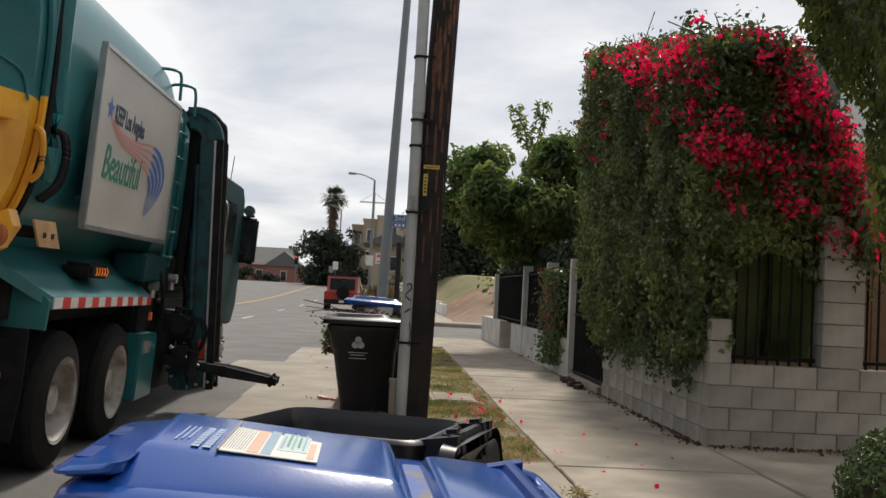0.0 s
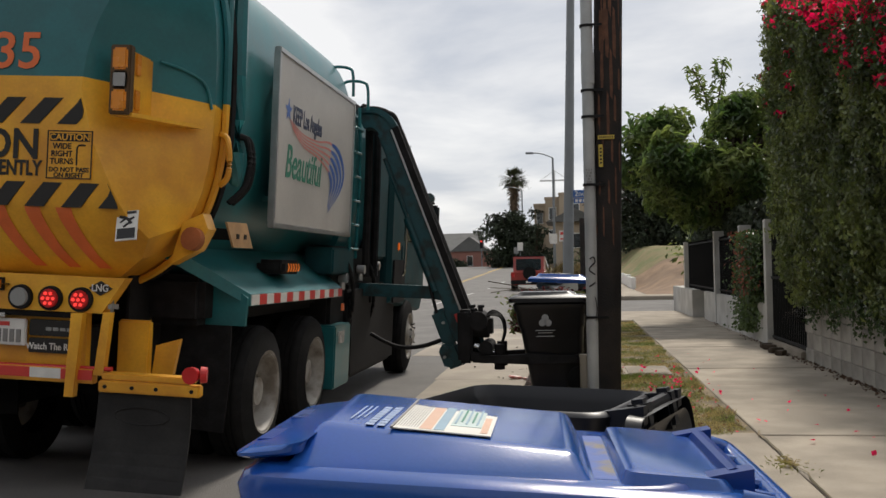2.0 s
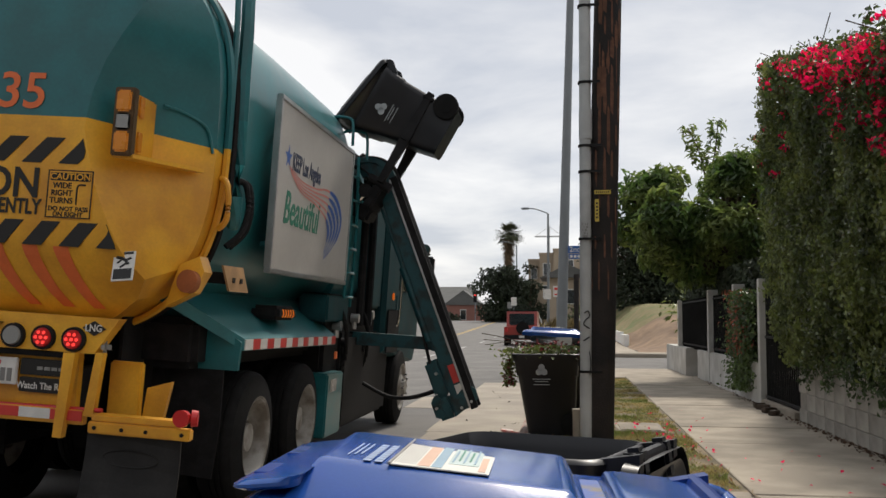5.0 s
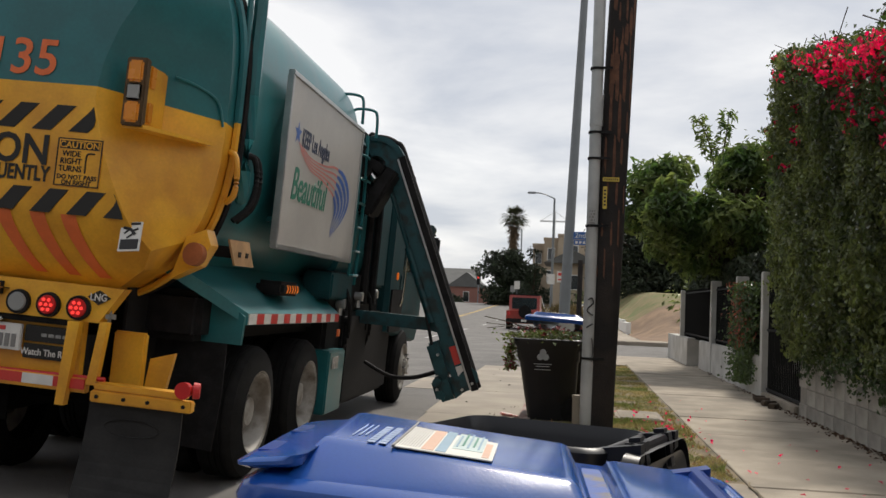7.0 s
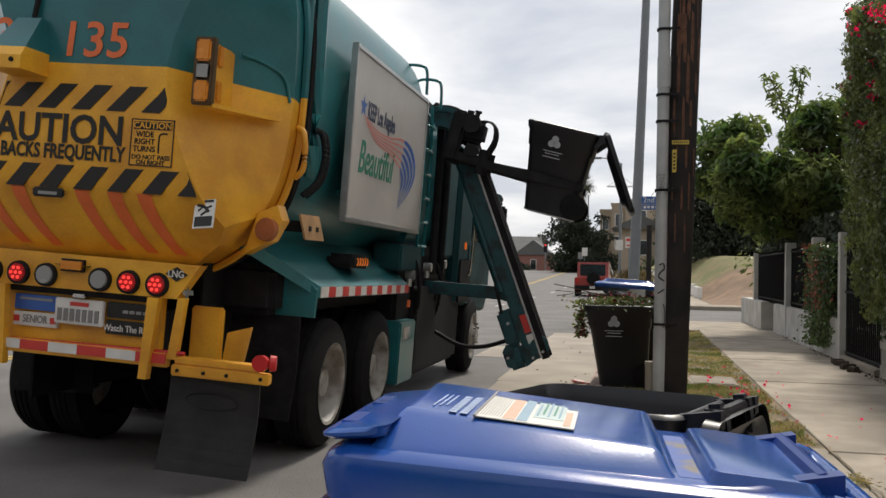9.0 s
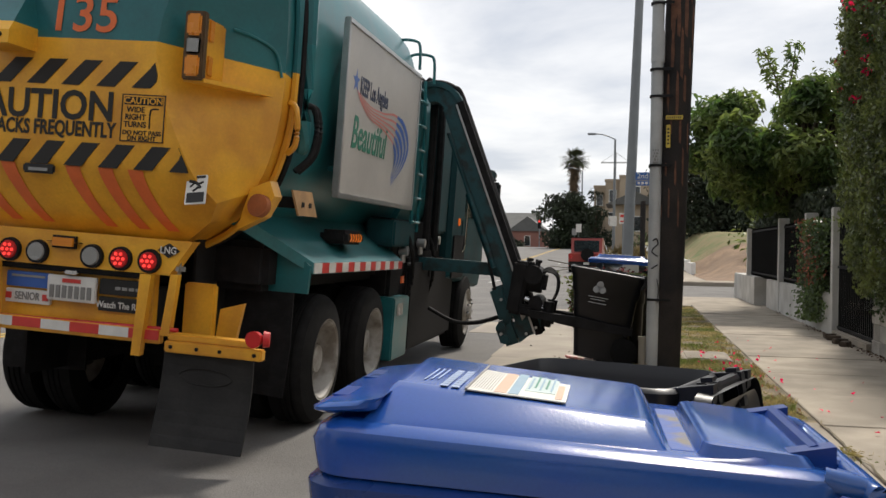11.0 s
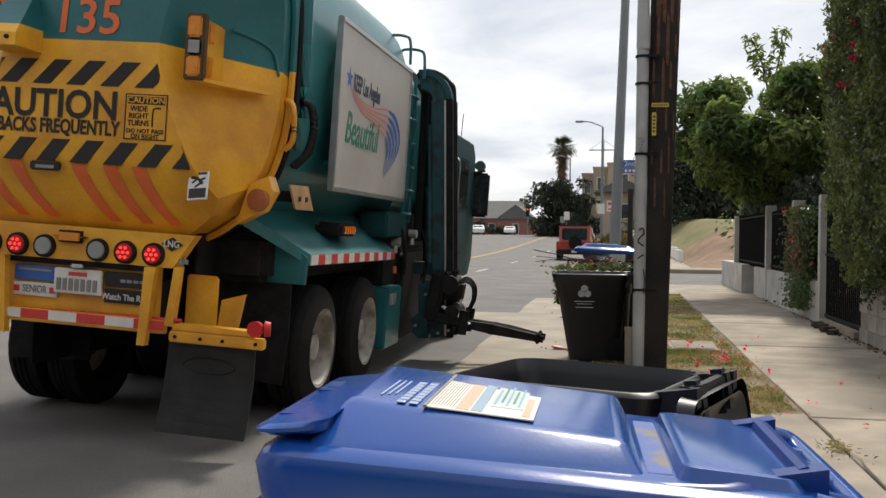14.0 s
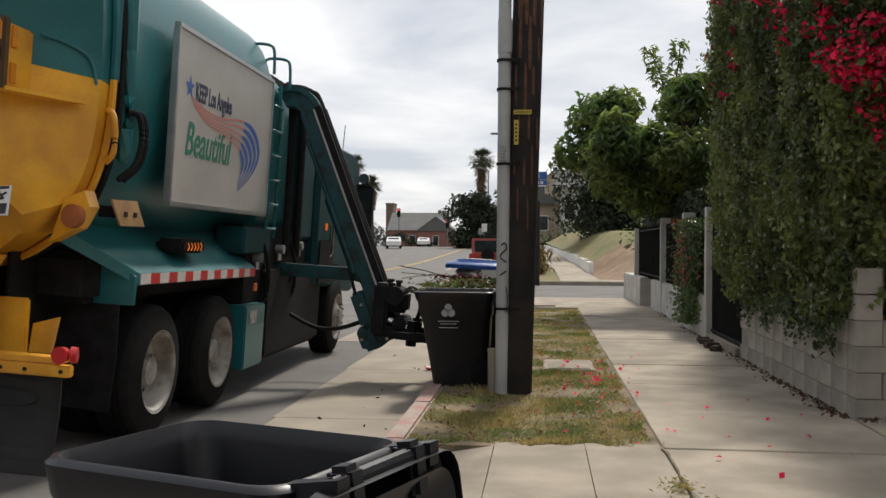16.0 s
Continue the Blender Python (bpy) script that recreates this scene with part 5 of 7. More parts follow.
hose = part("slack_hose", tube(B(), [(-0.80, 0.15, -0.50), (-0.5, 0.12, -0.62), (-0.2, 0.05, -0.60), (0.10, 0, -0.48)], 0.024, 8), BLACKSTEEL, strut, smooth=True)
# carriage: x outwards, origin where it grips the middle of a bin
bm = B()
box(bm, -1.02, -0.86, -0.19, 0.19, -0.14, 0.42, 0.03)
box(bm, -0.90, -0.66, -0.13, 0.13, 0.12, 0.36, 0.04)
rod(bm, (-0.80, -0.20, 0.30), (-0.80, 0.20, 0.30), 0.10, seg=16)
rod(bm, (-0.72, -0.24, 0.02), (-0.72, 0.24, 0.02), 0.075, seg=14)
box(bm, -0.88, -0.56, -0.24, 0.24, -0.13, -0.02, 0.02)
for y in (-0.2, 0.2):
    rod(bm, (-0.58, y, -0.20), (-0.58, y, 0.06), 0.055, seg=12)
carriage = part("carriage", bm, BLACKSTEEL, truck, "black greasy lifting carriage")
for k in range(5):
    x, y, z = -0.92 + 0.035 * k, -0.16 + 0.04 * ((k * 5) % 9), 0.36 + 0.03 * ((k * 2) % 3)
    part("valve", rod(rod(B(), (x, y, z - 0.08), (x, y, z + 0.03), 0.028, seg=8), (x - 0.03, y, z + 0.03), (x + 0.04, y, z + 0.03), 0.016, seg=6), BLACKSTEEL, carriage)
for i in range(4):
    y = -0.15 + i * 0.09
    part("hose", tube(B(), [(-0.78, y, 0.30), (-0.67, y - 0.02, 0.36 + 0.012 * i), (-0.56, y - 0.02, 0.33), (-0.53, y - 0.02, 0.18), (-0.58, y, 0.02)], 0.010, 6), BLACKSTEEL, carriage, smooth=True)
part("ram", rod(rod(B(), (-0.84, -0.16, 0.05), (-0.62, -0.18, -0.04), 0.035, seg=10), (-0.66, -0.17, -0.02), (-0.5, -0.19, -0.08), 0.018, seg=8), CHROME, carriage)


def gripper(s):
    bm = B()
    pts = [(-0.22, -0.035), (0.0, -0.04), (0.30, -0.055), (0.55, -0.045), (0.86, -0.035), (0.86, 0.035), (0.55, 0.045), (0.30, 0.055), (0.0, 0.04), (-0.22, 0.035)]
    slab(bm, pts, (-0.035, 0.035), "y")
    for x in (0.30, 0.80):
        box(bm, x - 0.02, x + 0.02, -0.045, 0.045, -0.06, 0.06, 0.01)
    tube(bm, [(0.12, -s * 0.045, 0.03), (0.45, -s * 0.05, 0.05), (0.82, -s * 0.045, 0.02)], 0.014, 6)
    g = part("gripper", bm, BLACKSTEEL, carriage, "black steel gripper bar")
    return g


grip_near, grip_far = gripper(-1), gripper(1)

# ---- wheeled bins ----


def wheeled_bin(name, label, body_mat, lid_mat, h, base, top, logo=True, lid=True, group="wheeled bins", extra=None):
    """Front at -x, hinge and wheels at +x, origin under the middle of its foot. base, top: (x0, x1, half width)."""
    t = thing(name, label, "bin", group)
    bx0, bx1, by = base
    tx0, tx1, ty = top
    zt = h - 0.09
    bm = B()

    def ring(x0, x1, y, z, r, inset=0.0):
        return [(a, b, z) for a, b in rrect((x1 - x0) / 2 - inset, y - inset, r, 4, (x0 + x1) / 2, 0)]
    n = 0.03
    mixr = lambda u, g=0.0: (bx0 + (tx0 - bx0) * u - g, bx1 + (tx1 - bx1) * u + g, by + (ty - by) * u + g)
    def R(u, z, g=0.0, r=0.07):
        x0, x1, y = mixr(u, g)
        return ring(x0, x1, y, z, r)
    rings = [R(0, 0.0), R(0, 0.03), R(0.72, 0.72 * zt), R(0.74, 0.74 * zt, 0.012), R(0.90, 0.90 * zt, 0.014), R(0.92, 0.92 * zt, 0.026), R(1.0, zt - 0.01, 0.03), R(1.0, zt, 0.022), R(1.0, zt + 0.002, 0.012), R(1.0, zt - 0.012, 0.004), R(0.97, zt - 0.04, -0.004), R(0.05, 0.05, -0.02)]
    loft(bm, rings, True, True)
    part("body", bm, body_mat, t, smooth=True)
    # hinge bar and handle behind
    bm = B()
    rod(bm, (tx1 + 0.09, -ty * 0.8, zt - 0.0), (tx1 + 0.09, ty * 0.8, zt - 0.0), 0.018, seg=10)
    for y in (-ty * 0.8, ty * 0.8):
        slab(bm, [(tx1 - 0.02, zt - 0.13), (tx1 + 0.02, zt - 0.13), (tx1 + 0.115, zt - 0.03), (tx1 + 0.115, zt + 0.02), (tx1, zt + 0.0)], (y - 0.02, y + 0.02), "y")
    part("handle", bm, body_mat, t)
    for s in (-1, 1):
        w = part("wheel", rod(rod(B(), (bx1 - 0.02, s * (by - 0.02), 0.13), (bx1 - 0.02, s * (by + 0.05), 0.13), 0.135, seg=24), (bx1 - 0.02, s * (by + 0.045), 0.13), (bx1 - 0.02, s * (by + 0.058), 0.13), 0.07, seg=16), TYRE, t)
    if logo:
        bm = B()
        cx, cz = (mixr(0.8)[0] + mixr(0.8)[1]) / 2 - 0.06, 0.80 * zt
        y0 = -mixr(0.82)[2] - 0.016
        for k in range(3):
            a = radians(90 + 120 * k)
            rod(bm, (cx + 0.034 * math.cos(a), y0, cz + 0.034 * math.sin(a)), (cx + 0.034 * math.cos(a), y0 - 0.003, cz + 0.034 * math.sin(a)), 0.036, seg=14)
        for i, (w, dz) in enumerate(((0.10, -0.10), (0.075, -0.125), (0.09, -0.16))):
            box(bm, cx - w, cx + w, y0 + 0.012, y0 + 0.016, cz + dz, cz + dz + 0.008)
        part("logo", bm, LOGO, t, "pale three-lobed logo with plain bars")
    L = None
    if lid:
        L = bin_lid(t, lid_mat, tx0, tx1, ty, zt)
    return t, L, zt


def bin_lid(parent, lid_mat, tx0, tx1, ty, zt):
    """Lid built from its hinge at (0, 0, 0), reaching to -x."""
    W = tx1 - tx0 + 0.16
    bm = B()

    def ring(x0, x1, y, z, r):
        return [(a, b, z) for a, b in rrect((x1 - x0) / 2, y, r, 4, (x0 + x1) / 2, 0)]
    g = 0.05
    rings = [ring(-W - 0.0, -0.02, ty + g, -0.03, 0.06), ring(-W, -0.01, ty + g, 0.012, 0.06), ring(-W + 0.02, -0.03, ty + g - 0.02, 0.03, 0.06), ring(-W + 0.09, -0.16, ty - 0.06, 0.040, 0.05), ring(-W + 0.12, -0.22, ty - 0.09, 0.075, 0.05)]
    loft(bm, rings, False, True)
    loft(bm, [ring(-W + 0.03, -0.05, ty + g - 0.03, -0.028, 0.06), ring(-W + 0.1, -0.1, ty - 0.06, 0.015, 0.05)], False, True)
    L = part("lid", bm, lid_mat, parent, smooth=True)
    L.matrix_basis = pose(tx1 + 0.09, 0, zt + 0.04)
    for y in (-ty * 0.55, ty * 0.55):
        part("lid_hinge", box(B(), -0.10, 0.02, y - 0.03, y + 0.03, -0.02, 0.035, 0.012), lid_mat, L)
    return L


SB, ST = (-0.25, 0.27, 0.235), (-0.40, 0.30, 0.29)
bin_a, lid_a, zt_a = wheeled_bin("wheeled_bin", "black plastic wheeled bin lifted by the truck", BLACKBIN, BLACKBIN, 1.0, SB, ST)
bin_b, lid_b, zt_b = wheeled_bin("wheeled_bin", "black wheeled bin heaped with flowery clippings", BLACKBIN, BLACKBIN, 1.0, SB, ST, lid=False)
bin_b.matrix_basis = pose(-0.14, 10.95, -0.03)
bin_c, lid_c, zt_c = wheeled_bin("wheeled_bin", "black-bodied wheeled bin with a blue lid ajar", BLACKBIN, BLUELID, 1.10, SB, ST, logo=False)
bin_c.matrix_basis = pose(-0.02, 11.75, -0.03)
lid_c.matrix_basis = pose(ST[1] + 0.09, 0, zt_c + 0.08, 0, 3)
bag = thing("plastic_bag", "white plastic bag bulging under the blue lid", "bag")
bm = B(); bmesh.ops.create_icosphere(bm, subdivisions=4, radius=1)
for v in bm.verts:
    k = 1 + 0.22 * noise.noise(v.co * 2.6) + 0.10 * noise.noise(v.co * 7)
    v.co = Vector((-0.10 + v.co.x * 0.28 * k, 11.68 + v.co.y * 0.25 * k, 0.995 + v.co.z * 0.12 * k))
part("film", bm, BAG, bag, smooth=True)
part("printed_label", box(B(), -0.08, 0.10, 11.40, 11.41, 0.96, 1.05, m=pose(0, 0, 0)), PAPER, bag)
LID_A_HINGE = (ST[1] + 0.09, 0, zt_a + 0.04)
# clippings heaped in the second bin, twigs hanging out
rng = np.random.default_rng(4)
heap = thing("garden_clippings", "heap of leafy twigs with crimson flowers", "clippings")
k = 900
p = np.stack([-0.18 + rng.normal(0, 0.2, k), 10.95 + rng.normal(0, 0.15, k), 0.88 + rng.uniform(-0.05, 0.08, k)], 1)
p2 = np.stack([-0.60 + rng.normal(0, 0.04, 260), 10.85 + rng.normal(0, 0.06, 260), 0.93 - rng.uniform(0, 0.42, 260)], 1)
leaf_cloud("leaves", np.concatenate([p, p2]), np.tile((0, -0.4, 0.8), (k + 260, 1)), 0.05, LEAFDARK, heap, rng=rng)
k = 130
p = np.concatenate([np.stack([-0.2 + rng.normal(0, 0.22, k), 10.85 + rng.normal(0, 0.12, k), 0.92 + rng.uniform(-0.03, 0.1, k)], 1), np.stack([-0.60 + rng.normal(0, 0.03, 90), 10.83 + rng.normal(0, 0.05, 90), 0.85 - rng.uniform(0, 0.35, 90)], 1)])
leaf_cloud("blossom", p, np.tile((0, -0.4, 0.8), (k + 90, 1)), 0.042, WILTED, heap, rng=rng)
bm = B()
for i in range(5):
    tube(bm, [(-0.2 + rng.normal(0, 0.12), 10.95 + rng.normal(0, 0.1), 0.88), (-0.45 + rng.normal(0, 0.1), 10.9 + rng.normal(0, 0.1), 0.98 + rng.uniform(0, 0.06)), (-0.68 + rng.normal(0, 0.12), 10.85 + rng.normal(0, 0.1), 0.95 + rng.uniform(-0.1, 0.1))], 0.0035, 4)
tube(bm, [(-0.3, 11.0, 0.95), (-0.65, 10.95, 1.05), (-0.92, 10.9, 1.10)], 0.005, 4)
part("twigs", bm, BARK, heap)
# paper label on the far blue lid
lab = part("label", box(B(), -0.60, -0.36, -0.16, 0.06, 0.079, 0.082), PAPER, lid_c, "printed paper label")

# near blue bin, its lid in steps, with label, moulded words and handle frame
BLUE_M = pose(-0.072, 1.751, -0.082, 0, 0, 2.4)
blue, _, zt_n = wheeled_bin("recycling_bin", "blue plastic recycling bin with a closed lid", BLUEBIN, BLUELID, 1.10, (-0.27, 0.25, 0.19), (-0.33, 0.26, 0.225), logo=False, lid=False)
blue.matrix_basis = BLUE_M
bm = B()


def ringxy(x0, x1, y, z, r, z1=None):
    out = []
    for a, b in rrect((x1 - x0) / 2, y, r, 5, (x0 + x1) / 2, 0):
        u = (a - x0) / (x1 - x0)
        out.append((a, b, z + ((z1 if z1 is not None else z) - z) * u))
    return out


Z = zt_n


def ringq(nl, nr, fr, fl, r=0.12):
    """A round-cornered ring stretched between four corners: near left, near right, far right, far left."""
    out = []
    for u, v in rrect(1, 1, r, 5):
        u, v = (u + 1) / 2, (v + 1) / 2
        out.append(tuple((nl[i] * (1 - u) + nr[i] * u) * (1 - v) + (fl[i] * (1 - u) + fr[i] * u) * v for i in range(3)))
    return out


loft(bm, [ringxy(-0.425, 0.375, 0.268, Z - 0.045, 0.06, Z - 0.085), ringxy(-0.432, 0.38, 0.274, Z + 0.006, 0.06, Z - 0.030), ringxy(-0.422, 0.374, 0.268, Z + 0.026, 0.055, Z - 0.020), ringxy(-0.40, 0.355, 0.250, Z + 0.038, 0.045, Z - 0.012)], False, True)
lid_n = part("lid", bm, BLUELID, blue, "glossy blue lid with a raised panel", smooth=True)
# raised panel: a long hip, highest at its front, with a steep end above the trough
bm = B()
loft(bm, [ringq((-0.352, -0.238, Z + 0.034), (0.128, -0.215, Z + 0.000), (0.128, 0.235, Z + 0.000), (-0.352, 0.252, Z + 0.034), 0.06),
          ringq((-0.346, -0.226, Z + 0.042), (0.120, -0.200, Z + 0.010), (0.120, 0.228, Z + 0.012), (-0.346, 0.249, Z + 0.046), 0.06),
          ringq((-0.326, -0.125, Z + 0.076), (0.106, -0.172, Z + 0.034), (0.106, 0.205, Z + 0.042), (-0.326, 0.242, Z + 0.078), 0.07),
          ringq((-0.320, -0.110, Z + 0.081), (0.098, -0.160, Z + 0.040), (0.098, 0.195, Z + 0.048), (-0.320, 0.238, Z + 0.083), 0.07),
          ringq((-0.310, -0.098, Z + 0.082), (0.088, -0.148, Z + 0.042), (0.088, 0.185, Z + 0.050), (-0.310, 0.230, Z + 0.084), 0.07)], False, True)
part("raised_panel", bm, BLUELID, lid_n, smooth=True)
bm = B()
loft(bm, [ringxy(0.17, 0.345, 0.222, Z - 0.003, 0.02, Z - 0.013), ringxy(0.18, 0.335, 0.208, Z + 0.018, 0.02, Z + 0.004), ringxy(0.19, 0.325, 0.198, Z + 0.020, 0.02, Z + 0.006)], False, True)
part("rear_panel", bm, BLUELID, lid_n, smooth=True)
part("dust", loft(B(), [ringq((0.128, -0.20, Z - 0.006), (0.172, -0.20, Z - 0.008), (0.172, 0.20, Z - 0.008), (0.128, 0.20, Z - 0.006)), ringq((0.132, -0.19, Z + 0.0035), (0.168, -0.19, Z + 0.0015), (0.168, 0.19, Z + 0.0015), (0.132, 0.19, Z + 0.0035))]), BINDIRT, lid_n, "dusty trough across the lid")
# front lip with grip notches
bm = B()
loft(bm, [ringxy(-0.422, -0.33, 0.236, Z + 0.043, 0.03, Z + 0.050), ringxy(-0.434, -0.33, 0.246, Z + 0.048, 0.035, Z + 0.056), ringxy(-0.434, -0.33, 0.246, Z + 0.053, 0.035, Z + 0.062), ringxy(-0.424, -0.32, 0.238, Z + 0.059, 0.03, Z + 0.070)], True, True)
part("lid_lip", bm, BLUELID, lid_n, smooth=True)
for y in (-0.11, 0.11):
    part("lip_slot", box(B(), -0.417, -0.387, y - 0.05, y + 0.05, Z + 0.054, Z + 0.0625), BLUEBIN, lid_n)
# skirt rim of the body under the lid, its lower edge arched at the near side
bm = B()
loft(bm, [ringxy(-0.410, 0.33, 0.262, Z - 0.175, 0.07, Z - 0.185), ringxy(-0.432, 0.345, 0.274, Z - 0.155, 0.07, Z - 0.17), ringxy(-0.440, 0.36, 0.280, Z - 0.060, 0.07, Z - 0.092), ringxy(-0.42, 0.35, 0.262, Z - 0.047, 0.07, Z - 0.083)], False, False)
part("skirt", bm, BLUEBIN, blue, smooth=True)
# handle frame behind the hinge
bm = B()
tube(bm, [(0.345, -0.245, Z - 0.018), (0.40, -0.25, Z - 0.03), (0.425, -0.225, Z - 0.045), (0.428, 0.225, Z - 0.045), (0.40, 0.25, Z - 0.03), (0.345, 0.245, Z - 0.018)], 0.018, 10)
for y in (-0.15, -0.05, 0.05, 0.15):
    tube(bm, [(0.345, y, Z - 0.024), (0.425, y + 0.01, Z - 0.042)], 0.010, 8)
part("handle_frame", bm, BLUELID, blue, smooth=True)
part("hinge_bar", rod(B(), (0.395, -0.285, Z - 0.085), (0.395, 0.285, Z - 0.085), 0.030, seg=16), BLUEBIN, blue, smooth=True)
part("hinge_plug", rod(B(), (0.395, -0.292, Z - 0.085), (0.395, -0.286, Z - 0.085), 0.023, seg=16), BLACKBIN, blue, "black hinge plug")
# lid label with printed bands
# artwork runs from the panel's front edge; the panel's top falls towards the hinge
SL = math.degrees(math.atan2(0.038, 0.40))
LBL = pose(-0.325, 0.0, Z + 0.0835, -0.5, SL, -1) @ Matrix.Diagonal((0.74, 1.12, 1, 1))


def on_lid(bm):
    bmesh.ops.transform(bm, matrix=LBL, verts=bm.verts)
    return bm


label = part("label", on_lid(box(B(), 0.175, 0.40, -0.11, 0.19, 0.0005, 0.0025)), PAPER, lid_n, "weathered printed paper label")
for x0, x1, y0, y1, m_, lab_ in ((0.268, 0.292, -0.10, 0.18, PAPERBLUE, "blue printed band"), (0.236, 0.264, -0.10, 0.12, PAPERORANGE, "orange printed block"), (0.300, 0.372, -0.05, 0.175, PAPERTEAL, "pale teal printed picture"), (0.374, 0.390, -0.095, 0.05, PAPERORANGE, "orange printed edge")):
    part("label_print", on_lid(box(B(), x0, x1, y0, y1, 0.0026, 0.0032)), m_, label, lab_)
for i in range(8):
    part("print_line", on_lid(box(B(), 0.183 + i * 0.0065, 0.1845 + i * 0.0065, -0.09, 0.16 - 0.02 * (i % 3), 0.0026, 0.0032)), PRINT, label)
for i in range(5):
    part("print_line", on_lid(box(B(), 0.306 + i * 0.013, 0.311 + i * 0.013, -0.03 + 0.02 * (i % 2), 0.10 + 0.03 * (i % 3), 0.0032, 0.0038)), LETTER_GREEN if i % 2 else PAPERBLUE, label)
part("label_edge", on_lid(box(B(), 0.172, 0.178, -0.112, 0.192, 0.0005, 0.0045)), PRINT, label, "curled dark label edge")
bm = B()
for i in range(2):
    for j in range(11):
        box(bm, 0.112 + i * 0.026, 0.130 + i * 0.026, -0.10 + j * 0.024, -0.082 + j * 0.024, 0.0006, 0.0016)
for i in range(3):
    box(bm, 0.064 + i * 0.013, 0.068 + i * 0.013, -0.06 + 0.01 * i, 0.13, 0.0006, 0.0016)
part("moulded_print", on_lid(bm), PALEPRINT, lid_n, "pale moulded lines of print")

# near black bin, open, its lid hanging behind
near, nl, zt_k = wheeled_bin("wheeled_bin", "empty black wheeled bin standing open", BLACKBIN, BLACKBIN, 1.03, (-0.24, 0.20, 0.19), (-0.31, 0.24, 0.225), logo=False)
near.matrix_basis = pose(-0.05, 2.88, -0.064, 0, 0, -20)
nl.matrix_basis = pose(0.33, 0, zt_k + 0.01, 0, 262, 0)
lit = thing("litter", "crumpled red and white wrapper in the gutter", "litter")
part("wrapper", box(box(B(), -0.1, 0.06, -0.05, 0.05, 0, 0.03, 0.01, m=pose(-0.68, 12.0, ROAD_Z + 0.012, 5, 8, 20)), -0.05, 0.08, -0.04, 0.04, 0, 0.02, 0.008, m=pose(-0.56, 11.9, ROAD_Z + 0.012, -6, 3, -30)), mat("red_wrapper", (0.6, 0.06, 0.05), 0.5, other=(0.7, 0.6, 0.55)), lit)
k = 34
rngl = np.random.default_rng(14)
leaf_cloud("gutter_leaves", np.stack([rngl.uniform(-1.4, -0.55, k), 7 + rngl.exponential(4, k), np.full(k, ROAD_Z + 0.012)], 1), np.tile((0, 0, 1.0), (k, 1)), 0.035, BARK, None, rng=rngl, droop=0)
tagged(bpy.data.objects["gutter_leaves"], "scattered dead leaves on the gutter", "leaves", kind="stuff")

# ---- plants ----
rng = np.random.default_rng(21)


def on_box(n, x0, x1, y0, y1, z0, z1, faces):
    """Random points with normals on chosen faces of a box; faces: list of (axis, sign, weight)."""
    w = np.array([f[2] for f in faces], float)
    k = rng.choice(len(faces), n, p=w / w.sum())
    p = np.stack([rng.uniform(x0, x1, n), rng.uniform(y0, y1, n), rng.uniform(z0, z1, n)], 1)
    nn = np.zeros((n, 3))
    lo, hi = (x0, y0, z0), (x1, y1, z1)
    for i, (ax, sg, _) in enumerate(faces):
        s = k == i
        p[s, ax] = hi[ax] if sg > 0 else lo[ax]
        nn[s, ax] = sg
    return p, nn


def bumpy(p, nn, amp, freq, seed=0.0):
    d = np.array([noise.fractal(Vector((a * freq + seed, b * freq, c * freq)), 1.0, 2.0, 3) for a, b, c in p])
    return p + nn * (d * amp)[:, None]


HX0, HX1, HY0, HY1 = 2.90, 4.35, 8.55, 14.4
vine = thing("bougainvillea", "clipped ivy and bougainvillea hedge with crimson blossom", "hedge")
crest = lambda y: 3.72 + 0.22 * (y - 8.6)
part("mass", loft(B(), [[(HX0 + 0.2, y, 0.8 if y < 12.6 else 2.0), (3.6, y, 0.8 if y < 12.6 else 2.0), (3.6, y, crest(y) - 0.35), (HX0 + 0.2, y, crest(y) - 0.3)] for y in (HY0 + 0.4, 12.5, 12.7, HY1 - 0.25)]), LEAFDARK, vine)
part("mass", box(B(), 3.6, HX1, HY0 + 0.5, 12.7, 0.8, 2.0, 0.15), LEAFDARK, vine)
p, nn = on_box(95000, HX0, HX1, HY0, HY1, 0.72, 4.25, [(0, -1, 3.6), (1, -1, 3.2), (2, 1, 1.0), (1, 1, 0.4), (0, 1, 0.6)])
p = bumpy(bumpy(p, nn, 0.20, 0.9), nn, 0.14, 3.1, 7.0) + rng.normal(0, 0.04, p.shape) - nn * rng.exponential(0.05, (len(p), 1))
p[:, 2] = 0.72 + (p[:, 2] - 0.72) * (crest(p[:, 1]) - 0.72) / (4.25 - 0.72)
top_line = lambda x: np.where(x > 3.6, 3.75 - (x - 3.6) * 2.3, 9.0)
low = p[:, 2] > top_line(p[:, 0])
p[low, 2] = top_line(p[low, 0]) - rng.exponential(0.12, low.sum())
# the face over the window recess hangs back and higher
keep = ~((p[:, 1] < HY0 + 0.5) & (p[:, 0] > 3.15) & (p[:, 2] < 1.55 + 0.25 * np.sin(p[:, 0] * 4)))
keep &= p[:, 2] > 0.70 + 1.0 * np.clip((p[:, 1] - 13.2) / 0.7, 0, 1) + 0.16 * np.sin(p[:, 1] * 5.3) * np.sin(p[:, 1] * 1.7)
leaf_cloud("ivy_leaves", p[keep], nn[keep], 0.066, LEAFDARK, vine, rng=rng)
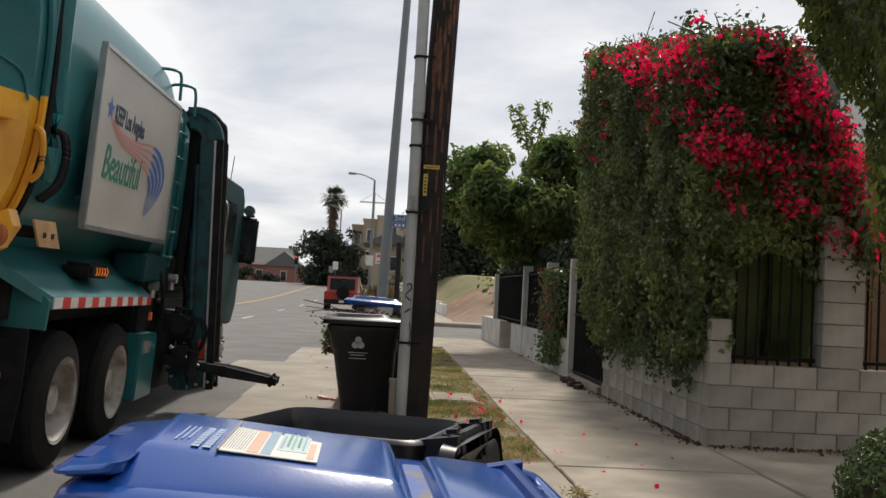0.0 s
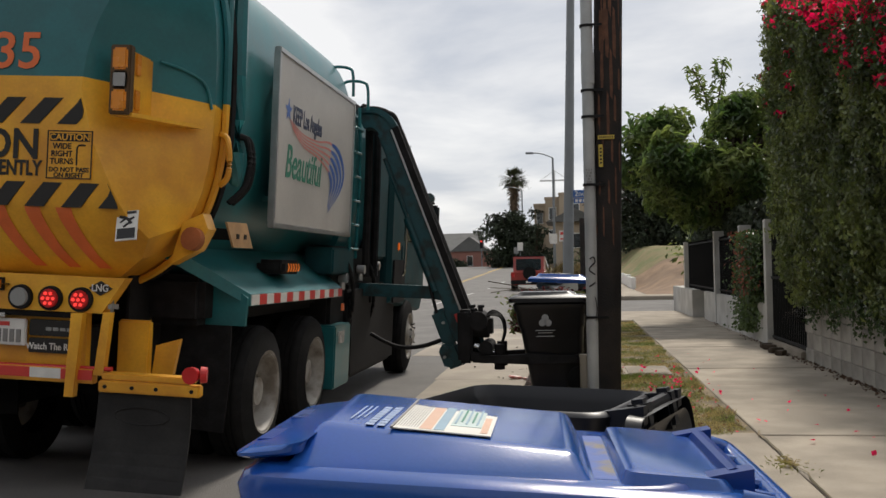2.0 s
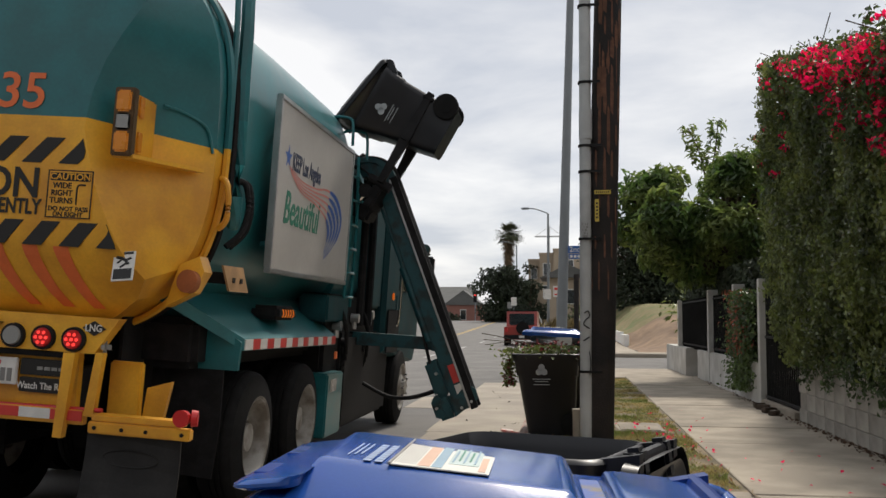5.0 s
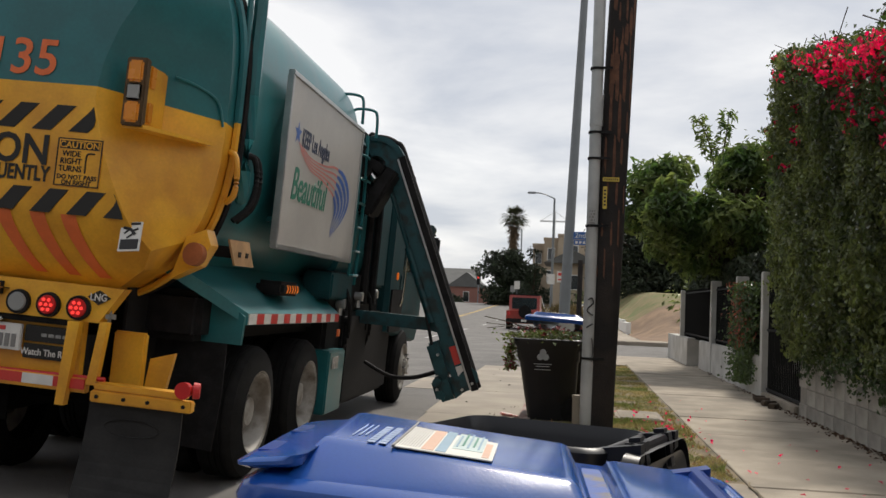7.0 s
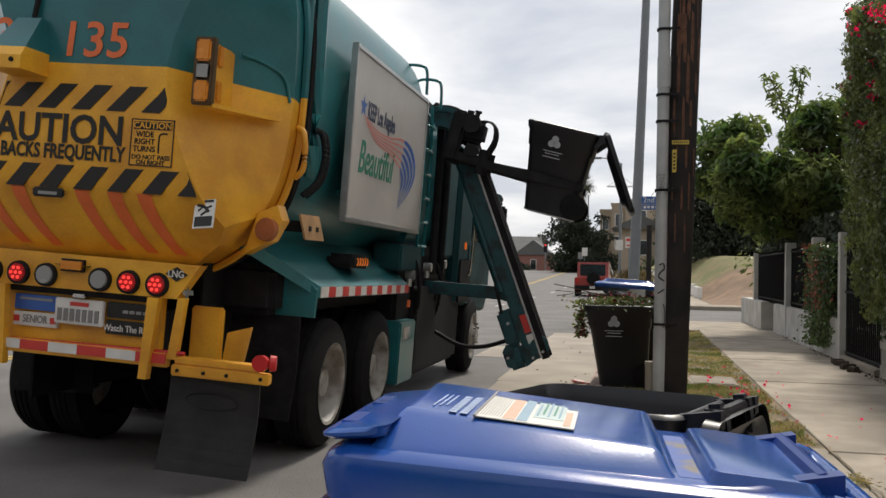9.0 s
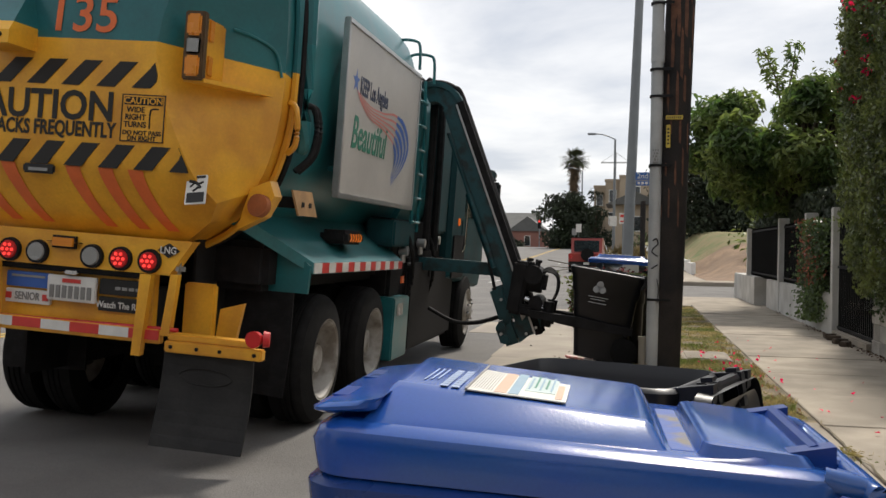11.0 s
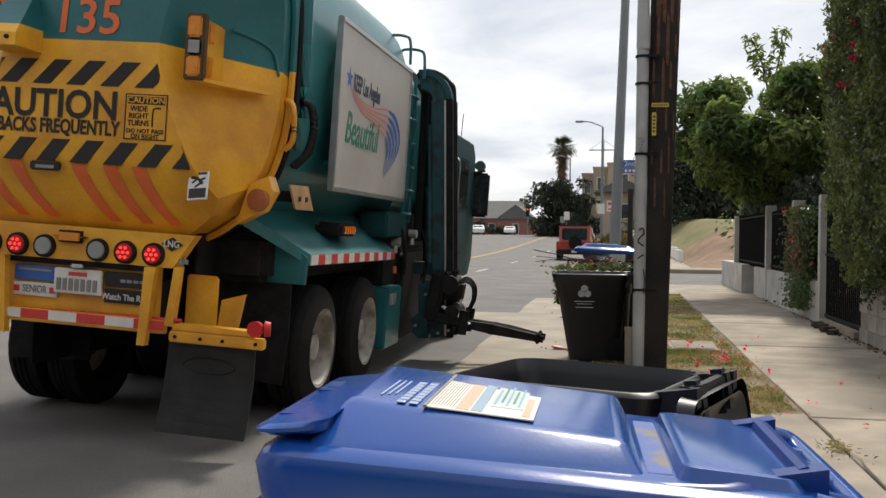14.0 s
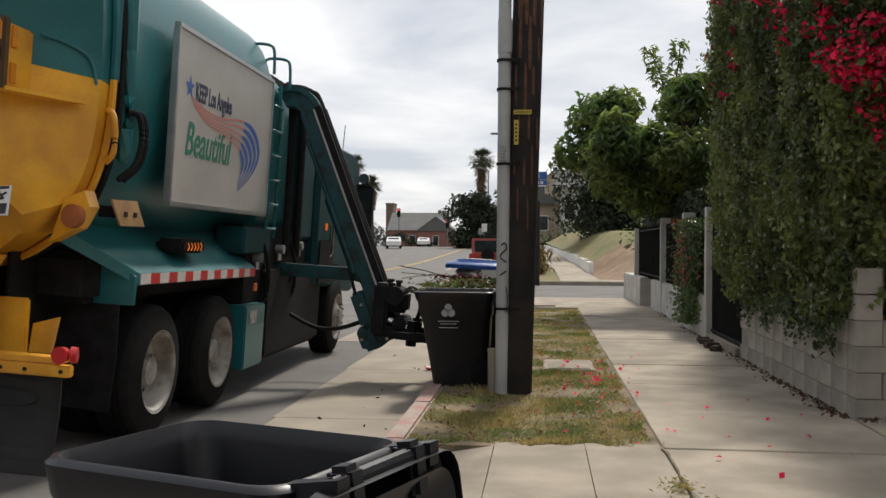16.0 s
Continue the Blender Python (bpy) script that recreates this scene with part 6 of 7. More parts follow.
# blossom clusters over the crest and the street corner, hanging down in garlands
mounds = []
for k in range(50):
    y = HY0 + 0.1 + 5.2 * rng.uniform(0, 1) ** 1.25
    x = HX0 + rng.uniform(-0.08, 0.75)
    z = crest(y) + rng.normal(-0.05, 0.07)
    for j in range(rng.integers(3, 6)):
        mounds.append((x, y, z, rng.uniform(0.07, 0.20) if y < 11 else rng.uniform(0.05, 0.11)))
        x, y, z = x + rng.normal(-0.03, 0.10), y + rng.normal(0, 0.14), z - rng.uniform(0.0, 0.12)
for k in range(30):
    x = rng.uniform(HX0 + 0.05, 4.4)
    z = rng.uniform(2.2, crest(HY0) + 0.05)
    if x < 3.5:
        z = max(z, 2.7)
    for j in range(rng.integers(2, 5)):
        mounds.append((x, HY0 - 0.04 + rng.normal(0, 0.08), z, rng.uniform(0.08, 0.22)))
        x, z = x + rng.normal(0, 0.10), z - rng.uniform(0.02, 0.14)
for k in range(10):
    mounds.append((HX0 - 0.04, rng.uniform(HY0, HY1), rng.uniform(3.0, 4.1), 0.07))
for k in range(16):
    y = rng.uniform(HY0, 11.0)
    z = crest(y) - rng.uniform(0.0, 0.75)
    for j in range(rng.integers(2, 5)):
        mounds.append((HX0 - 0.05, y, z, rng.uniform(0.06, 0.13)))
        y, z = y + rng.normal(0, 0.13), z - rng.uniform(0.03, 0.14)
for k in range(9):
    y = rng.uniform(11.8, HY1); mounds.append((HX0 + rng.uniform(0, 0.5), y, crest(y) + 0.02, 0.09))
mounds += [(3.05, 8.5, 2.35, 0.12), (3.12, 8.45, 2.15, 0.10), (3.1, 8.5, 2.65, 0.12), (3.25, 8.45, 2.75, 0.13), (3.7, 8.4, 2.2, 0.15), (4.1, 8.4, 1.95, 0.16), (4.4, 8.4, 2.3, 0.16)]
bp, bn, gp, gn = [], [], [], []
for x, y, z, r in mounds:
    z = min(z, float(top_line(np.array(x))) + 0.1)
    k = int(70 * (r / 0.15) ** 2)
    d = rng.normal(0, 1, (k, 3)); d /= np.linalg.norm(d, axis=1)[:, None]
    bp.append(np.array((x, y, z)) + d * r * rng.uniform(0.6, 1.15, (k, 1)) * np.array((1.15, 1.1, 0.75))); bn.append(d)
    k = 34
    d = rng.normal(0, 1, (k, 3)); d /= np.linalg.norm(d, axis=1)[:, None]
    gp.append(np.array((x, y, z)) + d * r * rng.uniform(0.6, 2.0, (k, 1))); gn.append(d)
leaf_cloud("blossom", np.concatenate(bp), np.concatenate(bn), 0.048, BLOSSOM, vine, "crimson papery blossom", rng=rng, aspect=0.9)
leaf_cloud("upper_leaves", np.concatenate(gp), np.concatenate(gn), 0.065, LEAFMID, vine, rng=rng)
# hanging trails over the wall face
tp, tn = [], []
for k in range(34):
    y = rng.uniform(8.6, 12.5); L = rng.uniform(0.1, 0.45)
    m = int(L * 150)
    tp.append(np.stack([np.full(m, HX0 - 0.02), y + rng.normal(0, 0.03, m), 0.85 - rng.uniform(0, L, m)], 1) + rng.normal(0, 0.02, (m, 3))); tn.append(np.tile((-1.0, 0, 0), (m, 1)))
leaf_cloud("trailing_foliage", np.concatenate(tp), np.concatenate(tn), 0.05, LEAFMID, vine, rng=rng)
bm = B()
for k in range(60):
    x, y = rng.uniform(2.95, 3.6), rng.uniform(8.5, 13.8)
    c = crest(y) - 0.1
    tube(bm, [(x, y, c), (x + rng.normal(0, 0.1), y + rng.normal(0, 0.1), c + 0.15), (x + rng.normal(0, 0.2), y + rng.normal(0, 0.2), c + 0.2 + rng.uniform(0, 0.2))], 0.006, 4)
part("shoots", bm, BARK, vine)["kind"] = "stuff"


def tree(name, label, cat, x, y, clumps, leaf, material, per=900, trunk=None, seed=1, aspect=0.5, droop=0.4):
    r = np.random.default_rng(seed)
    t = thing(name, label, cat)
    base, top, rad = trunk
    bm = B()
    mid = [(base[i] * 0.5 + top[i] * 0.5) + (0.08 if i < 2 else 0) for i in range(3)]
    tube(bm, [base, mid, top], [rad, rad * 0.8, rad * 0.55], 10)
    for c in clumps:
        tube(bm, [top, ((top[0] + c[0]) / 2, (top[1] + c[1]) / 2, (top[2] + c[2]) / 2 + 0.1), c[:3]], [rad * 0.45, rad * 0.3, rad * 0.12], 6)
    part("trunk", bm, BARK, t, smooth=True)
    P, N = [], []
    for cx, cy, cz, cr in clumps:
        k = int(per * cr * cr)
        d = r.normal(0, 1, (k, 3)); d /= np.linalg.norm(d, axis=1)[:, None]
        q = d * cr * (r.uniform(0.25, 1, (k, 1)) ** 0.45) * np.array((1, 1, 0.78))
        wob = np.array([noise.noise(Vector((a * 2.1 + cx * 5, b * 2.1, c * 2.1))) for a, b, c in q / cr])
        q *= (1 + 0.45 * wob)[:, None]
        P.append(np.array((cx, cy, cz)) + q); N.append(d * 0.6 + np.array((0, 0, 0.5)))
    leaf_cloud("crown", np.concatenate(P), np.concatenate(N), leaf, material, t, rng=r, aspect=aspect, droop=droop)
    return t


r2 = np.random.default_rng(8)
cl = []
for _ in range(62):
    d = r2.normal(0, 1, 3); d /= np.linalg.norm(d)
    q = r2.uniform(0.72, 1.0)
    cl.append((3.45 + d[0] * 2.3 * q, 20.8 + d[1] * 2.2 * q, 3.42 + d[2] * 1.25 * q, r2.uniform(0.34, 0.62)))
tree("garden_tree", "broad leafy green tree over the garden wall", "tree", 3.4, 21.5, cl, 0.19, LEAFTREE, 1500, ((3.25, 21.2, -0.1), (3.35, 21.0, 2.2), 0.2), 5, 0.38)
sp = thing("spindly_tree", "thin forked shoot with palmate leaves above the trees", "tree")
bm = tube(B(), [(3.8, 26.0, -0.1), (3.82, 26.0, 3.0), (3.8, 26.0, 5.0)], [0.07, 0.05, 0.035], 8)
P, N = [], []
for tip, n in (((3.32, 26.0, 6.45), 9), ((4.12, 26.05, 6.6), 10)):
    tube(bm, [(3.8, 26.0, 4.9), ((3.8 + tip[0]) / 2 + 0.06, 26.0, 5.75), tip], [0.03, 0.02, 0.012], 6)
    for k in range(n):
        f = 0.25 + 0.75 * k / (n - 1)
        cx, cz = 3.8 + (tip[0] - 3.8) * f, 4.95 + (tip[2] - 4.95) * f
        for j in range(16):
            az = r2.uniform(0, 6.28)
            rad = r2.uniform(0.1, 0.24)
            P.append((cx + rad * math.cos(az), 26.0 + rad * math.sin(az), cz + r2.normal(0, 0.05))); N.append((math.cos(az) * 0.3, math.sin(az) * 0.3, 1.0))
part("stem", bm, BARK, sp, smooth=True)
leaf_cloud("foliage", np.array(P), np.array(N), 0.21, LEAFTREE, sp, rng=r2, aspect=0.3, droop=0.6)
# trailing shrub on the low wall
sh = thing("wall_shrub", "trailing shrub with rusty leaves over the wall", "shrub")
k = 5200
p = np.stack([WALL_X - 0.06 + rng.normal(0, 0.1, k), 16.0 + rng.normal(0, 0.32, k), rng.uniform(0.15, 1.75, k)], 1)
p[:, 1] += (1.2 - p[:, 2]) * 0.1
leaf_cloud("foliage", p, np.tile((-1.0, -0.5, 0.3), (k, 1)), 0.06, LEAFMID, sh, rng=rng)
k = 700
p = np.stack([WALL_X - 0.12 + rng.normal(0, 0.08, k), 16.1 + rng.normal(0, 0.25, k), rng.uniform(0.7, 1.75, k)], 1)
leaf_cloud("rusty_leaves", p, np.tile((-1.0, -0.5, 0.3), (k, 1)), 0.055, mat("rusty_leaf", (0.28, 0.07, 0.03), 0.6, island=True, bump=0), sh, rng=rng)
k = 17000
dk = thing("fence_climber", "dark climbing leaves on the iron fence", "climber")
p = np.stack([WALL_X + 0.22 + np.abs(rng.normal(0, 0.15, k)), rng.uniform(15.2, 26, k), rng.uniform(0.5, 2.3, k)], 1)
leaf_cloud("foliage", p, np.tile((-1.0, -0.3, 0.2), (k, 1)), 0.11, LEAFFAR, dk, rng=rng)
# near vine curtain and clipped bush beside the forecourt
cur = thing("vine_curtain", "yellow-green vine curtain hanging over the yard", "vine")
k = 26000
y = rng.uniform(5.0, 7.4, k)
z = rng.uniform(1.5, 4.8, k)
edge = y * (0.535 - 0.10 * np.clip((z - 2.75) / 0.7, 0, 1)) + 0.06 * np.sin(y * 6.0)
x = edge + rng.exponential(0.4, k) + 0.08 * np.sin(z * 5 + y * 3)
keep = z > 1.75 + 0.35 * np.sin(x * 7) + 0.3 * np.sin(y * 5)
p = np.stack([x, y, z], 1)[keep]
leaf_cloud("foliage", p, np.tile((-1.0, -0.6, 0.1), (len(p), 1)), 0.07, LEAFLIGHT, cur, rng=rng, droop=1.0, aspect=0.4)
bm = B()
for i in range(14):
    yy = 5.0 + i * 0.16
    tube(bm, [(4.9, yy, 4.7), (4.6, yy + 0.1, 4.3), (4.45, yy, 3.2), (4.5, yy + 0.05, 1.6), (4.55, yy, -0.05)], 0.014, 5)
part("stems", bm, BARK, cur)
bush = thing("clipped_bush", "small clipped green bush on the forecourt", "bush")
k = 9000
d = rng.normal(0, 1, (k, 3)); d /= np.linalg.norm(d, axis=1)[:, None]
leaf_cloud("foliage", np.array((3.25, 5.55, 0.2)) + d * np.array((0.45, 0.5, 0.42)) * rng.uniform(0.8, 1.05, (k, 1)), d, 0.035, LEAFMID, bush, rng=rng)
bm = B(); bmesh.ops.create_icosphere(bm, subdivisions=3, radius=1, matrix=pose(3.25, 5.55, 0.2) @ Matrix.Diagonal((0.36, 0.41, 0.34, 1)))
part("twigs", bm, BARK, bush)
weed = thing("weed_tuft", "small green weed tuft in a pavement joint", "weed", kind="stuff")
k = 150
wr = np.abs(rng.normal(0, 0.09, k)); wa = rng.uniform(0, 6.28, k)
leaf_cloud("blades", np.stack([1.33 + wr * np.cos(wa), 6.2 + 1.8 * wr * np.sin(wa), 0.008 + rng.uniform(0, 0.012, k)], 1), np.tile((0, 0, 1.0), (k, 1)), 0.035, GRASS, weed, rng=rng, droop=0, aspect=0.2)
# fallen petals and leaves
k = 110
px = np.concatenate([rng.uniform(1.3, 2.9, 26), rng.normal(1.05, 0.22, k - 26)]); py = np.concatenate([6.5 + rng.exponential(3.0, 26), rng.normal(10.4, 1.1, k - 26)])
leaf_cloud("fallen_petals", np.stack([px, py, np.full(k, 0.02)], 1), np.tile((0, 0, 1.0), (k, 1)), 0.035, BLOSSOM, None, rng=rng, droop=0, aspect=0.8)
tagged(bpy.data.objects["fallen_petals"], "fallen crimson petals on pavement and grass", "petals", kind="stuff")
k = 420
wy = 8.5 + rng.exponential(3.5, k); wx = 2.93 - np.abs(rng.normal(0, 0.07, k))
leaf_cloud("leaf_litter", np.concatenate([np.stack([wx, wy, np.full(k, 0.015)], 1), np.stack([rng.uniform(2.95, 5, 300), 8.4 - np.abs(rng.normal(0, 0.1, 300)), np.full(300, 0.03)], 1)]), np.tile((0, 0, 1.0), (k + 300, 1)), 0.04, mat("dead_leaf", (0.10, 0.055, 0.03), 0.9, island=True, bump=0), None, rng=rng, droop=0)
tagged(bpy.data.objects["leaf_litter"], "dead brown leaves along the wall foot", "leaf litter", kind="stuff")

# ---- far side of the cross street, and the distance ----
hill = thing("lawn_hill", "grassy bank above a bare dirt slope", "hill", kind="structure")
bend = lambda y: 2.95 - 2.1 * max(0.0, (y - 49) / 31) ** 1.3 if y < 82 else 0.72
rise = lambda y: 1.2 * min(1.0, max(0.0, (y - 49) / 31))
ease = lambda u: (lambda s: s * s * (3 - 2 * s))(min(1.0, max(0.0, u)))
bm = B()
nx, ny = 30, 34
grid = []
for j in range(ny + 1):
    y = 39.55 + 72 * (j / ny) ** 1.3
    row = []
    for i in range(nx + 1):
        x = bend(y) + 0.1 + 42 * (i / nx) ** 1.6
        foot = rise(y) + (0.45 if y > 49 else -0.03)
        crown = max(foot, 2.3 * ease((y - 38.5) / 19) + 0.012 * max(0, y - 57))
        z = foot + (crown - foot) * ease((x - bend(y)) / 2.4) + 0.06 * noise.noise(Vector((x * 0.4, y * 0.4, 0)))
        row.append(bm.verts.new((x, y, z)))
    grid.append(row)
for j in range(ny):
    for i in range(nx):
        f = bm.faces.new((grid[j][i], grid[j][i + 1], grid[j + 1][i + 1], grid[j + 1][i]))
        c = f.calc_center_median()
        f.material_index = 1 if c.y < 49.5 + 0.25 * (c.x - 3) + 0.5 * math.sin(c.x * 2) else 0
part("bank", bm, [LAWN, DIRT], hill, smooth=True)
far_walk = thing("far_pavement", "pale pavement beyond the cross street", "pavement", kind="structure")
for i in range(14):
    ya, yb = 38.0 + i * 3, 40.98 + i * 3
    lo = [(bend(ya) - 1.6, ya), (bend(ya), ya), (bend(yb), yb), (bend(yb) - 1.6, yb)]
    part("slab", loft(B(), [[(x, y, -0.2) for x, y in lo], [(x, y, rise(y) + 0.01) for x, y in lo]]), CONCRETE, far_walk)
    part("verge", loft(B(), [[(-0.3, ya, -0.2), (lo[0][0] - 0.01, ya, -0.2), (lo[3][0] - 0.01, yb + 0.02, -0.2), (-0.3, yb + 0.02, -0.2)], [(-0.3, ya, 0.0), (max(-0.28, lo[0][0] - 0.01), ya, rise(ya)), (max(-0.28, lo[3][0] - 0.01), yb + 0.02, rise(yb)), (-0.3, yb + 0.02, 0.0)]]), LAWN, far_walk)
part("kerb_edge", box(B(), -0.45, 30, 37.6, 38.0, -0.2, 0.0, 0.02), GUTTER, far_walk)
part("kerb_edge", box(B(), -0.5, -0.3, 38.0, 120, -0.2, 0.0, 0.02), GUTTER, far_walk)
part("cross_walkway", box(B(), 2.96, 30, 38.0, 39.6, -0.2, 0.005, 0.01), CONCRETE, far_walk)
retain = thing("retaining_wall", "low pale retaining wall along the bank", "wall", kind="structure")
for i in range(11):
    ya, yb = 48.6 + i * 2.9, 51.46 + i * 2.9
    lo = [(bend(ya), ya), (bend(ya) + 0.22, ya), (bend(yb) + 0.22, yb), (bend(yb), yb)]
    h_ = 0.58 - 0.02 * i + 0.04 * (i % 2)
    part("segment", loft(B(), [[(x, y, -0.1) for x, y in lo], [(x, y, rise(ya) + h_) for x, y in lo]]), WHITE, retain)
st = thing("stake_post", "thin rusty sign stake on the bank", "post")
part("stake", rod(B(), (6.2, 39.9, 0), (6.2, 39.9, 3.0), 0.035, seg=8), BARK, st)
part("flag", box(B(), 6.12, 6.34, 39.86, 39.88, 1.8, 2.0), REDFILM, st)
rub = thing("rubble", "small heap of pale rubble at the bank foot", "rubble")
bm = B()
rr = np.random.default_rng(2)
for k in range(22):
    box(bm, -0.12, 0.12, -0.1, 0.1, 0, 0.14, 0.03, m=pose(5.2 + rr.normal(0, 0.5), 39.9 + rr.normal(0, 0.3), 0.0, rr.uniform(-20, 20), rr.uniform(-20, 20), rr.uniform(0, 90)) )
part("stones", bm, CONCRETE, rub)


def house(name, label, x0, x1, y0, y1, z0, h, wall_mat, roof_mat, roof_h, wins, eave=0.5, ridge="x"):
    t = thing(name, label, "house")
    part("wall", box(B(), x0, x1, y0, y1, z0, z0 + h), wall_mat, t)
    bm = B()
    a0, a1, b0, b1, zt = x0 - eave, x1 + eave, y0 - eave, y1 + eave, z0 + h
    if roof_h:
        if ridge == "x":
            m = (b0 + b1) / 2
            loft(bm, [[(a0, b0, zt), (a0, b1, zt), (a0, m, zt + roof_h)], [(a1, b0, zt), (a1, b1, zt), (a1, m, zt + roof_h)]])
        else:
            m = (a0 + a1) / 2
            loft(bm, [[(a0, b0, zt), (a1, b0, zt), (m, b0, zt + roof_h)], [(a0, b1, zt), (a1, b1, zt), (m, b1, zt + roof_h)]])
    else:
        box(bm, x0 - 0.1, x1 + 0.1, y0 - 0.1, y1 + 0.1, zt, zt + 0.3)
    part("roof", bm, roof_mat, t)
    for wx, wz, ww, wh in wins:
        w = part("window", box(B(), wx - ww / 2 - 0.08, wx + ww / 2 + 0.08, y0 - 0.08, y0 + 0.02, wz - wh / 2 - 0.08, wz + wh / 2 + 0.08), WHITE, t)
        part("pane", box(B(), wx - ww / 2, wx + ww / 2, y0 - 0.1, y0 - 0.079, wz - wh / 2, wz + wh / 2), GLASS, w)
    return t


# tan flat-roofed apartments, stepped, on the hill
ap = house("apartment_building", "tan flat-roofed apartment block with balconies", -1.4, 4.5, 118, 135, 0, 9.9, TAN, TAN, 0, [(0.2, 4.6, 1.6, 1.5), (0.2, 8.0, 1.6, 1.5), (3.9, 8.0, 0.9, 1.5)])
for z in (3.6, 6.9):
    b = part("balcony", box(B(), 2.0, 4.8, 116.6, 118, z, z + 1.1, 0.05), TAN, ap)
    part("balcony_recess", box(B(), 2.2, 4.6, 117.9, 117.98, z + 1.1, z + 2.6), GLASS, ap)
house("apartment_wing", "tan stepped wing of the apartments", -3.2, -1.4, 121, 137, 0, 9.6, TAN, TAN, 0, [(-2.3, 7.8, 0.8, 1.4), (-2.3, 5.0, 0.8, 1.4)])
house("apartment_wing", "tan stepped wing of the apartments", -4.7, -3.2, 124, 137, 0, 9.0, TAN, TAN, 0, [(-4.0, 7.4, 0.7, 1.3)])
house("porch_house", "small house with a gabled porch", -1.6, 2.2, 92, 100, 0.8, 4.6, TAN, SLATE, 1.3, [(0.6, 3.6, 1.2, 1.3)], 0.8, "y")
house("hill_house", "white house with a tiled roof above the bank", 2.3, 6, 90, 96, 2.2, 4.6, STUCCO, SLATE, 2.0, [(3.2, 4.6, 0.9, 1.4), (5.0, 4.6, 1.0, 1.4)], 0.6, "x")
ch = house("church_hall", "brick hall with a grey shingle roof", -28.5, -18, 182, 195, 0, 4.4, BRICKRED, SLATE, 3.6, [(-20.5, 2.6, 1.2, 1.6), (-24, 2.6, 1.2, 1.6)], 0.4, "x")
house("brick_gable", "brick gabled end wing of the hall", -22.5, -15.5, 178, 186, 0, 4.2, BRICKRED, SLATE, 2.8, [(-19, 2.4, 1.0, 1.8)], 0.3, "y")
house("brick_block", "low dull red brick building", -15.4, -12.0, 186, 196, 0, 4.4, BRICKRED, SLATE, 0, [(-13.8, 2.6, 0.8, 1.2)])
house("corner_tower", "stubby brown tower far down the street", -32.9, -31.3, 205, 210, 0, 10.4, DULLTAN, DULLTAN, 0, [])
# white gabled house beyond the hedge
hh = house("gable_house", "white-sided house with a gable window behind the hedge", 4.95, 11.5, 12.4, 22, 0, 4.75, WHITE, SLATE, 0.7, [(5.72, 4.25, 0.42, 0.75)], 0.3, "x")
part("skirt_wall", box(B(), 4.9, 11.5, 12.3, 12.395, 0, 3.55), mat("tan_siding", (0.36, 0.25, 0.14), 0.85), hh)
# wooden post and signs on the far corner
wp = thing("wooden_post", "dark timber post on the far corner", "post")
part("shaft", rod(B(), (0.43, 36.0, -0.1), (0.43, 36.0, 3.0), 0.10, seg=10), WOODPOLE, wp)


def small_sign(x, y, z, w, h, m_, lab):
    s = thing("parking_sign", lab, "sign", "roadside signs")
    part("post", rod(B(), (x, y, -0.1), (x, y, z + h / 2), 0.035, seg=8), MAST, s)
    part("plate", box(B(), x - w / 2, x + w / 2, y - 0.05, y - 0.035, z - h / 2, z + h / 2, 0.006), m_, s)
    return s


s1 = small_sign(-0.35, 44, 2.6, 0.36, 0.5, WHITEFILM, "white parking sign with red bars")
for z0, z1 in ((2.66, 2.78), (2.44, 2.5)):
    part("bar", box(B(), -0.48, -0.22, 43.93, 43.948, z0, z1), REDFILM, s1)
small_sign(-1.2, 66, 3.1, 0.5, 0.7, WHITEFILM, "white roadside sign on a thin post")
small_sign(-5.6, 105, 3.4, 0.6, 0.9, WHITEFILM, "small white roadside sign")
small_sign(-6.8, 118, 3.2, 0.6, 0.8, GREYLENS, "small grey roadside sign back")
for x, z in ((-16.2, 4.6), (-25.1, 6.6)):
    tl = thing("traffic_light", "black traffic signal with a red light", "traffic light", "far traffic lights")
    part("post", rod(B(), (x, 172, -0.1), (x, 172, z + 0.4), 0.1, seg=8), MAST, tl)
    part("head", box(B(), x - 0.3, x + 0.3, 171.7, 172, z, z + 1.6, 0.05), BLACKSTEEL, tl)
    part("red_light", rod(B(), (x, 171.6, z + 1.3), (x, 171.7, z + 1.3), 0.18, seg=12), REDGLOW, tl, "lit red light")
street_lamp(-6.3, 125, 11.5, 1.6, "far grey street lamp")
crane = thing("tower_crane", "thin white tower crane far away", "crane")
part("tower", box(B(), -5.1, -4.7, 300, 300.4, 0, 31), WHITE, crane)
part("jib", box(B(), -9.5, -0.5, 300, 300.4, 27.6, 28.1), WHITE, crane)
part("stay", tube(tube(B(), [(-4.9, 300, 31), (-0.8, 300, 28)], 0.08, 5), [(-4.9, 300, 31), (-9.2, 300, 28)], 0.08, 5), WHITE, crane)


def far_tree(name, lab, x, y, z0, h, r, nclump, seed, material=None, leaf=0.45):
    q = np.random.default_rng(seed)
    cl = []
    for _ in range(nclump):
        u = q.uniform(0, 1)
        cl.append((x + q.normal(0, r * 0.42), y + q.normal(0, r * 0.3), z0 + h * (0.2 + 0.75 * u), r * (0.55 - 0.25 * u)))
    return tree(name, lab, "tree", x, y, cl, leaf, material or LEAFFAR, 130, ((x, y, z0 - 0.2), (x, y, z0 + h * 0.4), 0.25), seed, 0.5)


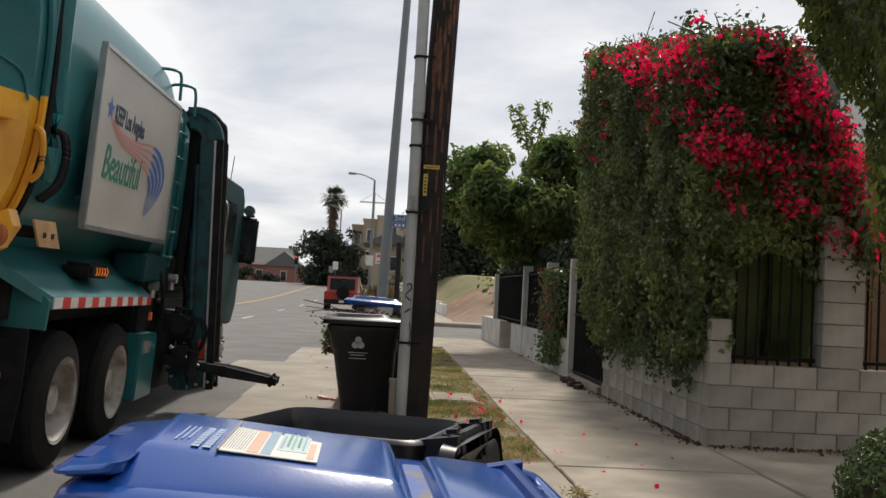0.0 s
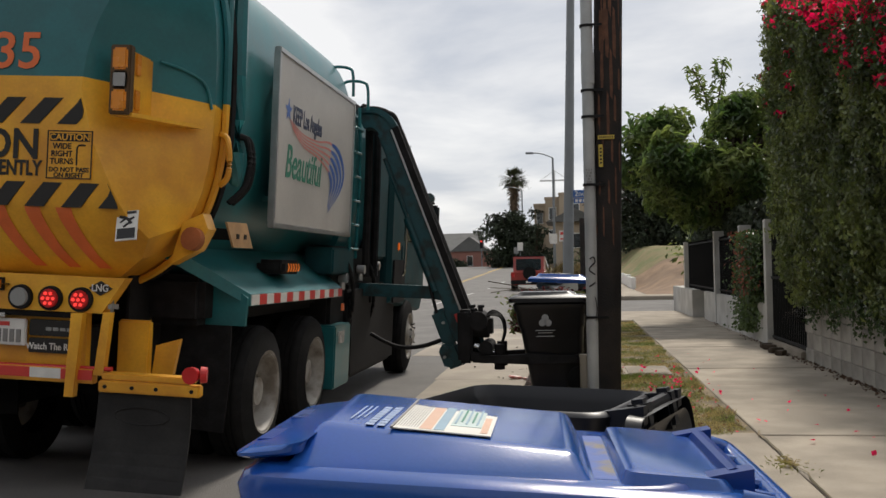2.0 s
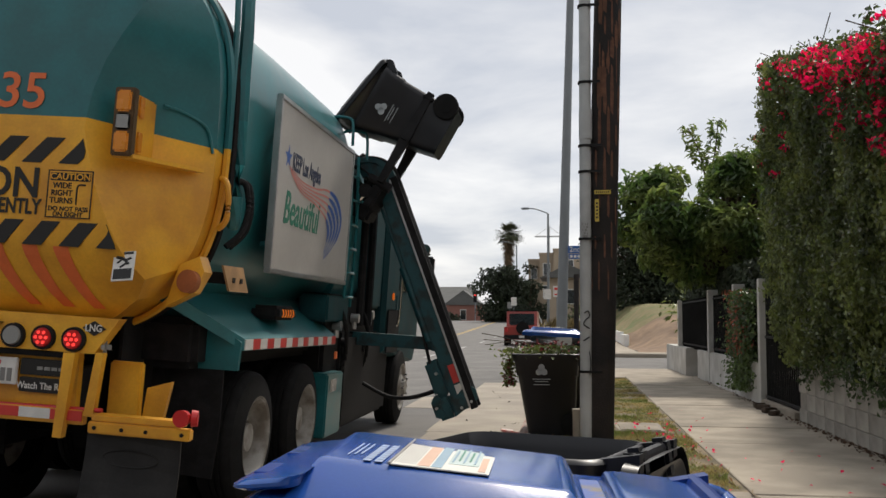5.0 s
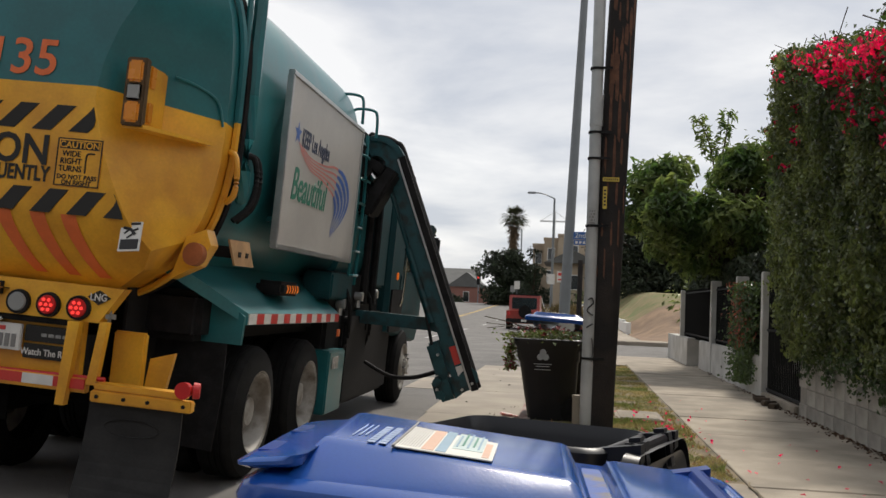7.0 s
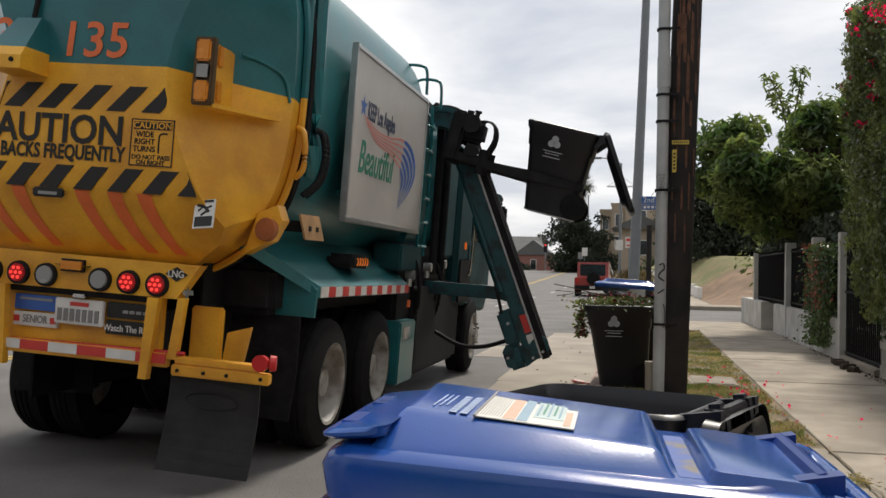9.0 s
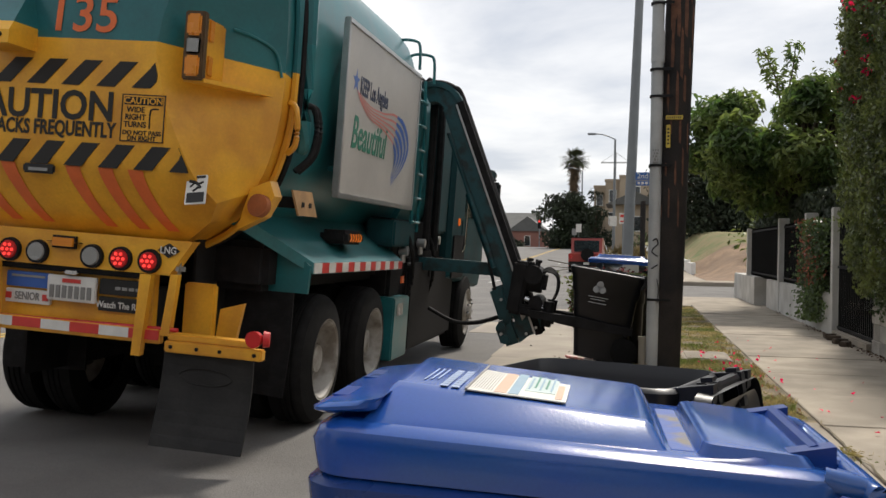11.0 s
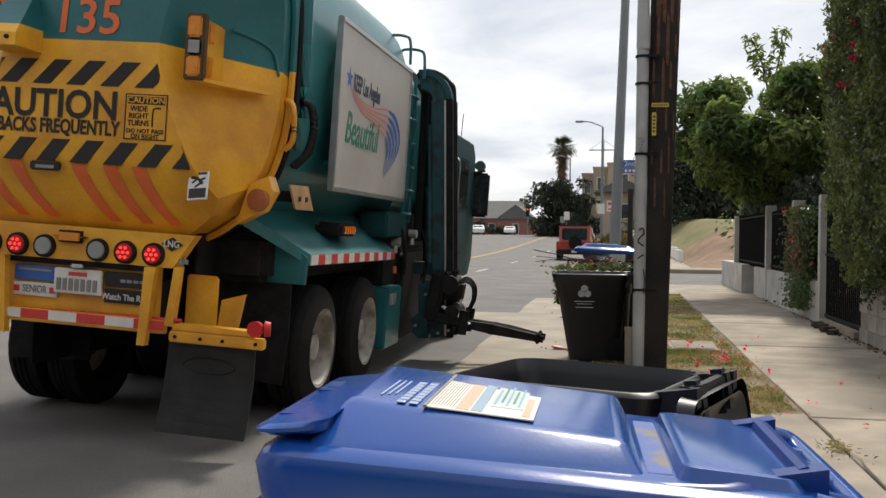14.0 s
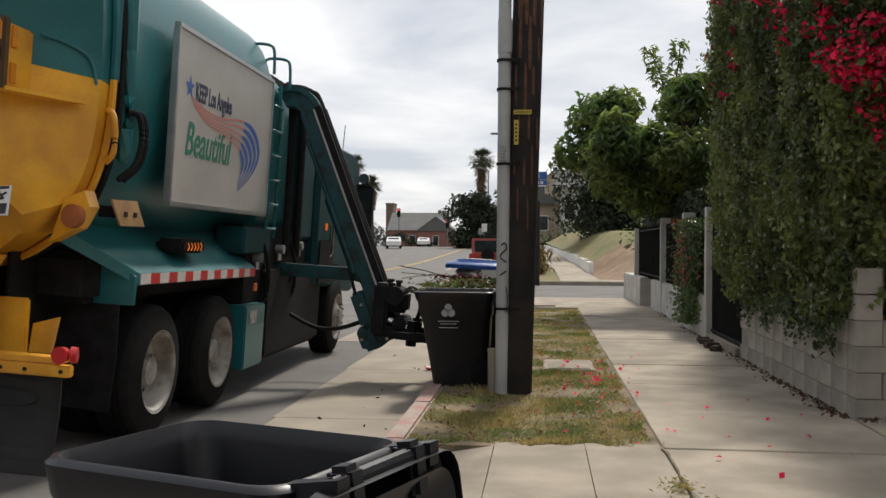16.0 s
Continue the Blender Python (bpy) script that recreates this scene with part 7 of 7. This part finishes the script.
far_tree("street_tree", "dense dark rounded street tree", -7.6, 124, 0, 8.6, 3.7, 30, 31)
far_tree("street_tree", "dark bushy street tree", -4.4, 116, 0, 6.2, 2.3, 16, 32)
for i, (x, y, h, r) in enumerate(((-30, 168, 6.6, 3.5), (-25, 168, 3.2, 3.2), (-20.5, 168, 2.8, 2.4), (-11.5, 165, 4.2, 2.6), (-36, 170, 4.5, 4.5), (-44, 175, 6, 5), (-10.4, 150, 3.5, 1.8))):
    far_tree("roadside_shrub", "dark roadside shrub by the hall", x, y, 0, h, r, 9, 40 + i, leaf=0.4)
for i, (x, y, z, h, r) in enumerate(((1.2, 84, 0.6, 2.0, 1.5), (3.5, 84, 1.5, 2.2, 2.0), (10, 58, 2.2, 1.6, 1.4), (12.5, 58, 2.2, 1.8, 1.6), (7.6, 62, 2.2, 3.0, 1.4), (15, 57, 2.2, 2.6, 2.0))):
    far_tree("garden_shrub", "low garden shrub on the bank", x, y, z, h, r, 9, 60 + i, LEAFMID, 0.22)
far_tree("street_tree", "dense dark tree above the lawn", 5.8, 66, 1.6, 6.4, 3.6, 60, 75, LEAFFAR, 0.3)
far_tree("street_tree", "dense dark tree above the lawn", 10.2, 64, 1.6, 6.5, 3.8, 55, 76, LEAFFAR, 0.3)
far_tree("street_tree", "leafy tree behind the bank", 8.5, 50, 2.1, 4.4, 2.6, 22, 71, LEAFDARK, 0.25)
far_tree("street_tree", "dark tree behind the hedge top", 6.5, 24.5, 0, 8.0, 2.2, 22, 72, LEAFDARK, 0.16)
far_tree("street_tree", "dark leafy tree beside the cross street", 6.2, 31, 0, 4.6, 2.4, 24, 74, LEAFDARK, 0.2)
# near-black leaf colour stands for the shade under the garden tree's crown
far_tree("street_tree", "leafy garden tree, leaf colour darkened for shade", 5.6, 24, 0, 4.6, 2.6, 40, 73, LEAFFAR, 0.18)
ornamental = thing("tall_dry_grass", "clump of tall dry ornamental grass", "grass")
q = np.random.default_rng(77)
k = 1600
p = np.stack([-0.05 + q.normal(0, 0.4, k), 47 + q.normal(0, 0.8, k), q.uniform(0.1, 1.2, k)], 1)
leaf_cloud("blades", p, np.tile((0, -1.0, 0.1), (k, 1)), 0.5, mat("straw", (0.30, 0.23, 0.10), 0.9, island=True, bump=0), ornamental, rng=q, droop=-1.5, aspect=0.08)


def palm(x, y, h, r, seed, lab):
    q = np.random.default_rng(seed)
    t = thing("palm_tree", lab, "palm tree", "fan palms")
    part("trunk", tube(B(), [(x, y, -0.1), (x + 0.2, y, h * 0.5), (x + 0.1, y, h)], [0.34, 0.26, 0.22], 10), BARK, t, smooth=True)
    bm = B()
    for k in range(110):
        az, el = q.uniform(0, 6.28), radians(q.uniform(-25, 80))
        L = r * q.uniform(0.8, 1.1)
        d = Vector((math.cos(az) * math.cos(el), math.sin(az) * math.cos(el), math.sin(el)))
        s = d.cross(Vector((0, 0, 1))).normalized()
        c = Vector((x + 0.1, y, h)) + d * L * 0.55
        for j in range(-4, 5):
            w = (d + s * j * 0.16).normalized()
            tip = c + w * L * 0.5 + Vector((0, 0, -0.16 * L * abs(j) / 4 - 0.1 * L))
            a = c + s * (j - 0.6) * 0.045 * L; b = c + s * (j + 0.6) * 0.045 * L
            bm.faces.new([bm.verts.new(v) for v in (a, b, tip)])
        tube(bm, [(x + 0.1, y, h), c], 0.03, 3)
    part("fronds", bm, PALMLEAF, t)
    bm = B()
    for k in range(300):
        az = q.uniform(0, 6.28); z = h - q.uniform(0.2, r * 1.7)
        rr_ = 0.35 + 0.55 * (1 - (h - z) / (r * 1.9))
        a = Vector((x + 0.1 + 0.2 * math.cos(az), y + 0.2 * math.sin(az), z)); tip = Vector((x + 0.1 + rr_ * r * 0.8 * math.cos(az), y + rr_ * r * 0.8 * math.sin(az), z - 0.9))
        s = Vector((-math.sin(az), math.cos(az), 0)) * 0.26
        bm.faces.new([bm.verts.new(v) for v in (a - s, a + s, tip)])
    part("dead_skirt", bm, DRYFROND, t, "brown skirt of dead fronds")


palm(-9.3, 157, 15.4, 2.7, 1, "fan palm with a brown skirt above the street")
palm(-26.3, 150, 11.0, 2.0, 2, "fan palm beside the street")
palm(-30.6, 158, 15.0, 2.2, 3, "fan palm beside the street")


def car(name, label, x, y, L, W, H, paint, heading=0, suv=False):
    c = thing(name, label, "car", m=pose(x, y, road_z(y), 0, 0, heading))
    bm = B()
    hw = W / 2
    prof = [(-L / 2, 0.35), (-L / 2 + 0.02, 0.95 if not suv else 1.05), (-L / 2 + (0.1 if suv else 0.7), (1.1 if suv else 1.0)), (-L / 2 + (0.35 if suv else 1.3), H), (L * 0.12, H), (L * 0.3, 1.05), (L / 2 - 0.1, 0.9), (L / 2, 0.4)]
    loft(bm, [[(s * k, a, (b if b < 1.0 or k < hw * 0.95 else b)) for a, b in prof] for s, k in ((-1, hw), (-1, hw * 0.9), (1, hw * 0.9), (1, hw))])
    for v in bm.verts:
        if v.co.z > 1.06:
            v.co.x *= 0.86
    part("body", bm, paint, c)
    part("rear_window", box(B(), -hw * 0.70, hw * 0.70, -L / 2 + 0.0, -L / 2 + 0.1, 1.14, H - 0.14, 0.03, m=pose(0, 0.1, 0) if suv else pose(0, 0.6, 0)), GLASS, c)
    part("front_window", box(B(), -hw * 0.72, hw * 0.72, L * 0.2, L * 0.24, 1.06, H - 0.12, 0.02), GLASS, c)
    part("bumper", box(B(), -hw, hw, -L / 2 - 0.1, -L / 2 + 0.1, 0.38, 0.62, 0.04), BLACKSTEEL if suv else paint, c)
    for s in (-1, 1):
        part("tail_lamp", box(B(), s * hw * 0.86 - 0.08, s * hw * 0.86 + 0.08, -L / 2 - 0.03, -L / 2 + 0.05, 0.78, 1.0, 0.02), REDLENS, c)
        part("headlamp", box(B(), s * hw * 0.75 - 0.14, s * hw * 0.75 + 0.14, L / 2 - 0.1, L / 2 + 0.02, 0.66, 0.82, 0.02), WHITE, c)
        for yy in (-L * 0.30, L * 0.30):
            part("wheel", rod(B(), (s * (hw - 0.2), yy, 0.34), (s * (hw + 0.02), yy, 0.34), 0.34, seg=18), TYRE, c)
    if suv:
        part("spare_wheel", rod(rod(B(), (0.05, -L / 2 - 0.22, 1.0), (0.05, -L / 2 - 0.02, 1.0), 0.36, seg=24), (0.05, -L / 2 - 0.235, 1.0), (0.05, -L / 2 - 0.22, 1.0), 0.22, seg=20), TYRE, c, "black spare wheel")
        part("plate", box(B(), -0.15, 0.15, -L / 2 - 0.13, -L / 2 - 0.1, 0.45, 0.58), WHITEFILM, c)
        part("roof_edge", box(B(), -hw * 0.84, hw * 0.84, -L / 2 + 0.3, L * 0.1, H, H + 0.04, 0.01), GLASS, c)
    return c


car("parked_suv", "orange-red off-roader with a spare wheel, parked at the kerb", -2.42, 56, 4.2, 2.0, 1.95, SUVRED, 0, True)
car("parked_car", "grey car parked along the kerb", -2.5, 70, 4.4, 1.75, 1.45, CARGREY)
car("parked_car", "white van-like car parked along the kerb", -3.0, 82, 4.6, 1.8, 1.75, CARWHITE)

# ---- unseen houses and trees added behind camera and across the road to dim skylight ----
for i, (x, y, h, r) in enumerate(((-6, -26, 9, 6), (6, -24, 8, 5), (16, -18, 8, 5), (-16, -28, 9, 6), (18, -4, 7, 4.5))):
    far_tree("street_tree", "broad unseen tree added to hold back skylight", x, y, 0, h, r, 26, 90 + i, LEAFFAR, 0.4)
house("unseen_rear_house", "plain unseen house added to hold back skylight", 9, 20, -16, -2, 0, 6, TAN, SLATE, 2, [], 0.5, "y")
for i, y in enumerate((-18, 2, 22, 44, 66)):
    house("unseen_side_house", "plain unseen house added across the street to hold back skylight", -34, -22, y, y + 15, 0, 6.5, (TAN, STUCCO)[i % 2], SLATE, 2.2, [(-28, 3.0, 1.4, 1.4)], 0.5, "y")
far_kerb = thing("opposite_pavement", "concrete pavement across the street", "pavement", kind="structure")
part("slab", box(B(), -20, -17.6, -30, 140, ROAD_Z - 0.1, 0.02, 0.02), CONCRETE, far_kerb)

MOVERS = []


def oncoming(x0, y0, x1, y1, paint, lab):
    c = car("passing_car", lab, x0, y0, 4.5, 1.8, 1.45, paint, 180)
    MOVERS.append((c, x0, y0, x1, y1))


oncoming(-36.0, 262, -17.6, 118, CARWHITE, "white saloon driving towards the camera")
oncoming(-22.0, 250, -17.8, 150, CARWHITE, "pale saloon far down the street")
car("far_car", "red car far down the street", -17.5, 190, 4.4, 1.8, 1.4, SUVRED)
car("far_car", "red car far down the street", -14.5, 195, 4.4, 1.8, 1.4, SUVRED)
car("far_car", "pale car far down the street", -6.0, 165, 4.4, 1.8, 1.4, CARWHITE)


# ---- motion ----
def table(rows, t):
    """Value of a table of (seconds, value) at t, eased between rows."""
    if t <= rows[0][0]:
        return rows[0][1]
    for (t0, a), (t1, b) in zip(rows, rows[1:]):
        if t <= t1:
            u = (t - t0) / (t1 - t0)
            return a + (b - a) * u
    return rows[-1][1]


TRUCK_Y = ((0, 0), (12.9, 0), (13.2, 0.04), (13.5, 0.13), (14.0, 0.40), (14.5, 0.69), (14.8, 0.77), (15.1, 0.785), (16, 0.785))
# boom swing, degrees outwards
BOOM = ((0, 4.5), (0.6, 5.0), (1.0, 10.5), (1.5, 18.9), (1.9, 23.6), (9.3, 23.6), (11.7, 23.4), (12.0, 20.0), (12.5, 9.9), (12.8, 5.5), (13.2, 4.2), (14.6, 4.2), (15.0, 11.1), (15.5, 18.1), (15.9, 23.6), (16, 23.8))
# bin: foot x, foot z, tilt (top outwards), in the world
BIN_X = ((0, -0.15), (2.0, -0.15), (2.5, -0.38), (3.0, -0.515), (3.5, -0.615), (4.0, -0.745), (4.5, -0.90), (4.85, -0.82), (5.15, -1.63), (5.35, -2.3), (5.6, -2.76), (7.75, -2.76), (8.0, -2.3), (8.2, -1.63), (8.5, -0.82), (8.8, -0.90), (9.0, -0.93), (9.3, -0.88), (10.2, -0.62), (11.0, -0.32), (11.5, -0.21), (12.0, -0.22), (12.4, -0.22), (16, -0.20))
BIN_Z = ((0, -0.03), (2.0, -0.03), (2.5, 0.235), (3.0, 0.53), (3.5, 0.80), (4.0, 1.12), (4.5, 1.92), (4.85, 2.715), (5.15, 3.72), (5.35, 3.72), (5.6, 3.47), (7.75, 3.47), (8.0, 3.72), (8.2, 3.72), (8.5, 2.715), (8.8, 1.95), (9.0, 1.84), (9.3, 1.76), (10.2, 0.8), (11.0, 0.1), (11.5, 0.0), (12.0, -0.03), (16, -0.03))
BIN_TILT = ((0, 0), (2.0, 0), (2.3, 9), (4.0, 11), (4.5, 8), (4.85, -31), (5.15, -90), (5.35, -122), (5.6, -150), (7.75, -150), (8.0, -122), (8.2, -90), (8.5, -31), (8.8, 8), (9.0, 14), (10.2, 13), (11.3, 8), (12.0, 2), (12.3, 0), (16, 0))
LID = ((0, 0), (4.9, 0), (5.2, 30), (5.6, 70), (7.8, 70), (8.2, 72), (8.5, 82), (8.7, 150), (8.9, 215), (9.0, 238), (9.3, 240), (11.5, 252), (16, 258))
# carriage on its own: x, z of the grip point and tilt, in truck space moved to the world at rest
CAR_X = ((0, -1.36), (0.6, -1.28), (1.0, -0.82), (1.4, -0.36), (2.0, -0.14), (12.0, -0.20), (12.5, -0.82), (12.8, -1.02), (14.6, -1.05), (15.0, -0.53), (15.5, -0.32), (16, -0.18))
CAR_Z = ((0, 0.38), (1.0, 0.38), (2.0, 0.40), (12.0, 0.40), (12.5, 0.30), (14.5, 0.28), (15.0, 0.30), (16, 0.42))
CAR_TILT = ((0, 9), (1.0, 10), (2.0, 4), (12.0, 4), (12.5, 9), (14.5, 10), (15.5, 8), (16, 5))
GRIP = ((0, 0), (1.0, 0), (1.2, 1), (1.6, 1), (1.95, 0.72), (11.6, 0.72), (12.0, 1.0), (12.3, 0.9), (12.6, 0), (15.0, 0), (15.2, 1), (16, 1))
# how far the carriage hangs back on its telescopic arms
REACH = ((0, 0), (2.0, 0), (3.2, 0.14), (4.0, 0.22), (9.2, 0.22), (11.0, 0), (16, 0))
GRIP_AT = Matrix.Translation((0.0, 0, 0.43))


def bin_pose(t):
    return pose(table(BIN_X, t), 10.15, table(BIN_Z, t), 0, table(BIN_TILT, t), 0)


def truck_pose(t):
    return pose(-3.45, 5.4 + table(TRUCK_Y, t), -0.12) @ LEAN


def carriage_pose(t):
    """In truck space."""
    own = pose(table(CAR_X, t), 10.15 + table(TRUCK_Y, t), table(CAR_Z, t), 0, table(CAR_TILT, t), 0)
    if 2.0 <= t <= 12.0:
        own = bin_pose(t) @ GRIP_AT @ Matrix.Translation((-table(REACH, t), 0, 0))
    return truck_pose(t).inverted() @ own


def motions():
    times = [k / 10 for k in range(161)]
    walk(truck, [(t, truck_pose(t)) for t in times])
    walk(boom, [(t, Matrix.Translation(BOOM_PIVOT) @ pose(0, 0, 0, 0, -table(BOOM, t), 0)) for t in times])
    walk(strut, [(t, Matrix.Translation(BOOM_PIVOT + Vector((1.93 * math.sin(radians(table(BOOM, t))) - 0.10, 0.05, -1.93 * math.cos(radians(table(BOOM, t))))))) for t in times])
    walk(carriage, [(t, carriage_pose(t)) for t in times])
    for g, s in ((grip_near, -1), (grip_far, 1)):
        walk(g, [(t, pose(-0.56 + table(REACH, t), s * (0.12 + 0.22 * table(GRIP, t)), -0.09, 0, 0, -s * 3 * table(GRIP, t))) for t in times])
    walk(bin_a, [(t, bin_pose(t)) for t in times])
    walk(lid_a, [(t, Matrix.Translation(LID_A_HINGE) @ pose(0, 0, 0, 0, table(LID, t), 0)) for t in times])
    for c, x0, y0, x1, y1 in MOVERS:
        turn = 180 + math.degrees(math.atan2(x0 - x1, y0 - y1)) * -1
        walk(c, [(t, pose(x0 + (x1 - x0) * t / 16, y0 + (y1 - y0) * t / 16, road_z(y0 + (y1 - y0) * t / 16), 0, 0, turn)) for t in (0.0, 4.0, 8.0, 12.0, 16.0)])


motions()
